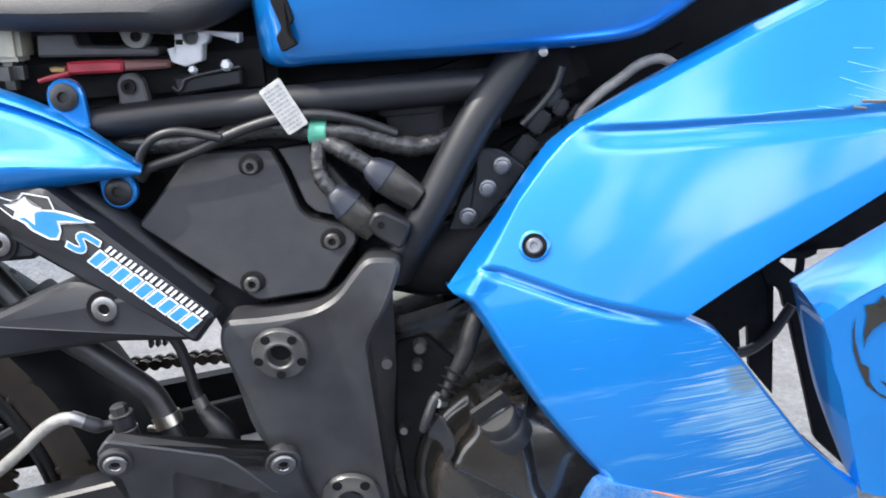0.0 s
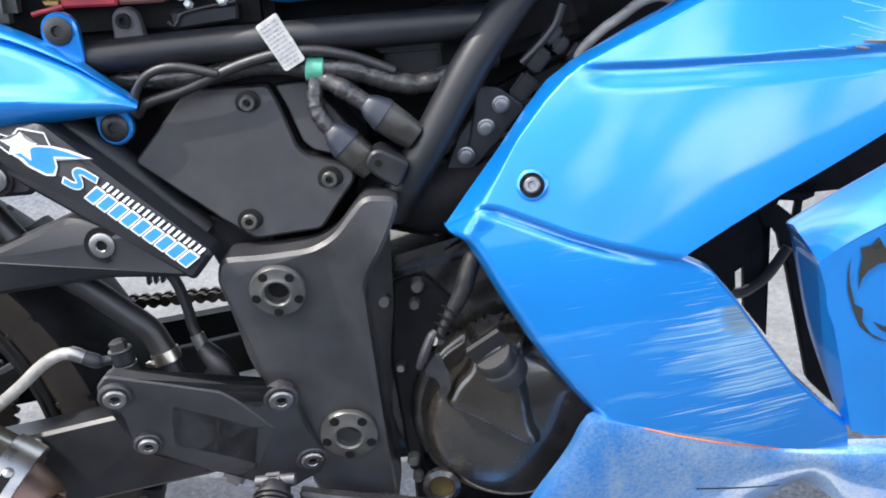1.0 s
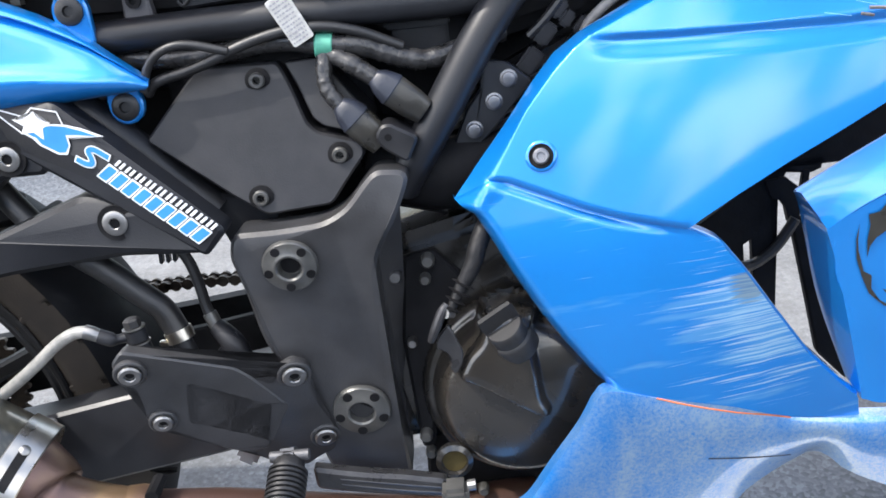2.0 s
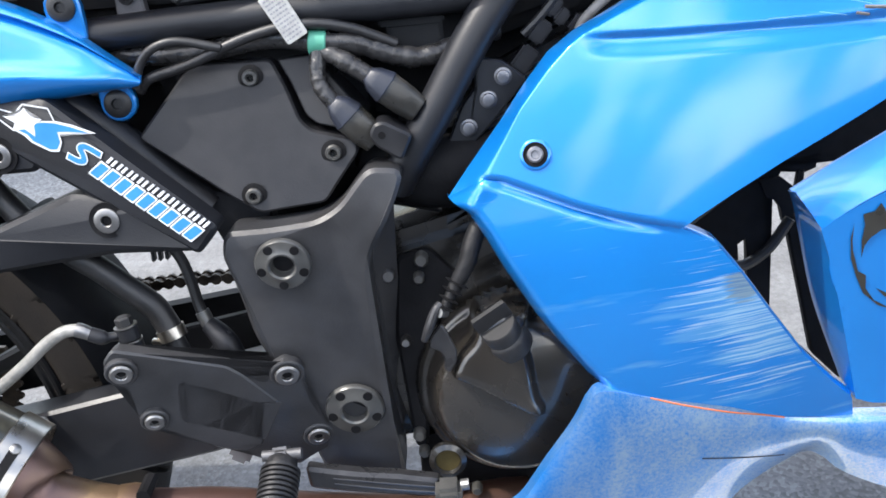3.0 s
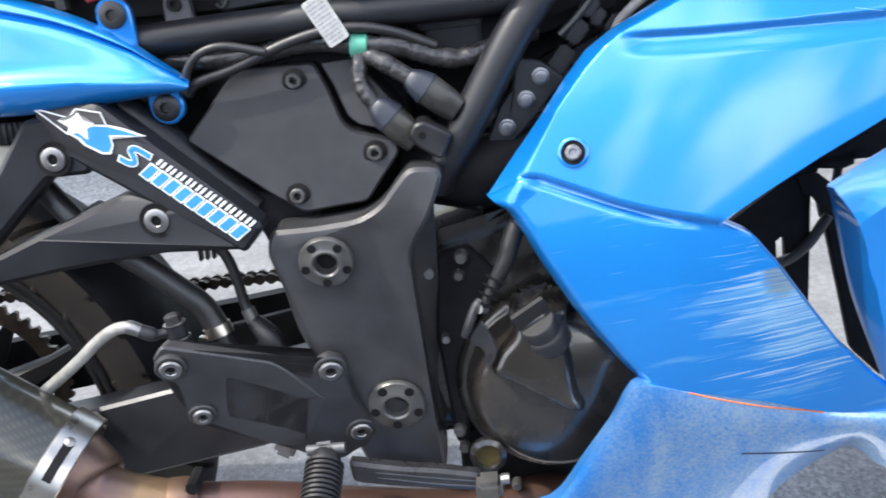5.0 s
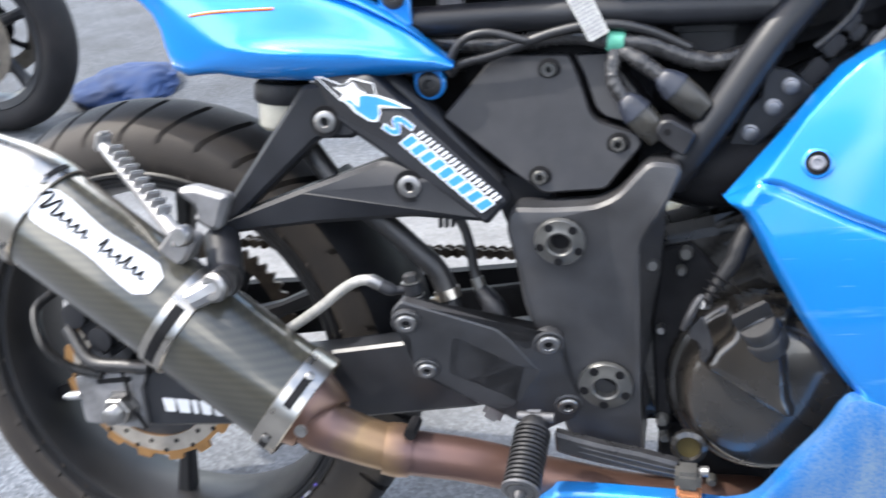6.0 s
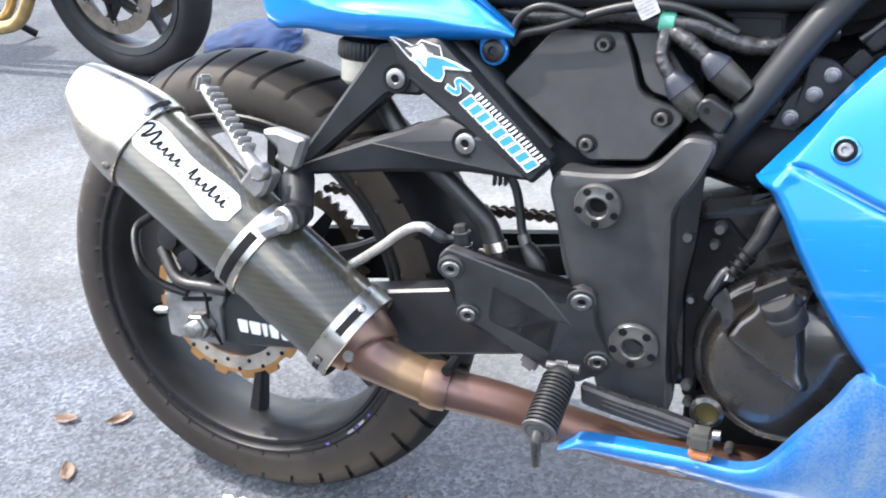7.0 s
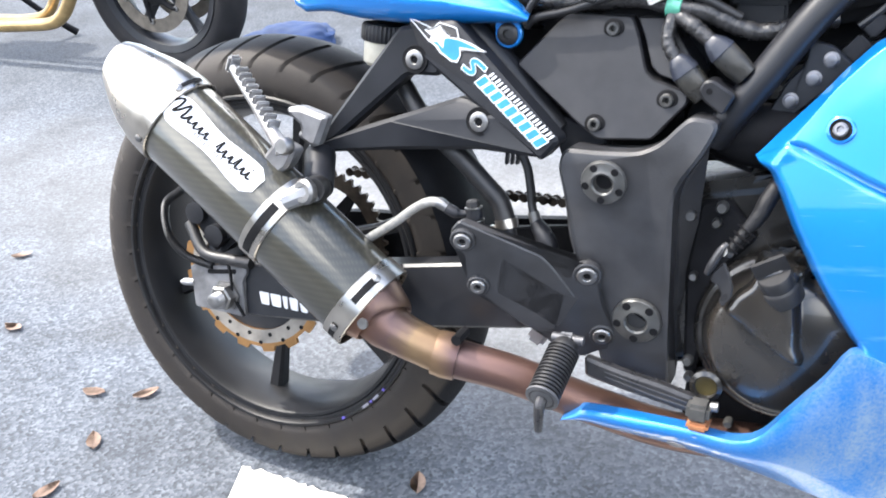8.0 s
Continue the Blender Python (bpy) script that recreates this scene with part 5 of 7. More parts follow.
    part("cable_boot", tube([(0.620, -0.147, 0.400), (0.628, -0.143, 0.411), (0.635, -0.14, 0.420), (0.646, -0.137, 0.435), (0.655, -0.13, 0.453), (0.68, -0.11, 0.49)], [0.004, 0.005, 0.0062, 0.0075, 0.008, 0.007], 12, 8), BOOT_BLACK, arm)
    for k in range(4):
        p = Vector((0.622, -0.146, 0.403)).lerp(Vector((0.635, -0.14, 0.42)), k / 3)
        part("boot_ring", lathe([(0.005, -0.0012), (0.0082 + 0.0008 * k, 0), (0.005, 0.0012)], p, (0.6, 0.2, 0.8), 14), BOOT_BLACK, arm)
    # dark gear behind the frame: airbox, carburettors, lower cross pieces
    bm = block((0.50, 0, 0.57), (0.17, 0.16, 0.15), (0, 0, 0), 0.02)
    part("airbox", bm, DEEP_BLACK, bike, "black airbox")
    bm = block((0.62, 0, 0.51), (0.09, 0.17, 0.09), (0, 20, 0), 0.02)
    for s in (-1, 1):
        tube([(0.58, s * 0.06, 0.52), (0.64, s * 0.075, 0.5), (0.70, s * 0.05, 0.51)], 0.034, 16, 6, bm)
    part("carburettor", bm, DEEP_BLACK, bike)
    bm = block((0.70, 0, 0.63), (0.16, 0.13, 0.06), (0, -10, 0), 0.012)
    block((0.8, 0, 0.56), (0.2, 0.1, 0.1), (0, -20, 0), 0.012, bm)
    part("upper_engine_gear", bm, DEEP_BLACK, bike)
    part("rear_shock", tube([(0.50, 0, 0.56), (0.49, 0, 0.36)], 0.03, 16), DEEP_BLACK, bike)
    bm = plate([(0.30, 0.645), (0.325, 0.588), (0.365, 0.537), (0.405, 0.492), (0.428, 0.465), (0.56, 0.46), (0.72, 0.47), (0.82, 0.50), (1.05, 0.58), (1.08, 0.74), (0.52, 0.73), (0.36, 0.72)], 0.02, -0.02, 0.01, 0.004)
    part("inner_panel", bm, DEEP_BLACK, bike)
    # hugger over the front of the rear wheel
    bm = bmesh.new()
    rings = []
    for k in range(15):
        a = radians(-6 + 46 * k / 14)
        rings.append([bm.verts.new((math.cos(a) * (0.33 - abs(w) ** 2 * 6), w, 0.305 + math.sin(a) * (0.33 - abs(w) ** 2 * 6))) for w in [-0.075 + 0.15 * j / 8 for j in range(9)]])
    for p, q in zip(rings, rings[1:]):
        for j in range(8):
            bm.faces.new((p[j], p[j + 1], q[j + 1], q[j]))
    bmesh.ops.solidify(bm, geom=list(bm.faces), thickness=0.003)
    part("inner_mudguard", bm, BLACK_PLASTIC, bike)


def fairing():
    # upper side panel: bevelled rim, strip, groove, then the broad face down to the crease and the vent
    rim = [(0.6403, 0.4903, -0.134), (0.663, 0.514, -0.13), (0.690, 0.541, -0.125), (0.713, 0.566, -0.12), (0.7357, 0.5875, -0.116), (0.757, 0.599, -0.112), (0.778, 0.6068, -0.11), (0.808, 0.6185, -0.107),
           (0.845, 0.631, -0.105), (0.8955, 0.647, -0.102), (0.9546, 0.663, -0.1), (1.10, 0.705, -0.09)]
    ridge = [(0.654, 0.477, 0), (0.670, 0.504, 0), (0.689, 0.528, 0), (0.7065, 0.551, 0), (0.7306, 0.5745, 0), (0.7505, 0.591, 0), (0.763, 0.5975, 0), (0.787, 0.606, 0), (0.822, 0.6165, 0),
             (0.875, 0.6335, 0), (0.909, 0.644, 0), (0.9515, 0.6555, 0), (1.10, 0.697, 0)]
    groove = [(0.752, 0.5945, 0), (0.7735, 0.5905, 0), (0.822, 0.5848, 0), (0.862, 0.581, 0), (0.904, 0.577, 0), (0.946, 0.5727, 0), (0.98, 0.570, 0), (1.10, 0.558, 0)]
    crease = [(0.670, 0.5045, 0), (0.6846, 0.501, 0), (0.7096, 0.4885, 0), (0.7372, 0.4743, 0), (0.7622, 0.4633, 0), (0.7935, 0.4519, 0), (0.8122, 0.4456, 0)]
    mouth = [(0.8122, 0.4456), (0.8233, 0.4516), (0.8546, 0.4654), (0.8952, 0.4819), (0.9329, 0.4953), (0.9702, 0.509), (1.10, 0.556)]

    def barrel(x, z):
        """The panels bend round a slanting axis."""
        return (0.84 * (x - 0.80) - 0.54 * (z - 0.50)) ** 2

    def upper_y(x, z):
        g = along(groove, x, z)[0]
        y = -0.172 + 0.2 * (z - 0.46) + 0.8 * barrel(x, z) + 0.5 * max(0.0, z - 0.50) ** 2
        fade = ease((x - 0.752) / 0.035)
        y += fade * (0.10 * max(0.0, g - 0.004) + 0.0045 * ease((g + 0.014) / 0.014) * ease((0.0068 - g) / 0.0048))
        out = along(ridge, x, z)[0]
        if out > 0:
            d, edge_y = along(rim, x, z)
            f = out / max(1e-6, out + abs(d))
            y += (edge_y - y) * f ** 1.3
        c = abs(along(crease, x, z)[0])
        return y + 0.003 * max(0.0, 1 - c / 0.006) ** 2

    def cut(line, a, b, n):
        """n points at even steps along a line from its point a to its point b."""
        return resample([(p[0], 0, p[1]) for p in line[a:b + 1]], n)

    low = cut([rim[0]] + crease, 0, 1, 12)[:-1] + cut(crease, 0, 6, 56)[:-1] + cut(mouth, 0, 3, 40)[:-1] + cut(mouth, 3, 6, 44)
    high = cut(rim, 0, 1, 12)[:-1] + cut(rim, 1, 5, 56)[:-1] + cut(rim, 5, 9, 40)[:-1] + cut(rim, 9, 11, 44)
    grid = []
    for j in range(141):
        row = []
        for p, q in zip(low, high):
            r = p.lerp(q, j / 140)
            row.append((r.x, upper_y(r.x, r.z), r.z))
        grid.append(row)
    # the panel's edge turns inward along the crease and the vent
    grid.insert(0, [(x, y + 0.003 + 0.015 * ease((i - 9) / 5), z + 0.002 * ease((i - 9) / 5)) for i, (x, y, z) in enumerate(grid[0])])
    up = part("upper_fairing", shell(grid, 0.003), BLUE, bike, "glossy metallic blue upper fairing panel with a groove", 50)
    c, cn = surface_y(up, 0.7125, 0.5175)
    c = c + cn * 0.001
    part("screw_cup", lathe([(0.0094, -0.001), (0.0094, 0.0010), (0.0088, 0.0014), (0.0082, 0.0002), (0, 0.0002)], c, cn, 28), DEEP_BLACK, up)
    part("screw_rim", lathe([(0.0122, 0.0001), (0.0112, 0.0010), (0.0097, 0.0012), (0.0092, 0.0)], c, cn, 32), BLUE, up)
    part("screw", lathe([(0.0062, 0), (0.0062, 0.0024), (0.005, 0.0034), (0.0032, 0.0034), (0.0028, 0.0008), (0, 0.0008)], c, cn, 20), BOLT_DARK, up, "steel screw")
    # scratches and two dark scuffs towards the front
    for (xa, za), (xb, zb), rad in (((0.964, 0.611), (0.990, 0.600), 0.0006), ((0.956, 0.601), (0.990, 0.584), 0.0006), ((0.972, 0.602), (0.995, 0.599), 0.0005), ((0.970, 0.620), (0.985, 0.617), 0.0005),
                                    ((0.966, 0.592), (0.992, 0.581), 0.0004), ((0.960, 0.588), (0.975, 0.5825), 0.0004), ((0.935, 0.584), (0.955, 0.578), 0.0004)):
        line_on(up, [(xa, za), ((xa + xb) / 2, (za + zb) / 2), (xb, zb)], rad * 0.6, SCRATCH, "scratch")
    for (xa, za), (xb, zb), rad in (((0.962, 0.5785), (0.972, 0.5755), 0.0012), ((0.969, 0.5815), (0.992, 0.577), 0.0014)):
        line_on(up, [(xa, za), ((xa + xb) / 2, (za + zb) / 2), (xb, zb)], rad, SCUFF, "scuff")
    # lower side panel, between the crease, the engine's opening, the vent and the belly pan
    fore = [(0.6403, 0.4903, 0), (0.654, 0.4774, 0), (0.6648, 0.4548, 0), (0.6759, 0.4277, 0), (0.6937, 0.3902, 0), (0.7086, 0.3634, 0), (0.7213, 0.3425, 0), (0.7285, 0.331, 0), (0.7355, 0.3225, 0)]
    seam = [(0.7355, 0.3225), (0.745, 0.3173), (0.7732, 0.309), (0.8365, 0.2871), (0.8852, 0.2642), (0.931, 0.2501), (0.9435, 0.2465)]
    vent = [(0.8122, 0.4456), (0.8369, 0.4296), (0.8525, 0.4052), (0.8718, 0.3695), (0.8986, 0.3221), (0.9303, 0.2799), (0.9425, 0.2663), (0.9435, 0.2465)]

    def lower_y(x, z):
        y = -0.1745 + 0.75 * max(0.0, z - 0.36) ** 2 + 0.35 * max(0.0, 0.36 - z) ** 2 + 0.5 * (0.84 * (x - 0.80) - 0.3 * (z - 0.45)) ** 2 + 0.12 * max(0.0, x - 0.86)
        out = along(ridge[:2], x, z)[0] if z > 0.474 else 0.0
        y += 1.1 * max(0.0, out)
        e = abs(along(fore, x, z)[0])
        y += 0.016 * max(0.0, 1 - e / 0.010) ** 1.6 * ease((0.492 - z) / 0.02)
        c = abs(along(crease, x, z)[0])
        fade = ease((0.81 - x) / 0.06) * ease((x - 0.665) / 0.012)
        y += 0.003 * fade * ease((0.0085 - c) / 0.006)
        join = abs(along([rim[0], (0.670, 0.5045, 0)], x, z)[0])
        return y + (upper_y(x, z) - y) * ease(1 - join / 0.018)

    n, k = 70, 70
    head = resample([(p[0], 0, p[1]) for p in [rim[0]] + crease], n)
    foot = resample([(p[0], 0, p[1]) for p in seam], n)
    side_a, side_b = resample([(p[0], 0, p[1]) for p in fore], k), resample([(p[0], 0, p[1]) for p in vent], k)
    grid = []
    for j in range(k):
        v = j / (k - 1)
        row = []
        for i in range(n):
            u = i / (n - 1)
            r = head[i] * (1 - v) + foot[i] * v + side_a[j] * (1 - u) + side_b[j] * u
            r -= (head[0] * (1 - u) + head[-1] * u) * (1 - v) + (foot[0] * (1 - u) + foot[-1] * u) * v
            row.append((r.x, lower_y(r.x, r.z), r.z))
        # the rim round the engine's opening turns inward
        x, y, z = row[0]
        grid.append([(x - 0.001, y + 0.012, z), *row])
    lo = part("lower_fairing", shell(grid, 0.003), BLUE_SCUFFED, bike, "metallic blue lower fairing panel, badly scuffed", 50)
    edge = [(q[-1][0], q[-1][1], q[-1][2]) for q in grid[:-6:3]]
    part("vent_lip", loft([edge, [(x + 0.002, y + 0.006, z + 0.001) for x, y, z in edge], [(x + 0.002, y + 0.02, z + 0.001) for x, y, z in edge]], 60, 4, 0.002), BLUE, lo)
    # belly pan
    top = [(0.4551, -0.157, 0.2111), (0.470, -0.16, 0.220), (0.487, -0.163, 0.2265), (0.5785, -0.168, 0.2235), (0.608, -0.17, 0.220), (0.630, -0.17, 0.2178), (0.6469, -0.171, 0.2213), (0.6601, -0.172, 0.2315),
           (0.6834, -0.173, 0.260), (0.7081, -0.175, 0.2895), (0.7231, -0.176, 0.3126), (0.7365, -0.1765, 0.3225), (0.7732, -0.174, 0.309), (0.8365, -0.1665, 0.287), (0.8852, -0.159, 0.264), (0.931, -0.15, 0.250), (1.10, -0.13, 0.215)]
    bot = [(0.4544, -0.14, 0.207), (0.506, -0.142, 0.197), (0.575, -0.14, 0.187), (0.657, -0.135, 0.167), (0.6995, -0.13, 0.152), (0.75, -0.12, 0.13), (0.79, -0.118, 0.125), (0.826, -0.118, 0.15), (0.8495, -0.12, 0.174), (0.8677, -0.12, 0.186),
           (0.8905, -0.122, 0.199), (0.91, -0.124, 0.2065), (0.9237, -0.124, 0.198), (0.943, -0.122, 0.177), (1.0, -0.11, 0.14), (1.10, -0.1, 0.10)]
    smooth_top = lambda a, b, k: resample(curve_through(top[a:b + 1], 5), k)
    smooth_bot = lambda a, b, k: resample(curve_through(bot[a:b + 1], 5), k)
    high = smooth_top(0, 6, 40)[:-1] + smooth_top(6, 10, 30)[:-1] + smooth_top(10, 13, 26)[:-1] + smooth_top(13, 15, 30)[:-1] + smooth_top(15, 16, 14)
    low = smooth_bot(0, 3, 40)[:-1] + smooth_bot(3, 6, 30)[:-1] + smooth_bot(6, 8, 26)[:-1] + smooth_bot(8, 12, 30)[:-1] + smooth_bot(12, 15, 14)
    grid = [[(p.x, p.y + 0.012, p.z + 0.001) for p in high]]
    for j in range(29):
        v = j / 28
        grid.append([p.lerp(q, v) - Vector((0, 0.011 * math.sin(math.pi * v ** 0.8), 0)) for p, q in zip(high, low)])
    bm = shell(grid, 0.003)
    bel = part("belly_pan", bm, BLUE_WORN, bike, "blue belly pan with scraped edge")
    sp, sn = surface_y(bel, 0.574, 0.199)
    part("screw", lathe([(0.0095, 0), (0.0095, 0.001), (0.006, 0.0022), (0.003, 0.0022), (0.0025, 0.0005), (0, 0.0005)], sp, sn, 18), BOLT_DARK, bel)
    line_on(bel, [(0.7735, 0.3085), (0.80, 0.296), (0.8355, 0.2815), (0.86, 0.273), (0.882, 0.2645)], 0.0007, ORANGE, "orange_line", (lo,))
    line_on(bel, [(0.8122, 0.2365), (0.848, 0.227), (0.885, 0.217)], 0.0006, BLACK_PLASTIC, "dark_slit")
    # nose piece beyond the vent, with its inward return
    inn = [(0.9065, -0.133, 0.4485), (0.914, -0.118, 0.432), (0.9183, -0.113, 0.407), (0.9262, -0.113, 0.345), (0.9425, -0.122, 0.272)]
    rid = [(0.9085, -0.143, 0.4495), (0.9244, -0.148, 0.4175), (0.931, -0.149, 0.382), (0.9375, -0.150, 0.329), (0.9445, -0.149, 0.265)]
    o1 = [(0.955, -0.1495, 0.434), (0.945, -0.1495, 0.388), (0.962, -0.151, 0.33), (0.975, -0.148, 0.256)]
    o2 = [(1.10, -0.152, 0.489), (1.10, -0.152, 0.38), (1.10, -0.145, 0.30), (1.10, -0.13, 0.24)]
    bm = loft([rid[1:], o1, o2], 40, 6, 0.003)
    loft([[(0.9065, -0.136, 0.4505), (0.9125, -0.142, 0.4415), (0.925, -0.1482, 0.418)], [(0.943, -0.132, 0.4655), (0.949, -0.142, 0.452), (0.957, -0.150, 0.4355)],
          [(1.02, -0.122, 0.496), (1.025, -0.136, 0.480), (1.03, -0.151, 0.4625)], [(1.10, -0.106, 0.54), (1.10, -0.13, 0.515), (1.10, -0.1525, 0.49)]], 30, 6, 0.003, bm)
    loft([inn, rid], 40, 3, 0.003, bm)
    nose = part("nose_panel", bm, BLUE, bike, "blue front fairing panel with black swirl decal")
    for pts in ([(0.949, 0.42), (0.947, 0.406), (0.947, 0.392), (0.949, 0.38), (0.956, 0.375), (0.955, 0.364), (0.961, 0.353), (0.976, 0.342), (0.964, 0.348), (0.953, 0.360), (0.948, 0.376), (0.945, 0.391), (0.9455, 0.407)],
                [(0.953, 0.39), (0.954, 0.405), (0.957, 0.417), (0.956, 0.426), (0.965, 0.427), (0.97, 0.433), (0.975, 0.422), (0.982, 0.418), (1.0, 0.417), (1.0, 0.41), (0.97, 0.411), (0.961, 0.406), (0.956, 0.4)],
                [(0.963, 0.363), (0.972, 0.357), (0.983, 0.36), (1.0, 0.359), (1.0, 0.343), (0.983, 0.344), (0.977, 0.351), (0.969, 0.355)]):
        bm = bmesh.new()
        ring = rounded(pts, 0.0008, 2)
        f = bm.faces.new([bm.verts.new((p.x, surface_y(nose, p.x, p.y)[0].y - 0.0016, p.y)) for p in ring])
        bmesh.ops.triangulate(bm, faces=[f], ngon_method="EAR_CLIP")
        part("swirl_decal", bm, DECAL_BLACK, nose, smooth=180)
    # what shows through the vent: dark duct above, radiator side, cable and stay
    duct = part("duct", plate([(0.837, 0.39), (0.927, 0.444), (0.917, 0.412), (0.913, 0.304), (0.895, 0.334), (0.897, 0.376), (0.889, 0.373), (0.888, 0.347), (0.872, 0.362), (0.852, 0.382)], -0.02, -0.03, 0.0012, 0.0008), DEEP_BLACK, bike)
    part("duct_rim", plate([(0.90, 0.425), (0.90, 0.44), (1.045, 0.51), (1.046, 0.452), (0.987, 0.434), (0.972, 0.445), (0.966, 0.441), (0.964, 0.432), (0.953, 0.429), (0.9475, 0.43), (0.935, 0.437), (0.931, 0.43), (0.92, 0.428)], -0.018, -0.028, 0.001, 0.0006), DEEP_BLACK, duct)
    part("duct_bracket", plate([(0.912, 0.43), (0.931, 0.4305), (0.944, 0.417), (0.9495, 0.412), (0.946, 0.40), (0.938, 0.388), (0.931, 0.386), (0.929, 0.402), (0.925, 0.409), (0.9165, 0.413)], -0.022, -0.032, 0.001, 0.0006), DEEP_BLACK, duct)
    part("duct_strap", plate([(0.9475, 0.433), (0.9535, 0.432), (0.9495, 0.41), (0.9435, 0.415)], -0.024, -0.03, 0.001, 0.0006), DEEP_BLACK, duct)
    part("vent_cable", tube(with_y([(0.883, 0.354), (0.89, 0.353), (0.90, 0.356), (0.915, 0.3655), (0.927, 0.379), (0.936, 0.391)], -0.035), 0.0052, 10, 6), HOSE_RUBBER, bike)
    bm = plate([(0.934, 0.38), (0.942, 0.313), (0.949, 0.251), (0.975, 0.218), (0.983, 0.258), (0.963, 0.323), (0.948, 0.384), (0.941, 0.393)], -0.02, -0.03, 0.004, 0.002)
    part("vent_stay", bm, DEEP_BLACK, bike)


def tail_and_tank():
    # tail side panel
    top = [(0.419, -0.116, 0.6255), (0.392, -0.112, 0.650), (0.372, -0.108, 0.668), (0.330, -0.104, 0.695), (0.27, -0.1, 0.722), (0.12, -0.085, 0.778), (-0.1, -0.072, 0.845), (-0.35, -0.068, 0.905), (-0.5, -0.03, 0.94)]
    t2 = [(0.420, -0.120, 0.624), (0.394, -0.122, 0.6435), (0.372, -0.121, 0.657), (0.325, -0.121, 0.681), (0.26, -0.12, 0.705), (0.12, -0.105, 0.762), (-0.1, -0.08, 0.832), (-0.35, -0.074, 0.893), (-0.5, -0.034, 0.935)]
    mid = [(0.4195, -0.122, 0.6205), (0.402, -0.128, 0.632), (0.335, -0.131, 0.649), (0.274, -0.131, 0.661), (0.212, -0.131, 0.676), (0.108, -0.113, 0.742), (-0.1, -0.082, 0.82), (-0.35, -0.076, 0.885), (-0.5, -0.035, 0.928)]
    mlo = [(0.419, -0.122, 0.619), (0.395, -0.131, 0.6255), (0.345, -0.138, 0.637), (0.289, -0.141, 0.645), (0.228, -0.136, 0.654), (0.160, -0.123, 0.668), (0.112, -0.113, 0.73), (-0.1, -0.081, 0.812), (-0.35, -0.075, 0.88), (-0.5, -0.034, 0.924)]
    low = [(0.416, -0.119, 0.617), (0.37, -0.124, 0.619), (0.30, -0.126, 0.622), (0.23, -0.124, 0.630), (0.19, -0.122, 0.6385), (0.147, -0.117, 0.645), (0.117, -0.110, 0.715), (-0.1, -0.078, 0.806), (-0.35, -0.073, 0.876), (-0.5, -0.033, 0.921)]
    und = [(0.414, -0.10, 0.616), (0.37, -0.10, 0.616), (0.30, -0.095, 0.618), (0.23, -0.09, 0.626), (0.19, -0.085, 0.6385), (0.151, -0.084, 0.647), (0.123, -0.08, 0.717), (-0.1, -0.074, 0.808), (-0.35, -0.07, 0.877), (-0.5, -0.028, 0.92)]
    between = lambda k, dy: [tuple(Vector(p).lerp(Vector(q), k) + Vector((0, dy, 0))) for p, q in zip(top, t2)]
    tail = part("tail_panel", loft([top, between(0.12, -0.006), between(0.45, -0.005), between(0.55, 0.002), between(0.75, 0.002), t2, mid, mlo, low, und], 60, 4, 0.003), BLUE, bike, "glossy metallic blue tail side panel with fixing lugs")
    far = [[(x, -y, z) for x, y, z in r] for r in (top, t2, mid, low, und)]
    part("tail_panel", loft(far, 40, 4, -0.003), BLUE, bike)
    tray = [und, [(x, 0, z - 0.012) for x, y, z in und], [(x, -y, z) for x, y, z in und]]
    part("undertray", loft(tray, 40, 4, 0.0), BLACK_PLASTIC, bike)
    bm = tube([(-0.3, 0, 0.87), (0.0, 0, 0.79), (0.2, 0, 0.72), (0.33, 0, 0.69)], 0.045, 12, 6)
    part("tail_underside", bm, DEEP_BLACK, bike)
    for x, z, dz in ((0.3695, 0.6855, -0.02), (0.392, 0.6052, 0.018)):
        pts = [(x + 0.0145 * math.cos(a), z + 0.0145 * math.sin(a)) for a in [2 * math.pi * k / 16 for k in range(16)]]
        pts = [(px, pz + (dz if (pz - z) * dz > 0 else 0)) for px, pz in pts]
        lug = part("fixing_lug", plate(pts, -0.1, -0.107, 0.001, 0.0015), BLUE, tail)
        part("grommet", lathe([(0.0112, 0), (0.0112, 0.002), (0.009, 0.0035), (0.0045, 0.0035), (0.0038, 0.0006), (0, 0.0006)], (x, -0.107, z), (0, -1, 0), 24), HOSE_RUBBER, lug, "black rubber grommet")
    line_on(tail, [(0.18, 0.692), (0.20, 0.6925), (0.229, 0.691), (0.262, 0.6885)], 0.0014, ORANGE, "orange_line")
    # tank
    low = [(0.521, -0.066, 0.688), (0.531, -0.088, 0.681), (0.55, -0.102, 0.677), (0.57, -0.104, 0.676), (0.698, -0.108, 0.662), (0.80, -0.106, 0.654), (0.835, -0.1, 0.659), (0.87, -0.09, 0.674)]
    m1 = [(0.522, -0.075, 0.71), (0.532, -0.1, 0.707), (0.551, -0.119, 0.705), (0.58, -0.123, 0.704), (0.70, -0.13, 0.692), (0.80, -0.128, 0.686), (0.85, -0.12, 0.69), (0.9, -0.1, 0.7)]
    m2 = [(0.525, -0.075, 0.75), (0.535, -0.1, 0.754), (0.555, -0.119, 0.756), (0.59, -0.126, 0.76), (0.70, -0.14, 0.76), (0.80, -0.135, 0.755), (0.86, -0.125, 0.755), (0.92, -0.1, 0.755)]
    m3 = [(0.53, -0.05, 0.80), (0.54, -0.052, 0.82), (0.555, -0.056, 0.84), (0.6, -0.06, 0.86), (0.70, -0.07, 0.88), (0.80, -0.07, 0.87), (0.86, -0.06, 0.85), (0.92, -0.05, 0.83)]
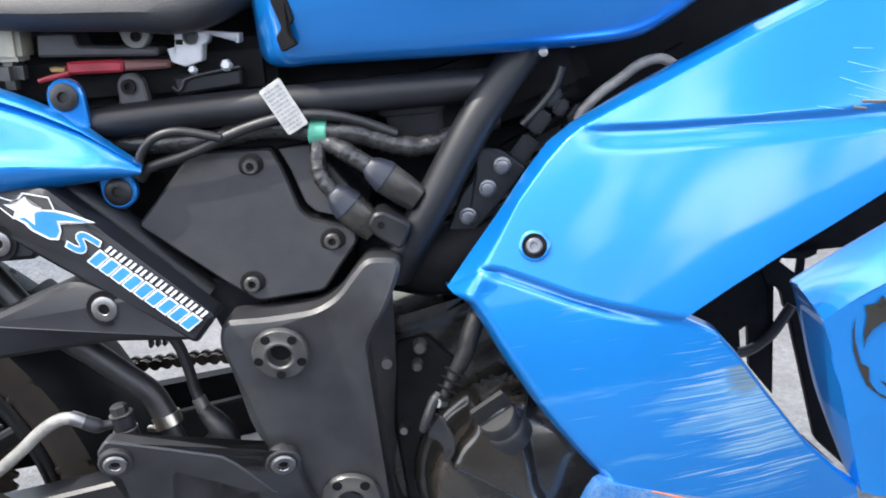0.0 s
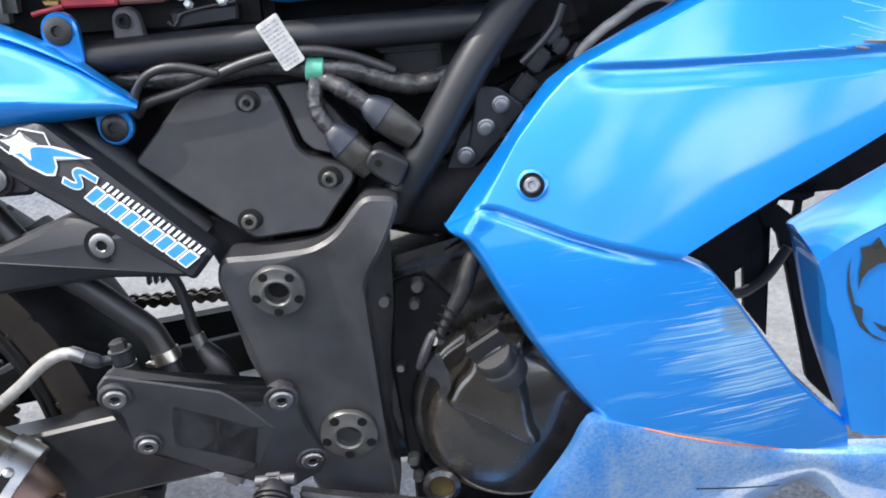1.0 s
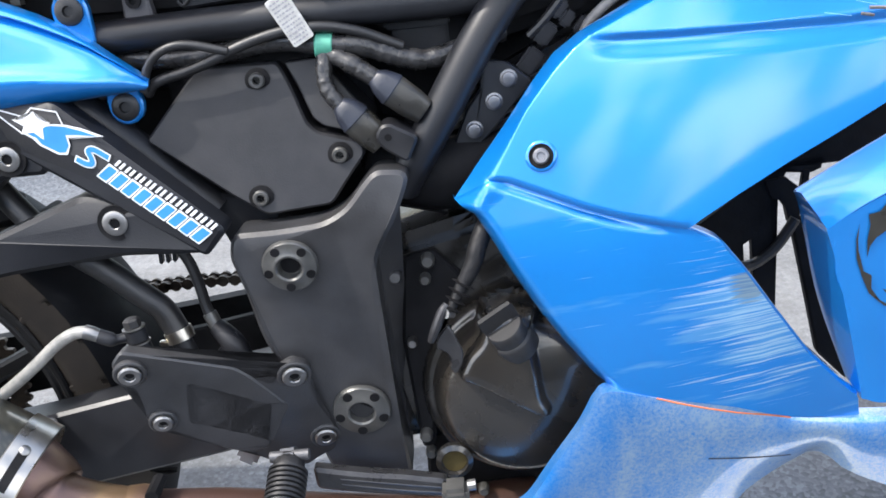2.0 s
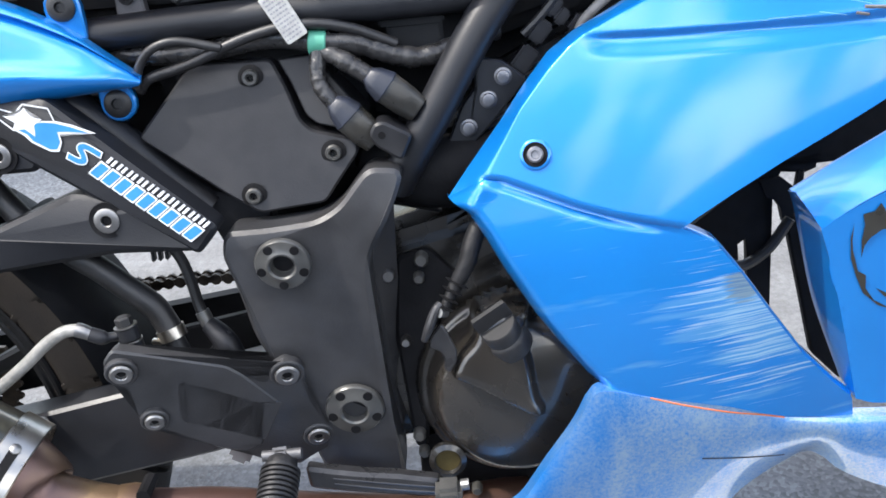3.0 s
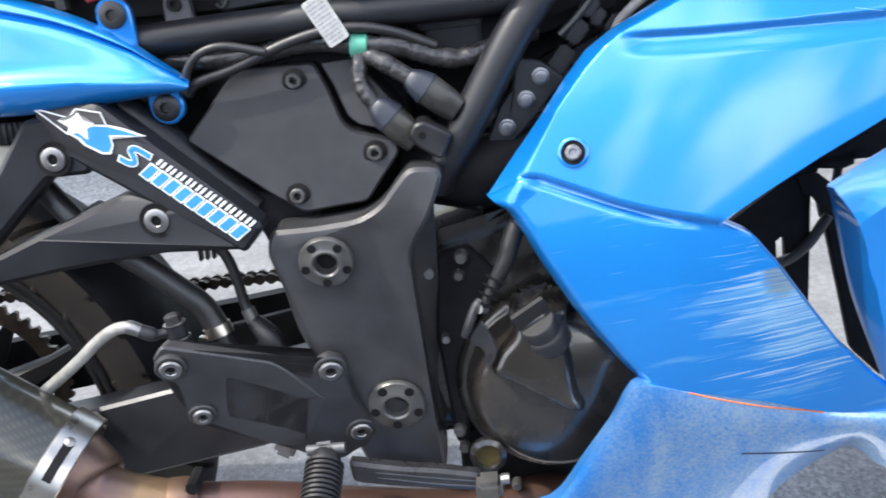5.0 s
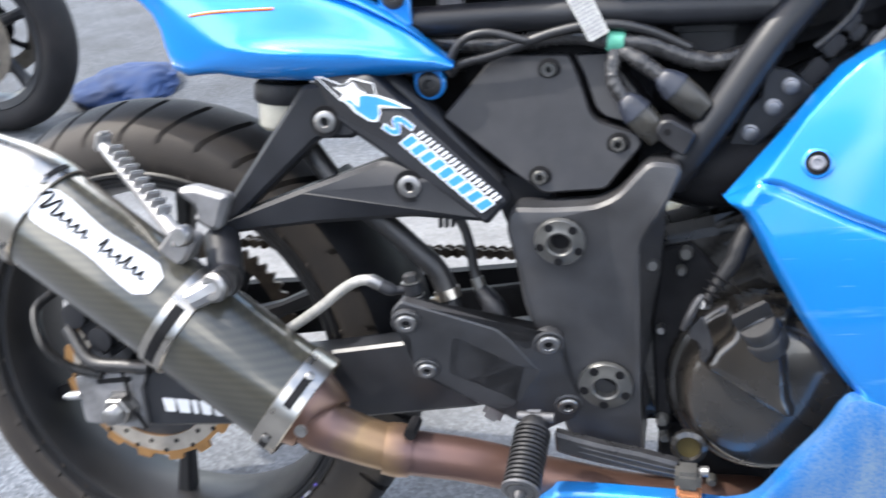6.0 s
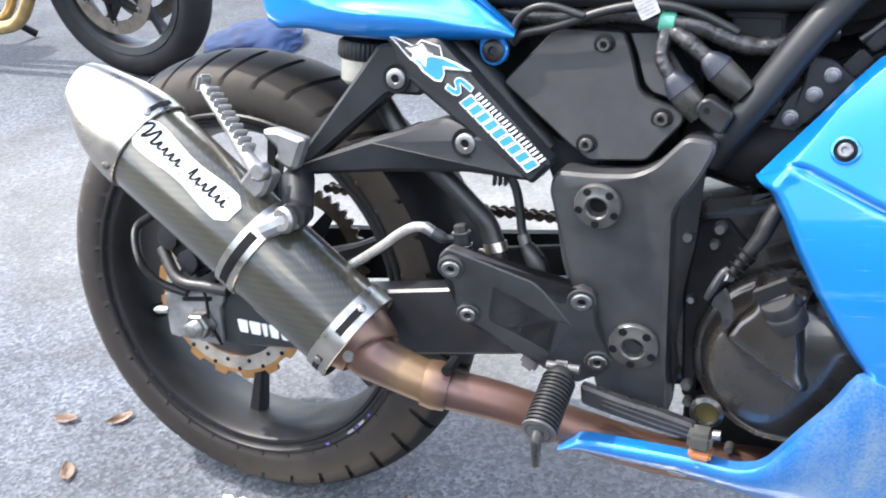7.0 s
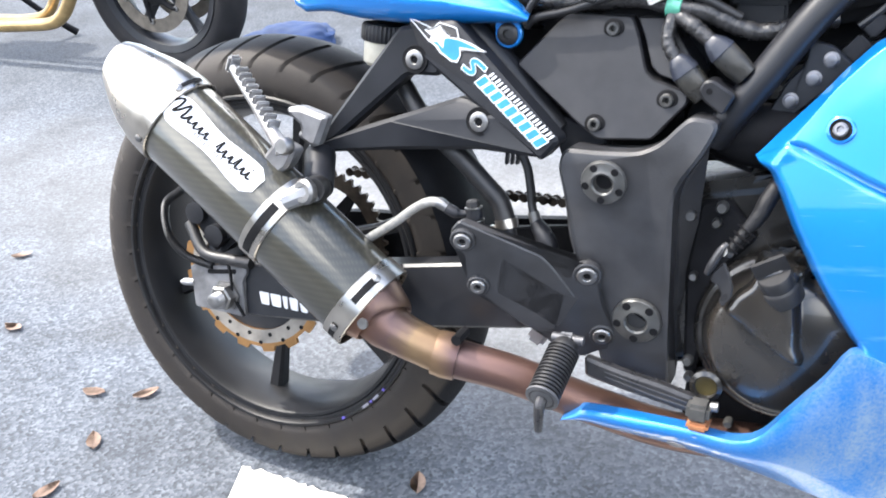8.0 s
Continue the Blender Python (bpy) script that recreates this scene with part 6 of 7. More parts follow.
    m4 = [(x, 0, z + 0.012) for x, y, z in m3]
    mir = lambda r: [(x, -y, z) for x, y, z in r]
    ins = [(x, y + 0.06, z + 0.004) for x, y, z in low]
    tank = part("fuel_tank", loft([ins, low, m1, m2, m3, m4, mir(m3), mir(m2), mir(m1), mir(low)], 50, 4, 0.002), BLUE, bike, "glossy blue fuel tank")
    bm = plate([(0.548, 0.73), (0.561, 0.73), (0.563, 0.712), (0.556, 0.706), (0.562, 0.694), (0.549, 0.69), (0.547, 0.702), (0.553, 0.708)], -0.11, -0.128, 0.002, 0.001)
    part("tank_catch", bm, DEEP_BLACK, tank)
    for x, z in ((0.767, 0.658), (0.744, 0.655)):
        part("stud", lathe([(0.0035, 0), (0.0035, 0.004), (0, 0.005)], (x, -0.1, z), (0, -1, 0), 10), ALU, tank)
    # seat
    s0 = [(0.20, -0.09, 0.775), (0.33, -0.11, 0.745), (0.43, -0.115, 0.727), (0.48, -0.11, 0.718), (0.53, -0.09, 0.733)]
    s1 = [(0.20, -0.1, 0.80), (0.33, -0.128, 0.765), (0.43, -0.13, 0.748), (0.49, -0.12, 0.742), (0.535, -0.095, 0.76)]
    s2 = [(0.20, -0.06, 0.825), (0.33, -0.08, 0.80), (0.43, -0.08, 0.785), (0.49, -0.075, 0.785), (0.535, -0.06, 0.80)]
    s3 = [(x, 0, z + 0.006) for x, y, z in s2]
    part("seat", loft([[(x, y + 0.05, z) for x, y, z in s0], s0, s1, s2, s3, mir(s2), mir(s1), mir(s0)], 40, 4, 0.002), SEAT, bike, "black vinyl seat")


def wiring():
    def wrapped(line, r, seed):
        """A taped bundle: its thickness wanders and the tape stands up in rings."""
        rnd = random.Random(seed)
        L = curve_through(line, 5)
        return tube(L, [r * (1 + rnd.uniform(-0.06, 0.05)) for i in range(len(L))], 14, 4)

    w = part("wiring_loom", wrapped([(0.555, -0.105, 0.626), (0.584, -0.104, 0.620), (0.603, -0.101, 0.611), (0.619, -0.098, 0.603), (0.637, -0.095, 0.598), (0.659, -0.09, 0.600), (0.70, -0.07, 0.606)], 0.0085, 1), TAPE, bike, "wiring loom wrapped in dull black tape")
    part("cable", tube([(0.412, -0.106, 0.612), (0.424, -0.110, 0.6205), (0.458, -0.112, 0.626), (0.506, -0.112, 0.638), (0.548, -0.112, 0.641), (0.585, -0.108, 0.632), (0.62, -0.1, 0.612)], 0.0043, 12, 8), HOSE_RUBBER, w, "shiny black cable")
    part("cable_loop", tube([(0.412, -0.113, 0.615), (0.42, -0.115, 0.632), (0.434, -0.117, 0.643), (0.455, -0.117, 0.645), (0.486, -0.115, 0.634)], 0.0036, 12, 8), HOSE_RUBBER, w)
    part("rear_loom", wrapped([(0.36, -0.08, 0.645), (0.41, -0.085, 0.638), (0.46, -0.09, 0.632), (0.52, -0.098, 0.634), (0.555, -0.104, 0.626)], 0.0085, 2), TAPE, w)
    part("green_tape", lathe([(0.0092, -0.007), (0.0101, -0.006), (0.0098, 0.006), (0.009, 0.007)], (0.560, -0.105, 0.6245), (1, 0, -0.2), 18), GREEN, w, "green tape")
    part("branch", wrapped([(0.559, -0.106, 0.62), (0.556, -0.112, 0.602), (0.557, -0.115, 0.59), (0.566, -0.118, 0.574)], 0.0068, 3), TAPE, w)
    part("branch", wrapped([(0.562, -0.106, 0.618), (0.576, -0.112, 0.609), (0.586, -0.114, 0.601), (0.600, -0.117, 0.589)], 0.0075, 4), TAPE, w)
    # two plugs: a grey boot, then a dark shell with one flat lit face
    def shell(a, d, rows):
        """A four-sided housing along a line: rows of (distance, width, depth)."""
        out = Vector((0, -1, 0.25))
        out = (out - d * out.dot(d)).normalized()
        side = d.cross(out)
        bm = bmesh.new()
        loops = [[bm.verts.new(a + d * s + side * p * w / 2 + out * q * dep / 2) for p, q in ((-1, -1), (-1, 0.55), (-0.6, 1), (0.6, 1), (1, 0.55), (1, -1))] for s, w, dep in rows]
        for p, q in zip(loops, loops[1:]):
            for k in range(6):
                bm.faces.new((p[k], p[(k + 1) % 6], q[(k + 1) % 6], q[k]))
        bm.faces.new(loops[0])
        bm.faces.new(loops[-1])
        bmesh.ops.bevel(bm, geom=list(bm.edges), offset=0.0008, segments=1, affect="EDGES", clamp_overlap=True)
        return bm

    for a, e in (((0.597, -0.121, 0.593), (0.6285, -0.117, 0.5605)), ((0.566, -0.123, 0.577), (0.5905, -0.119, 0.542))):
        a, e = Vector(a), Vector(e)
        d = (e - a).normalized()
        n = (e - a).length
        con = part("connector", shell(a, d, [(0.010, 0.021, 0.016), (0.014, 0.026, 0.020), (n * 0.72, 0.025, 0.020), (n, 0.021, 0.017)]), PLUG, w, "dusty olive-black plug connector", 30)
        part("connector_boot", shell(a, d, [(-0.003, 0.012, 0.012), (0.004, 0.021, 0.017), (0.015, 0.0275, 0.0215)]), BOOT, con, "blue-grey plug boot", 30)
    tag = part("paper_tag", plate([(0.523, 0.664), (0.541, 0.672), (0.556, 0.634), (0.539, 0.627)], -0.116, -0.1175, 0.002, 0.0003), PAPER, w, "white paper tag with small print")
    rnd = random.Random(5)
    bm = bmesh.new()
    du, dv = Vector((0.0155, 0.0066)).normalized(), Vector((0.0145, -0.0365)).normalized()
    for k in range(11):
        s = 0.0015
        while s < 0.0155:
            dash = rnd.uniform(0.0008, 0.0028)
            p = Vector((0.5245, 0.6632)) + dv * (0.0022 + 0.0033 * k) + du * s
            q = p + du * min(dash, 0.0165 - s)
            for a in ([p, q, q + dv * 0.0013, p + dv * 0.0013],):
                bm.faces.new([bm.verts.new((c.x, -0.1178, c.y)) for c in a])
            s += dash + rnd.uniform(0.0005, 0.0011)
    tagged(part("small_print", bm, FADED, tag), kind="stuff")
    rb = part("relay_box", block((0.634, -0.05, 0.611), (0.046, 0.04, 0.026), (0, 4, 0), 0.003), BLACK_PLASTIC, bike, "black relay box with a lid")
    part("lid", block((0.633, -0.052, 0.6255), (0.054, 0.044, 0.007), (0, 5, 0), 0.002), BLACK_PLASTIC, rb)
    # pale hose loop and small plugs behind the fairing's edge
    part("pale_hose", tube(with_y([(0.764, 0.596), (0.770, 0.604), (0.785, 0.615), (0.801, 0.623), (0.819, 0.632), (0.836, 0.633), (0.850, 0.622)], -0.09), 0.0042, 12, 6), BRAID, w, "pale grey braided hose")
    for x, z, s in ((0.747, 0.618, 0.012), (0.753, 0.608, 0.01), (0.765, 0.600, 0.012), (0.734, 0.600, 0.014), (0.719, 0.580, 0.016)):
        part("small_plug", box_axes((x, -0.08, z), (0.7, 0, 0.7), (0, -1, 0), (s * 1.4, s, s), 0.002), BLACK_PLASTIC, w)
    part("small_lead", tube(with_y([(0.72, 0.60), (0.735, 0.611), (0.75, 0.625), (0.758, 0.64)], -0.085), 0.0035, 8, 6), HOSE_RUBBER, w)
    # gear under the seat
    y = -0.08
    el = part("fuse_box", plate([(0.345, 0.719), (0.349, 0.7375), (0.379, 0.733), (0.380, 0.722), (0.443, 0.7105), (0.4415, 0.7035), (0.379, 0.7135)], y + 0.03, y, 0.003, 0.002), FUSE_GREY, bike, "grey fuse box with red battery cover")
    part("red_cover", plate([(0.368, 0.7115), (0.410, 0.706), (0.4135, 0.7035), (0.4115, 0.696), (0.3665, 0.7015)], y + 0.02, y - 0.004, 0.003, 0.002), RED, el, "red plastic terminal cover")
    part("red_lead", tube(with_y([(0.342, 0.7005), (0.352, 0.7015), (0.368, 0.7025)], y - 0.002), 0.0022, 8, 6), RED, el)
    part("terminal", plate([(0.352, 0.710), (0.366, 0.708), (0.3645, 0.703), (0.353, 0.7055)], y + 0.01, y - 0.001, 0.001, 0.001), BRASS_DULL, el)
    part("lead_sheath", plate([(0.412, 0.705), (0.450, 0.6985), (0.4485, 0.6925), (0.4115, 0.6965)], y + 0.015, y - 0.001, 0.002, 0.002), FADED_RED, el, "faded red lead sheath")
    part("pale_bracket", plate([(0.4512, 0.7078), (0.4577, 0.7075), (0.4600, 0.7195), (0.469, 0.719), (0.4788, 0.7172), (0.5108, 0.7098), (0.509, 0.7021), (0.5063, 0.7026), (0.5072, 0.7083), (0.4869, 0.7127), (0.4836, 0.7066),
                                (0.4796, 0.7055), (0.4766, 0.6934), (0.4621, 0.6914), (0.4522, 0.6968)], y + 0.01, y - 0.004, 0.0015, 0.001), BRACKET_WHITE, el, "bare aluminium bracket")
    part("bracket_ring", lathe([(0.0062, 0), (0.0062, 0.003), (0.0046, 0.0035), (0.0046, 0.0004), (0, 0.0004)], (0.4723, y - 0.004, 0.7135), (0, -1, 0), 20), FUSE_GREY, el)
    part("bracket_notch", plate([(0.4588, 0.7095), (0.4645, 0.7085), (0.4655, 0.7125), (0.4600, 0.7135)], y, y - 0.0046, 0.001, 0.0004), DEEP_BLACK, el)
    part("under_seat_shell", plate([(0.18, 0.70), (0.30, 0.66), (0.53, 0.66), (0.53, 0.79), (0.33, 0.79), (0.18, 0.82)], 0.01, -0.01, 0.01, 0.003), DEEP_BLACK, el)
    part("cream_box", block((0.322, -0.075, 0.738), (0.033, 0.03, 0.036), (0, 8, 0), 0.004), CREAM, el, "cream plastic box")
    part("plug", block((0.321, -0.08, 0.711), (0.024, 0.025, 0.027), (0, 8, 0), 0.008), GREY_CAP, el)
    part("lug", plate([(0.414, 0.735), (0.4405, 0.731), (0.4385, 0.718), (0.4325, 0.712), (0.423, 0.7115), (0.4165, 0.718)], -0.07, -0.08, 0.005, 0.001), LUG_PALE, el)
    part("lug_hole", lathe([(0.0042, 0), (0.0042, 0.0012), (0.002, 0.0012), (0.002, 0.0006), (0, 0.0006)], (0.4277, -0.0801, 0.7213), (0, -1, 0), 14), DEEP_BLACK, el)
    part("seat_lug", plate([(0.402, 0.668), (0.427, 0.664), (0.4255, 0.688), (0.4195, 0.694), (0.411, 0.6945), (0.405, 0.689)], -0.075, -0.086, 0.006, 0.002), FUSE_GREY, el)
    part("lug_bush", lathe([(0.006, 0), (0.006, 0.003), (0.003, 0.003), (0.0028, 0.0), (0, 0)], (0.4145, -0.0865, 0.684), (0, -1, 0), 16), DEEP_BLACK, el)
    part("black_bracket", plate([(0.449, 0.685), (0.505, 0.682), (0.503, 0.669), (0.449, 0.670)], -0.06, -0.08, 0.003, 0.002), BLACK_PLASTIC, el)
    for x, z, r in ((0.467, 0.6872, 0.0036), (0.4945, 0.6862, 0.005)):
        part("screw", lathe([(r, 0), (r, 0.004), (r * 0.7, 0.006), (0, 0.006)], (x, -0.079, z), (0, -1, 0.3), 6), BRACKET_WHITE, el)
    part("hook_wire", tube(with_y([(0.505, 0.684), (0.48, 0.6835), (0.460, 0.6815), (0.4555, 0.676), (0.451, 0.6735), (0.4475, 0.6775)], -0.082), 0.0013, 8, 5), HOSE_RUBBER, el)
    bm = block((0.42, 0.0, 0.69), (0.22, 0.13, 0.05), (0, 6, 0), 0.01)
    part("battery_tray", bm, DEEP_BLACK, el)


def scuffed_blue():
    """Blue paint with fanned pale scratches and a small bare patch round the vent's lower corner."""
    m = paint("scuffed blue paint")
    nt = m.node_tree
    p = nt.nodes["Principled BSDF"]
    base = p.inputs["Base Color"].links[0].from_socket
    tc = nt.nodes.new("ShaderNodeTexCoord")
    mp = nt.nodes.new("ShaderNodeMapping")
    mp.inputs["Rotation"].default_value = (0, radians(-22), 0)
    mp.inputs["Scale"].default_value = (14, 9, 900)
    bend = nt.nodes.new("ShaderNodeTexNoise")
    bend.inputs["Scale"].default_value = 9
    nt.links.new(tc.outputs["Object"], bend.inputs["Vector"])
    push = nt.nodes.new("ShaderNodeVectorMath")
    push.operation = "MULTIPLY_ADD"
    nt.links.new(bend.outputs["Color"], push.inputs[0])
    push.inputs[1].default_value = (0.0, 0.0, 0.012)
    nt.links.new(tc.outputs["Object"], push.inputs[2])
    nt.links.new(push.outputs["Vector"], mp.inputs["Vector"])
    nz = nt.nodes.new("ShaderNodeTexNoise")
    nz.inputs["Scale"].default_value, nz.inputs["Detail"].default_value = 1.0, 5
    nt.links.new(mp.outputs["Vector"], nz.inputs["Vector"])
    dist = nt.nodes.new("ShaderNodeVectorMath")
    dist.operation = "DISTANCE"
    m2 = nt.nodes.new("ShaderNodeMapping")
    m2.inputs["Scale"].default_value = (1.0, 0, 1.0)
    nt.links.new(tc.outputs["Object"], m2.inputs["Vector"])
    nt.links.new(m2.outputs["Vector"], dist.inputs[0])
    dist.inputs[1].default_value = (0.866, 0, 0.365)
    fall = nt.nodes.new("ShaderNodeMapRange")
    fall.inputs["From Min"].default_value, fall.inputs["From Max"].default_value = 0.02, 0.1
    fall.inputs["To Min"].default_value, fall.inputs["To Max"].default_value = 0.1, -0.14
    nt.links.new(dist.outputs["Value"], fall.inputs["Value"])
    add = nt.nodes.new("ShaderNodeMath")
    nt.links.new(nz.outputs["Fac"], add.inputs[0])
    nt.links.new(fall.outputs["Result"], add.inputs[1])
    cut = nt.nodes.new("ShaderNodeMapRange")
    cut.inputs["From Min"].default_value, cut.inputs["From Max"].default_value = 0.56, 0.64
    cut.inputs["To Max"].default_value = 0.6
    nt.links.new(add.outputs["Value"], cut.inputs["Value"])
    mix = nt.nodes.new("ShaderNodeMix")
    mix.data_type = "RGBA"
    nt.links.new(cut.outputs["Result"], mix.inputs["Factor"])
    nt.links.new(base, mix.inputs["A"])
    mix.inputs["B"].default_value = (0.46, 0.62, 0.70, 1)
    # soft rubbed patches below the scratches
    mp2 = nt.nodes.new("ShaderNodeMapping")
    mp2.inputs["Rotation"].default_value = (0, radians(-20), 0)
    mp2.inputs["Scale"].default_value = (12, 9, 85)
    nt.links.new(tc.outputs["Object"], mp2.inputs["Vector"])
    nb = nt.nodes.new("ShaderNodeTexNoise")
    nb.inputs["Scale"].default_value, nb.inputs["Detail"].default_value = 1.0, 3
    nt.links.new(mp2.outputs["Vector"], nb.inputs["Vector"])
    add2 = nt.nodes.new("ShaderNodeMath")
    nt.links.new(nb.outputs["Fac"], add2.inputs[0])
    nt.links.new(fall.outputs["Result"], add2.inputs[1])
    cut2 = nt.nodes.new("ShaderNodeMapRange")
    cut2.inputs["From Min"].default_value, cut2.inputs["From Max"].default_value = 0.48, 0.62
    cut2.inputs["To Max"].default_value = 0.32
    nt.links.new(add2.outputs["Value"], cut2.inputs["Value"])
    soft = nt.nodes.new("ShaderNodeMix")
    soft.data_type = "RGBA"
    nt.links.new(cut2.outputs["Result"], soft.inputs["Factor"])
    nt.links.new(mix.outputs["Result"], soft.inputs["A"])
    soft.inputs["B"].default_value = (0.2, 0.45, 0.62, 1)
    # bare spot by the vent
    d2 = nt.nodes.new("ShaderNodeVectorMath")
    d2.operation = "DISTANCE"
    nt.links.new(m2.outputs["Vector"], d2.inputs[0])
    d2.inputs[1].default_value = (0.855, 0, 0.392)
    f2 = nt.nodes.new("ShaderNodeMapRange")
    f2.inputs["From Min"].default_value, f2.inputs["From Max"].default_value = 0.004, 0.026
    f2.inputs["To Min"].default_value, f2.inputs["To Max"].default_value = 0.25, -0.3
    nt.links.new(d2.outputs["Value"], f2.inputs["Value"])
    add3 = nt.nodes.new("ShaderNodeMath")
    nt.links.new(nz.outputs["Fac"], add3.inputs[0])
    nt.links.new(f2.outputs["Result"], add3.inputs[1])
    cut3 = nt.nodes.new("ShaderNodeMapRange")
    cut3.inputs["From Min"].default_value, cut3.inputs["From Max"].default_value = 0.54, 0.6
    cut3.inputs["To Max"].default_value = 0.6
    nt.links.new(add3.outputs["Value"], cut3.inputs["Value"])
    bare = nt.nodes.new("ShaderNodeMix")
    bare.data_type = "RGBA"
    nt.links.new(cut3.outputs["Result"], bare.inputs["Factor"])
    nt.links.new(soft.outputs["Result"], bare.inputs["A"])
    bare.inputs["B"].default_value = (0.12, 0.15, 0.16, 1)
    nt.links.new(bare.outputs["Result"], p.inputs["Base Color"])
    return m


def scraped_blue():
    """Dusty blue paint with white scrapes along the lowest part and a painted-in asphalt reflection."""
    m = paint("worn blue paint", 0.15, 1.55)
    nt = m.node_tree
    p = nt.nodes["Principled BSDF"]
    base = p.inputs["Base Color"].links[0].from_socket
    tc = nt.nodes.new("ShaderNodeTexCoord")
    mp = nt.nodes.new("ShaderNodeMapping")
    mp.inputs["Rotation"].default_value = (0, radians(14), 0)
    mp.inputs["Scale"].default_value = (45, 20, 260)
    nt.links.new(tc.outputs["Object"], mp.inputs["Vector"])
    nz = nt.nodes.new("ShaderNodeTexNoise")
    nz.inputs["Scale"].default_value, nz.inputs["Detail"].default_value = 1.0, 5
    nt.links.new(mp.outputs["Vector"], nz.inputs["Vector"])
    flat = nt.nodes.new("ShaderNodeMapping")
    flat.inputs["Rotation"].default_value = (0, radians(14), 0)
    flat.inputs["Scale"].default_value = (0.35, 0, 2.2)
    nt.links.new(tc.outputs["Object"], flat.inputs["Vector"])
    dist = nt.nodes.new("ShaderNodeVectorMath")
    dist.operation = "DISTANCE"
    nt.links.new(flat.outputs["Vector"], dist.inputs[0])
    q = Vector((0.565 * 0.35, 0, 0.204 * 2.2))
    q.rotate(Matrix.Rotation(radians(14), 3, "Y"))
    dist.inputs[1].default_value = q
    fall = nt.nodes.new("ShaderNodeMapRange")
    fall.inputs["From Min"].default_value, fall.inputs["From Max"].default_value = 0.006, 0.045
    fall.inputs["To Min"].default_value, fall.inputs["To Max"].default_value = 0.1, -0.22
    nt.links.new(dist.outputs["Value"], fall.inputs["Value"])
    add = nt.nodes.new("ShaderNodeMath")
    nt.links.new(nz.outputs["Fac"], add.inputs[0])
    nt.links.new(fall.outputs["Result"], add.inputs[1])
    cut = nt.nodes.new("ShaderNodeMapRange")
    cut.inputs["From Min"].default_value, cut.inputs["From Max"].default_value = 0.55, 0.6
    cut.inputs["To Max"].default_value = 0.85
    nt.links.new(add.outputs["Value"], cut.inputs["Value"])
    mix = nt.nodes.new("ShaderNodeMix")
    mix.data_type = "RGBA"
    nt.links.new(cut.outputs["Result"], mix.inputs["Factor"])
    nt.links.new(base, mix.inputs["A"])
    mix.inputs["B"].default_value = (0.55, 0.58, 0.6, 1)
    # pale speckle and streaks: the asphalt's reflection painted in, with some road grime
    speckle = nt.nodes.new("ShaderNodeTexNoise")
    speckle.inputs["Scale"].default_value, speckle.inputs["Detail"].default_value, speckle.inputs["Roughness"].default_value = 330, 4, 0.8
    nt.links.new(tc.outputs["Object"], speckle.inputs["Vector"])
    tall = nt.nodes.new("ShaderNodeMapping")
    tall.inputs["Scale"].default_value = (22, 22, 9)
    nt.links.new(tc.outputs["Object"], tall.inputs["Vector"])
    streak = nt.nodes.new("ShaderNodeTexNoise")
    streak.inputs["Scale"].default_value, streak.inputs["Detail"].default_value = 1.0, 4
    nt.links.new(tall.outputs["Vector"], streak.inputs["Vector"])
    both = nt.nodes.new("ShaderNodeMath")
    both.operation = "MULTIPLY"
    nt.links.new(speckle.outputs["Fac"], both.inputs[0])
    nt.links.new(streak.outputs["Fac"], both.inputs[1])
    speckle_amount = nt.nodes.new("ShaderNodeMapRange")
    speckle_amount.inputs["From Min"].default_value, speckle_amount.inputs["From Max"].default_value = 0.145, 0.34
    speckle_amount.inputs["To Max"].default_value = 0.75
    nt.links.new(both.outputs["Value"], speckle_amount.inputs["Value"])
    place = nt.nodes.new("ShaderNodeSeparateXYZ")
    nt.links.new(tc.outputs["Object"], place.inputs["Vector"])
    wave = nt.nodes.new("ShaderNodeMath")
    wave.operation = "MULTIPLY_ADD"
    nt.links.new(streak.outputs["Fac"], wave.inputs[0])
    wave.inputs[1].default_value = 0.1
    nt.links.new(place.outputs["X"], wave.inputs[2])
    front = nt.nodes.new("ShaderNodeMapRange")
    front.inputs["From Min"].default_value, front.inputs["From Max"].default_value = 0.67, 0.80
    front.inputs["To Min"].default_value = 0.12
    nt.links.new(wave.outputs["Value"], front.inputs["Value"])
    amount = nt.nodes.new("ShaderNodeMath")
    amount.operation = "MULTIPLY"
    nt.links.new(speckle_amount.outputs["Result"], amount.inputs[0])
    nt.links.new(front.outputs["Result"], amount.inputs[1])
    film = nt.nodes.new("ShaderNodeMix")
    film.data_type = "RGBA"
    nt.links.new(amount.outputs["Value"], film.inputs["Factor"])
    nt.links.new(mix.outputs["Result"], film.inputs["A"])
    film.inputs["B"].default_value = (0.33, 0.43, 0.50, 1)
    nt.links.new(film.outputs["Result"], p.inputs["Base Color"])
    rough = nt.nodes.new("ShaderNodeBump")
    rough.inputs["Strength"].default_value, rough.inputs["Distance"].default_value = 0.35, 0.0012
    nt.links.new(speckle.outputs["Fac"], rough.inputs["Height"])
    nt.links.new(rough.outputs["Normal"], p.inputs["Normal"])
    return m


BLUE_SCUFFED = scuffed_blue()
BLUE_WORN = scraped_blue()
SCRATCH = shader("scratched lacquer", (0.16, 0.42, 0.64), 0.5, 0.0, 0.3, 120, 0.2)
SCUFF = shader("bared grey plastic", (0.13, 0.125, 0.12), 0.6, 0.0, 0.4, 150, 0.3)
PAPER = shader("printed paper", (0.36, 0.36, 0.345), 0.6, 0.0, 0.2, 200, 0.1)
CAP_BLACK = shader("filler cap plastic", (0.018, 0.018, 0.019), 0.5, 0.0, 0.2, 60, 0.1, spec=0.4)
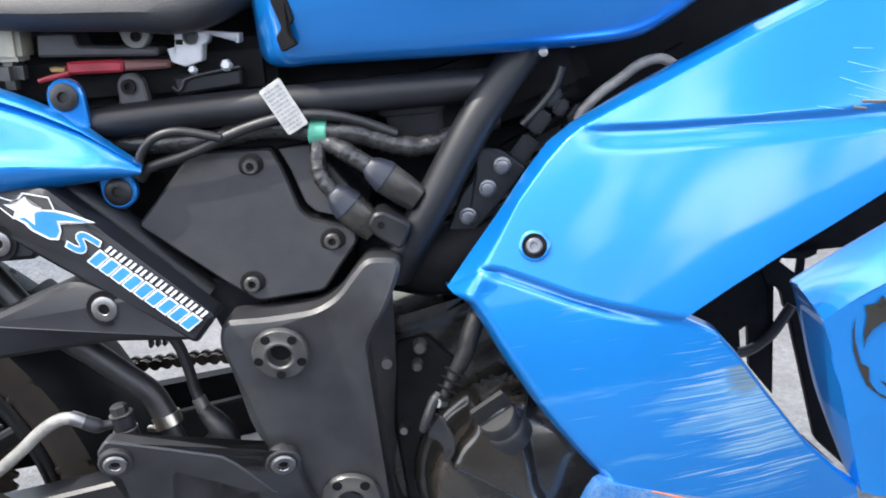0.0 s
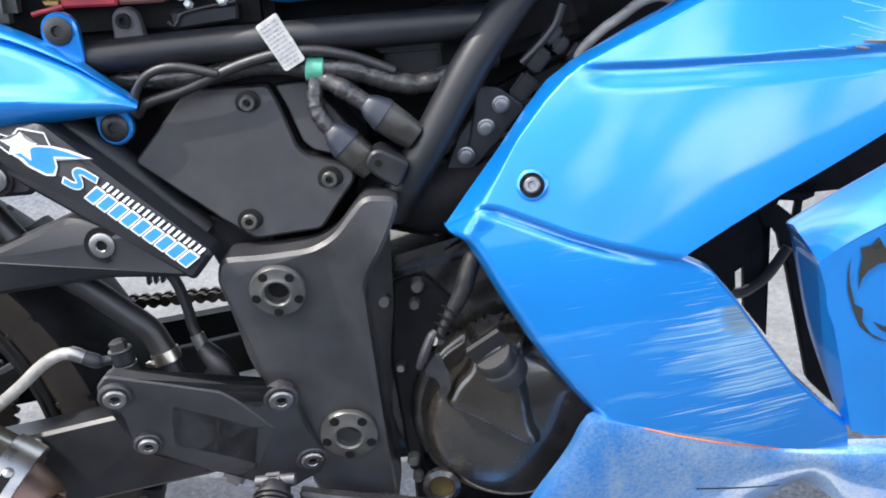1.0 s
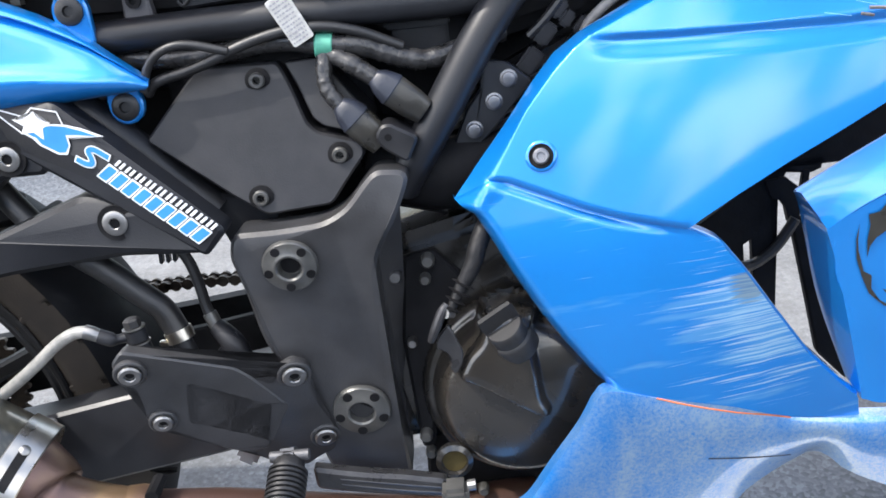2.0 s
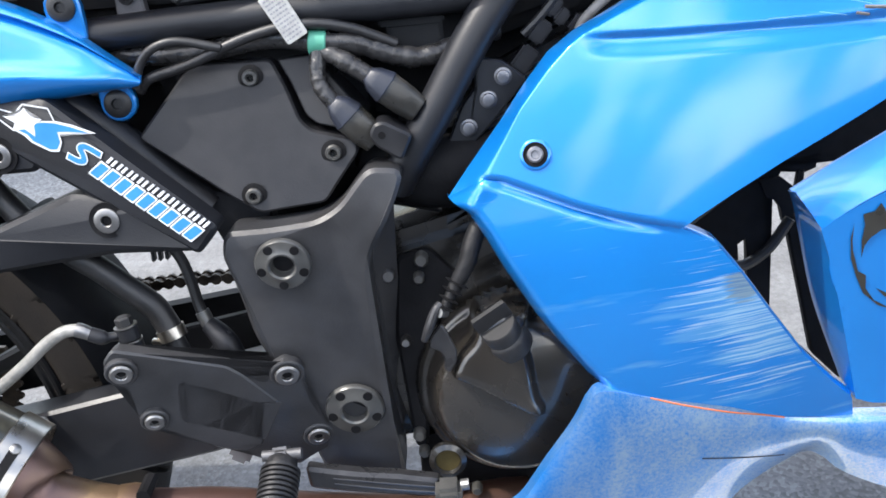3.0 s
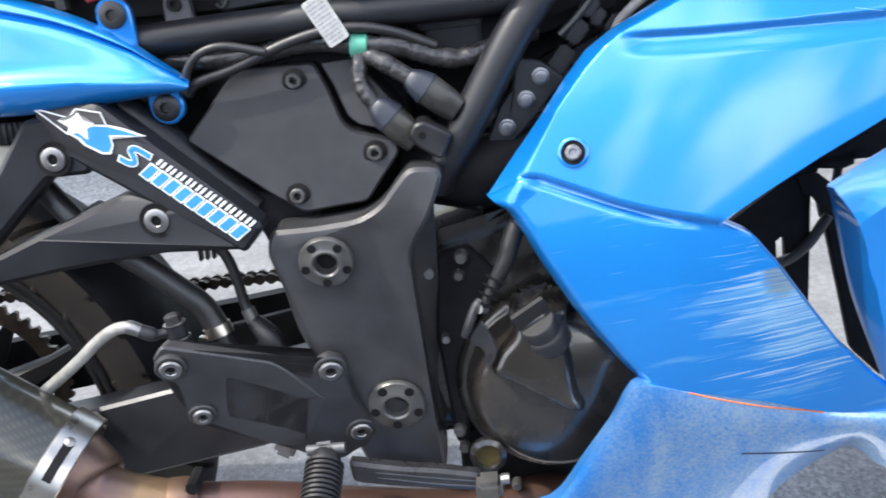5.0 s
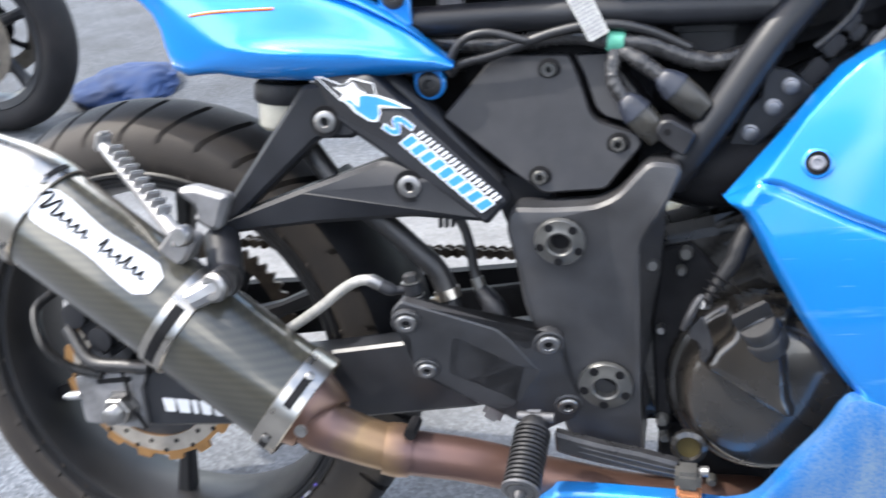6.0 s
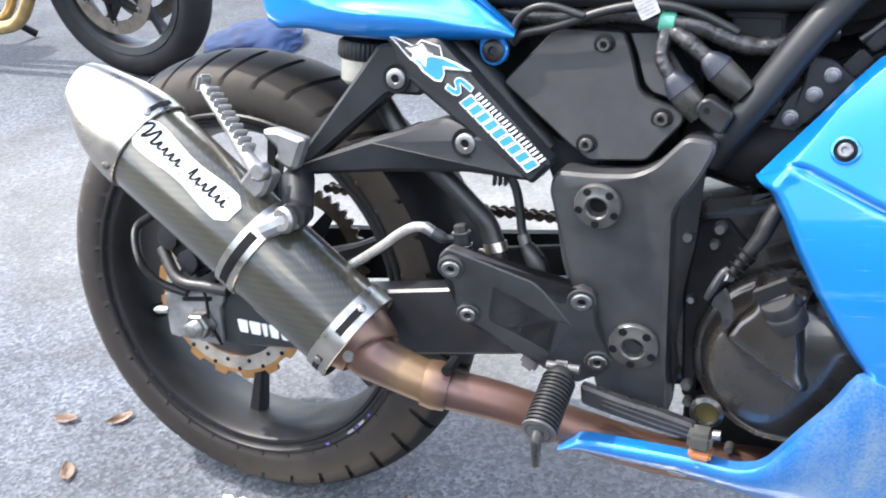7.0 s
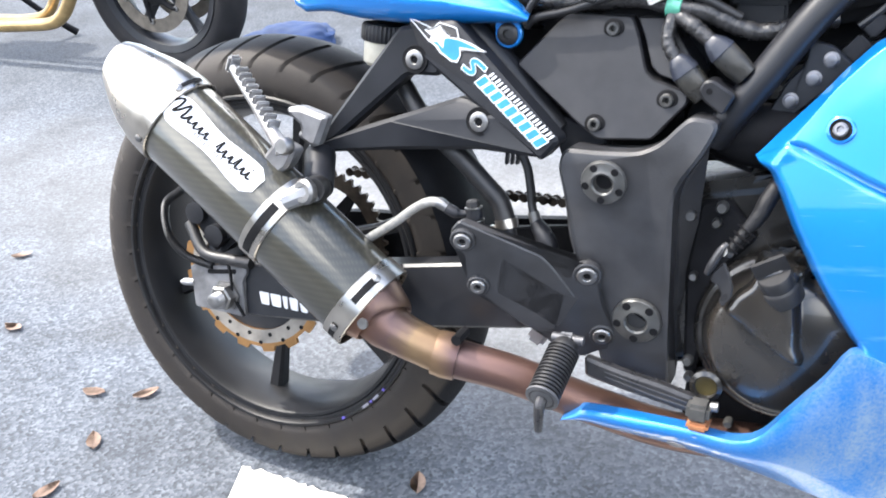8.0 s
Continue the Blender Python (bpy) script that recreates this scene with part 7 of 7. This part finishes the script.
PEDAL = shader("worn black steel", (0.03, 0.03, 0.032), 0.3, 0.3, 0.3, 60, 0.2)
BOLT_DARK = shader("dark bolt steel", (0.2, 0.2, 0.21), 0.4, 0.9, 0.2, 80, 0.1)
FUSE_GREY = shader("fuse box plastic", (0.055, 0.053, 0.058), 0.5, 0.0, 0.2, 60, 0.1)
LUG_PALE = shader("pale cast lug", (0.19, 0.18, 0.17), 0.5, 0.2, 0.2, 60, 0.2)
FRAME_PAINT = shader("frame paint", (0.010, 0.0108, 0.0135), 0.42, 0.0, 0.2, 30, 0.1, 500, spec=0.36)
DECAL_BLACK = shader("decal film", (0.022, 0.021, 0.018), 0.3, 0.0, 0.2, 60, 0.0)
DISC_GREY = shader("disc steel", (0.36, 0.33, 0.29), 0.45, 0.7, 0.2, 60, 0.1, 500)
BRASS_DULL = shader("dull brass", (0.3, 0.2, 0.08), 0.45, 0.7, 0.2, 60, 0.1)
FADED_RED = shader("faded red sheath", (0.16, 0.07, 0.065), 0.6, 0.0, 0.25, 80, 0.1)
BRACKET_WHITE = shader("pale bare metal", (0.55, 0.55, 0.56), 0.5, 0.2, 0.15, 60, 0.1)
DISC_BROWN = shader("browned disc steel", (0.13, 0.115, 0.095), 0.5, 0.4, 0.3, 40, 0.1, 500)
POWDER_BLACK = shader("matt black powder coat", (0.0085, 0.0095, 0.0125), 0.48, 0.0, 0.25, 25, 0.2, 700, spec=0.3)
VIOLET = shader("violet film", (0.1, 0.08, 0.35), 0.35, 0.0, 0.1, 60, 0.0)
WORN_BLACK = shader("worn black bracket", (0.027, 0.0275, 0.030), 0.42, 0.0, 0.3, 30, 0.2, 500, dust=0.15, dust_color=(0.07, 0.06, 0.05))
FADED = shader("faded print", (0.2, 0.2, 0.23), 0.5, 0.0, 0.1, 60, 0.0)
PLATE_GREY = shader("dull plated steel", (0.17, 0.17, 0.175), 0.5, 0.5, 0.3, 60, 0.3, 500)
CAST_DARK = shader("dull cast metal", (0.1, 0.1, 0.105), 0.5, 0.5, 0.2, 60, 0.3, 500)
PLUG = shader("dusty plug plastic", (0.018, 0.0175, 0.016), 0.3, 0.0, 0.4, 60, 0.2, dust=0.25, dust_color=(0.1, 0.09, 0.07))
BOOT = shader("blue-grey rubber", (0.013, 0.016, 0.026), 0.42, 0.0, 0.3, 60, 0.2)
BOOT_BLACK = shader("creased black rubber", (0.010, 0.010, 0.011), 0.5, 0.0, 0.4, 90, 1.0, 160, spec=0.25)
BRAID = shader("pale braid", (0.17, 0.165, 0.16), 0.5, 0.1, 0.25, 120, 0.4, 900)

rear_wheel()
front_end()
chain()
swingarm()
caliper()
exhaust()
hanger()
frame_parts()
sprocket_cover()
rearset()
brake_lines()
engine()
fairing()
tail_and_tank()
wiring()


# ---- motorcycle behind ----
def other_motorcycle():
    m = Matrix.Translation((-1.375, 1.44, 0)) @ Matrix.Rotation(radians(4), 4, "Z")
    b = thing("motorcycle", "dark parked motorcycle with bronze pipes and turned front wheel", "motorcycle", m)
    t = Matrix.Rotation(radians(-4), 4, "Z")
    bm = lathe([(0.2, -0.04), (0.222, -0.047), (0.225, -0.04), (0.208, -0.03), (0.2, 0.0), (0.208, 0.03), (0.225, 0.04), (0.222, 0.047), (0.2, 0.04), (0.192, 0.02), (0.192, -0.02), (0.2, -0.04)], (0, 0, 0.3), (0, -1, 0), 56)
    bmesh.ops.transform(bm, matrix=t, verts=bm.verts)
    wh = part("front_wheel", bm, BLACK_PAINT, b)
    bm = lathe([(0, -0.06), (0.03, -0.06), (0.04, 0), (0.03, 0.06), (0, 0.06)], (0, 0, 0.3), (0, -1, 0), 20)
    bmesh.ops.transform(bm, matrix=t, verts=bm.verts)
    part("hub", bm, BLACK_PAINT, wh)
    for k in range(5):
        a = 2 * math.pi * k / 5 + 0.3
        bm = tube([(r * math.cos(a), 0, 0.3 + r * math.sin(a)) for r in (0.03, 0.09, 0.15, 0.2)], [0.024, 0.018, 0.016, 0.024], 10, 3)
        bmesh.ops.transform(bm, matrix=t, verts=bm.verts)
        part("spoke", bm, BLACK_PAINT, wh)
    bm = lathe([(0.222, 0.042), (0.235, 0.053), (0.255, 0.057), (0.275, 0.05), (0.29, 0.033), (0.298, 0.015), (0.3, 0), (0.298, -0.015), (0.29, -0.033), (0.275, -0.05), (0.255, -0.057), (0.235, -0.053), (0.222, -0.042)], (0, 0, 0.3), (0, -1, 0), 80)
    bmesh.ops.transform(bm, matrix=t, verts=bm.verts)
    part("tyre", bm, RUBBER, wh)
    for s in (-1, 1):
        # slotted disc on a star-shaped carrier with bolts
        bm = lathe([(0.105, 0.07 * s), (0.148, 0.07 * s), (0.148, 0.074 * s), (0.105, 0.074 * s), (0.105, 0.07 * s)], (0, 0, 0.3), (0, -1, 0), 48)
        bmesh.ops.transform(bm, matrix=t, verts=bm.verts)
        disc = part("brake_disc", bm, DISC_BROWN, wh)
        bm = lathe([(0.036, 0.066 * s), (0.062, 0.066 * s), (0.062, 0.072 * s), (0.036, 0.072 * s), (0.036, 0.066 * s)], (0, 0, 0.3), (0, -1, 0), 32)
        bmesh.ops.transform(bm, matrix=t, verts=bm.verts)
        part("disc_carrier", bm, DEEP_BLACK, wh)
        for k in range(6):
            a = 2 * math.pi * k / 6 + 0.1
            bm = tube([(r * math.cos(a + 5 * (r - 0.055)), -0.070 * s, 0.3 + r * math.sin(a + 5 * (r - 0.055))) for r in (0.055, 0.075, 0.095, 0.115)], [0.012, 0.009, 0.009, 0.011], 8, 3)
            bmesh.ops.transform(bm, matrix=t, verts=bm.verts)
            part("carrier_arm", bm, DEEP_BLACK, wh)
        for k in range(6):
            a = 2 * math.pi * k / 6 + 0.1 + 0.3
            bm = lathe([(0.009, 0.074 * s), (0.009, 0.078 * s), (0.004, 0.079 * s), (0, 0.079 * s)], (0.113 * math.cos(a), 0, 0.3 + 0.113 * math.sin(a)), (0, -1, 0), 12)
            bmesh.ops.transform(bm, matrix=t, verts=bm.verts)
            part("disc_button", bm, STEEL, disc)
        bm = block((-0.09, -0.085 * s, 0.4), (0.06, 0.05, 0.1), (0, 30, 0), 0.01)
        bmesh.ops.transform(bm, matrix=t, verts=bm.verts)
        part("brake_caliper", bm, BLACK_PLASTIC, b)
        bm = tube([(0.0, -0.095 * s, 0.29), (-0.1, -0.095 * s, 0.55), (-0.2, -0.095 * s, 0.8)], [0.03, 0.027, 0.025], 14, 4)
        bmesh.ops.transform(bm, matrix=t, verts=bm.verts)
        part("fork_leg", bm, BLACK_PAINT, b)
    bm = bmesh.new()
    rings = []
    for k in range(13):
        a = radians(40 + 110 * k / 12)
        rings.append([bm.verts.new(t @ Vector((math.cos(a) * (0.325 - w * w * 5), w, 0.3 + math.sin(a) * (0.325 - w * w * 5)))) for w in [-0.06 + 0.12 * j / 6 for j in range(7)]])
    for p, q in zip(rings, rings[1:]):
        for j in range(6):
            bm.faces.new((p[j], p[j + 1], q[j + 1], q[j]))
    bmesh.ops.solidify(bm, geom=list(bm.faces), thickness=0.003)
    part("mudguard", bm, BLACK_PAINT, b)
    # engine with bronze pipes, frame and stand, further back
    bm = block((-1.0, 0.12, 0.44), (0.36, 0.2, 0.26), (0, 0, 0), 0.04)
    part("engine", bm, ENGINE_BLACK, b)
    pipe = part("exhaust_pipe", tube([(-0.29, -0.06, 0.40), (-0.313, -0.058, 0.29), (-0.353, -0.056, 0.225), (-0.397, -0.053, 0.183), (-0.451, -0.049, 0.160), (-0.558, -0.041, 0.148), (-0.694, -0.032, 0.139), (-0.917, -0.016, 0.132)], 0.021, 16, 8), BRASS, b, "bronze coloured exhaust pipe")
    part("second_pipe", tube([(-0.42, 0.01, 0.36), (-0.45, 0.011, 0.26), (-0.486, 0.014, 0.2), (-0.537, 0.018, 0.165), (-0.616, 0.023, 0.150), (-0.753, 0.033, 0.144), (-0.9, 0.04, 0.142)], 0.017, 14, 8), BRASS, pipe)
    part("frame", tube([(-0.2, 0, 0.8), (-0.5, 0.03, 0.72), (-0.85, 0.05, 0.62), (-1.0, 0.05, 0.4)], 0.022, 12, 6), BLACK_PAINT, b)
    part("swingarm", tube([(-0.98, 0.1, 0.38), (-1.2, 0.1, 0.33), (-1.42, 0.1, 0.3)], 0.02, 10, 4), BLACK_PAINT, b)
    part("side_stand", tube([(-0.83, 0.21, 0.19), (-0.76, 0.27, 0.09), (-0.70, 0.33, 0.012)], [0.012, 0.011, 0.014], 10, 4), DEEP_BLACK, b)
    bm = lathe([(0.2, -0.04), (0.225, -0.045), (0.208, 0.0), (0.225, 0.045), (0.2, 0.04), (0.192, 0), (0.2, -0.04)], (-1.4, 0, 0.3), (0, -1, 0), 40)
    rw = part("rear_wheel", bm, BLACK_PAINT, b)
    part("tyre", lathe([(0.222, 0.06), (0.255, 0.08), (0.285, 0.06), (0.3, 0), (0.285, -0.06), (0.255, -0.08), (0.222, -0.06)], (-1.4, 0, 0.3), (0, -1, 0), 48), RUBBER, rw)


BRASS = shader("bronze metal", (0.42, 0.3, 0.14), 0.35, 0.8, 0.2, 30, 0.1)
other_motorcycle()


# ---- small things on the ground ----
def cloth():
    bm = bmesh.new()
    bmesh.ops.create_icosphere(bm, subdivisions=5, radius=1)
    for v in bm.verts:
        n = noise.noise(v.co * 1.6) * 0.2 + noise.noise(v.co * 4) * 0.05 + abs(noise.noise(v.co * 3 + Vector((4, 1, 2)))) * 0.12
        v.co *= 1 + n
        v.co.x *= 0.165
        v.co.y *= 0.17
        v.co.z = max(v.co.z * 0.06 + 0.018, 0.0)
    ob = part("cloth", bm, CLOTH)
    ob.matrix_world = pose(-1.15, 1.745, 0, 0, 0, 15)
    tagged(ob, "crumpled dark blue cloth lying on the asphalt", "cloth")


cloth()


def painted_line():
    bm = bmesh.new()
    rnd = random.Random(3)
    n = 500
    near, far = [], []
    d = Vector((1.0, -0.04)).normalized()
    for i in range(n):
        s = i / (n - 1) * 3.0
        far.append(Vector((-0.052, -0.098)) + d * s + Vector((0, rnd.uniform(-0.004, 0.004))))
        near.append(Vector((-0.02, -0.2)) + d * s + Vector((0, rnd.uniform(-0.002, 0.002))))
    va = [bm.verts.new((p.x, p.y, 0.003)) for p in far]
    vb = [bm.verts.new((p.x, p.y, 0.003)) for p in near]
    for i in range(n - 1):
        bm.faces.new((va[i], va[i + 1], vb[i + 1], vb[i]))
    ob = part("painted_line", bm, LINE_PAINT)
    tagged(ob, "chipped white parking line painted on the asphalt", "road marking", kind="structure")


LINE_PAINT = shader("road paint", (0.62, 0.59, 0.53), 0.75, 0.0, 0.3, 40, 0.4, 300, dust=0.25, dust_color=(0.3, 0.3, 0.29))
painted_line()


def fallen_leaf():
    bm = bmesh.new()
    n = 9
    mid, a, b = [], [], []
    for i in range(n):
        t = i / (n - 1)
        w = 0.011 * math.sin(math.pi * t) ** 0.8 + 0.0004
        x = (t - 0.5) * 0.042
        mid.append(bm.verts.new((x, 0, 0.002 + 0.004 * (t - 0.5) ** 2 * 4)))
        a.append(bm.verts.new((x, w, 0.0045 + 0.004 * (t - 0.5) ** 2 * 4)))
        b.append(bm.verts.new((x, -w, 0.004 + 0.003 * t)))
    for i in range(n - 1):
        bm.faces.new((mid[i], mid[i + 1], a[i + 1], a[i]))
        bm.faces.new((b[i], b[i + 1], mid[i + 1], mid[i]))
    bmesh.ops.solidify(bm, geom=list(bm.faces), thickness=0.0006)
    ob = part("fallen_leaf", bm, LEAF)
    return tagged(ob, "dry brown leaf lying on the asphalt", "leaf", "leaves on the asphalt")


LEAF_PLACES = [(0.208, -0.045, 110, 1.0), (-0.308, -0.009, 50, 0.8), (-0.305, -0.135, 130, 0.7), (-0.395, -0.036, 10, 0.9), (-0.899, 0.291, 40, 1.0), (-0.69, 0.069, 0, 0.9), (-0.292, -0.245, 70, 0.8)]
first = fallen_leaf()
for i, (x, y, a, s) in enumerate(LEAF_PLACES):
    m = pose(x, y, 0.001, 0, 0, a) @ Matrix.Diagonal((s, s, s, 1))
    if i == 0:
        first.matrix_world = m
    else:
        copy_thing(first, pose(x, y, 0.001, 0, 0, a))
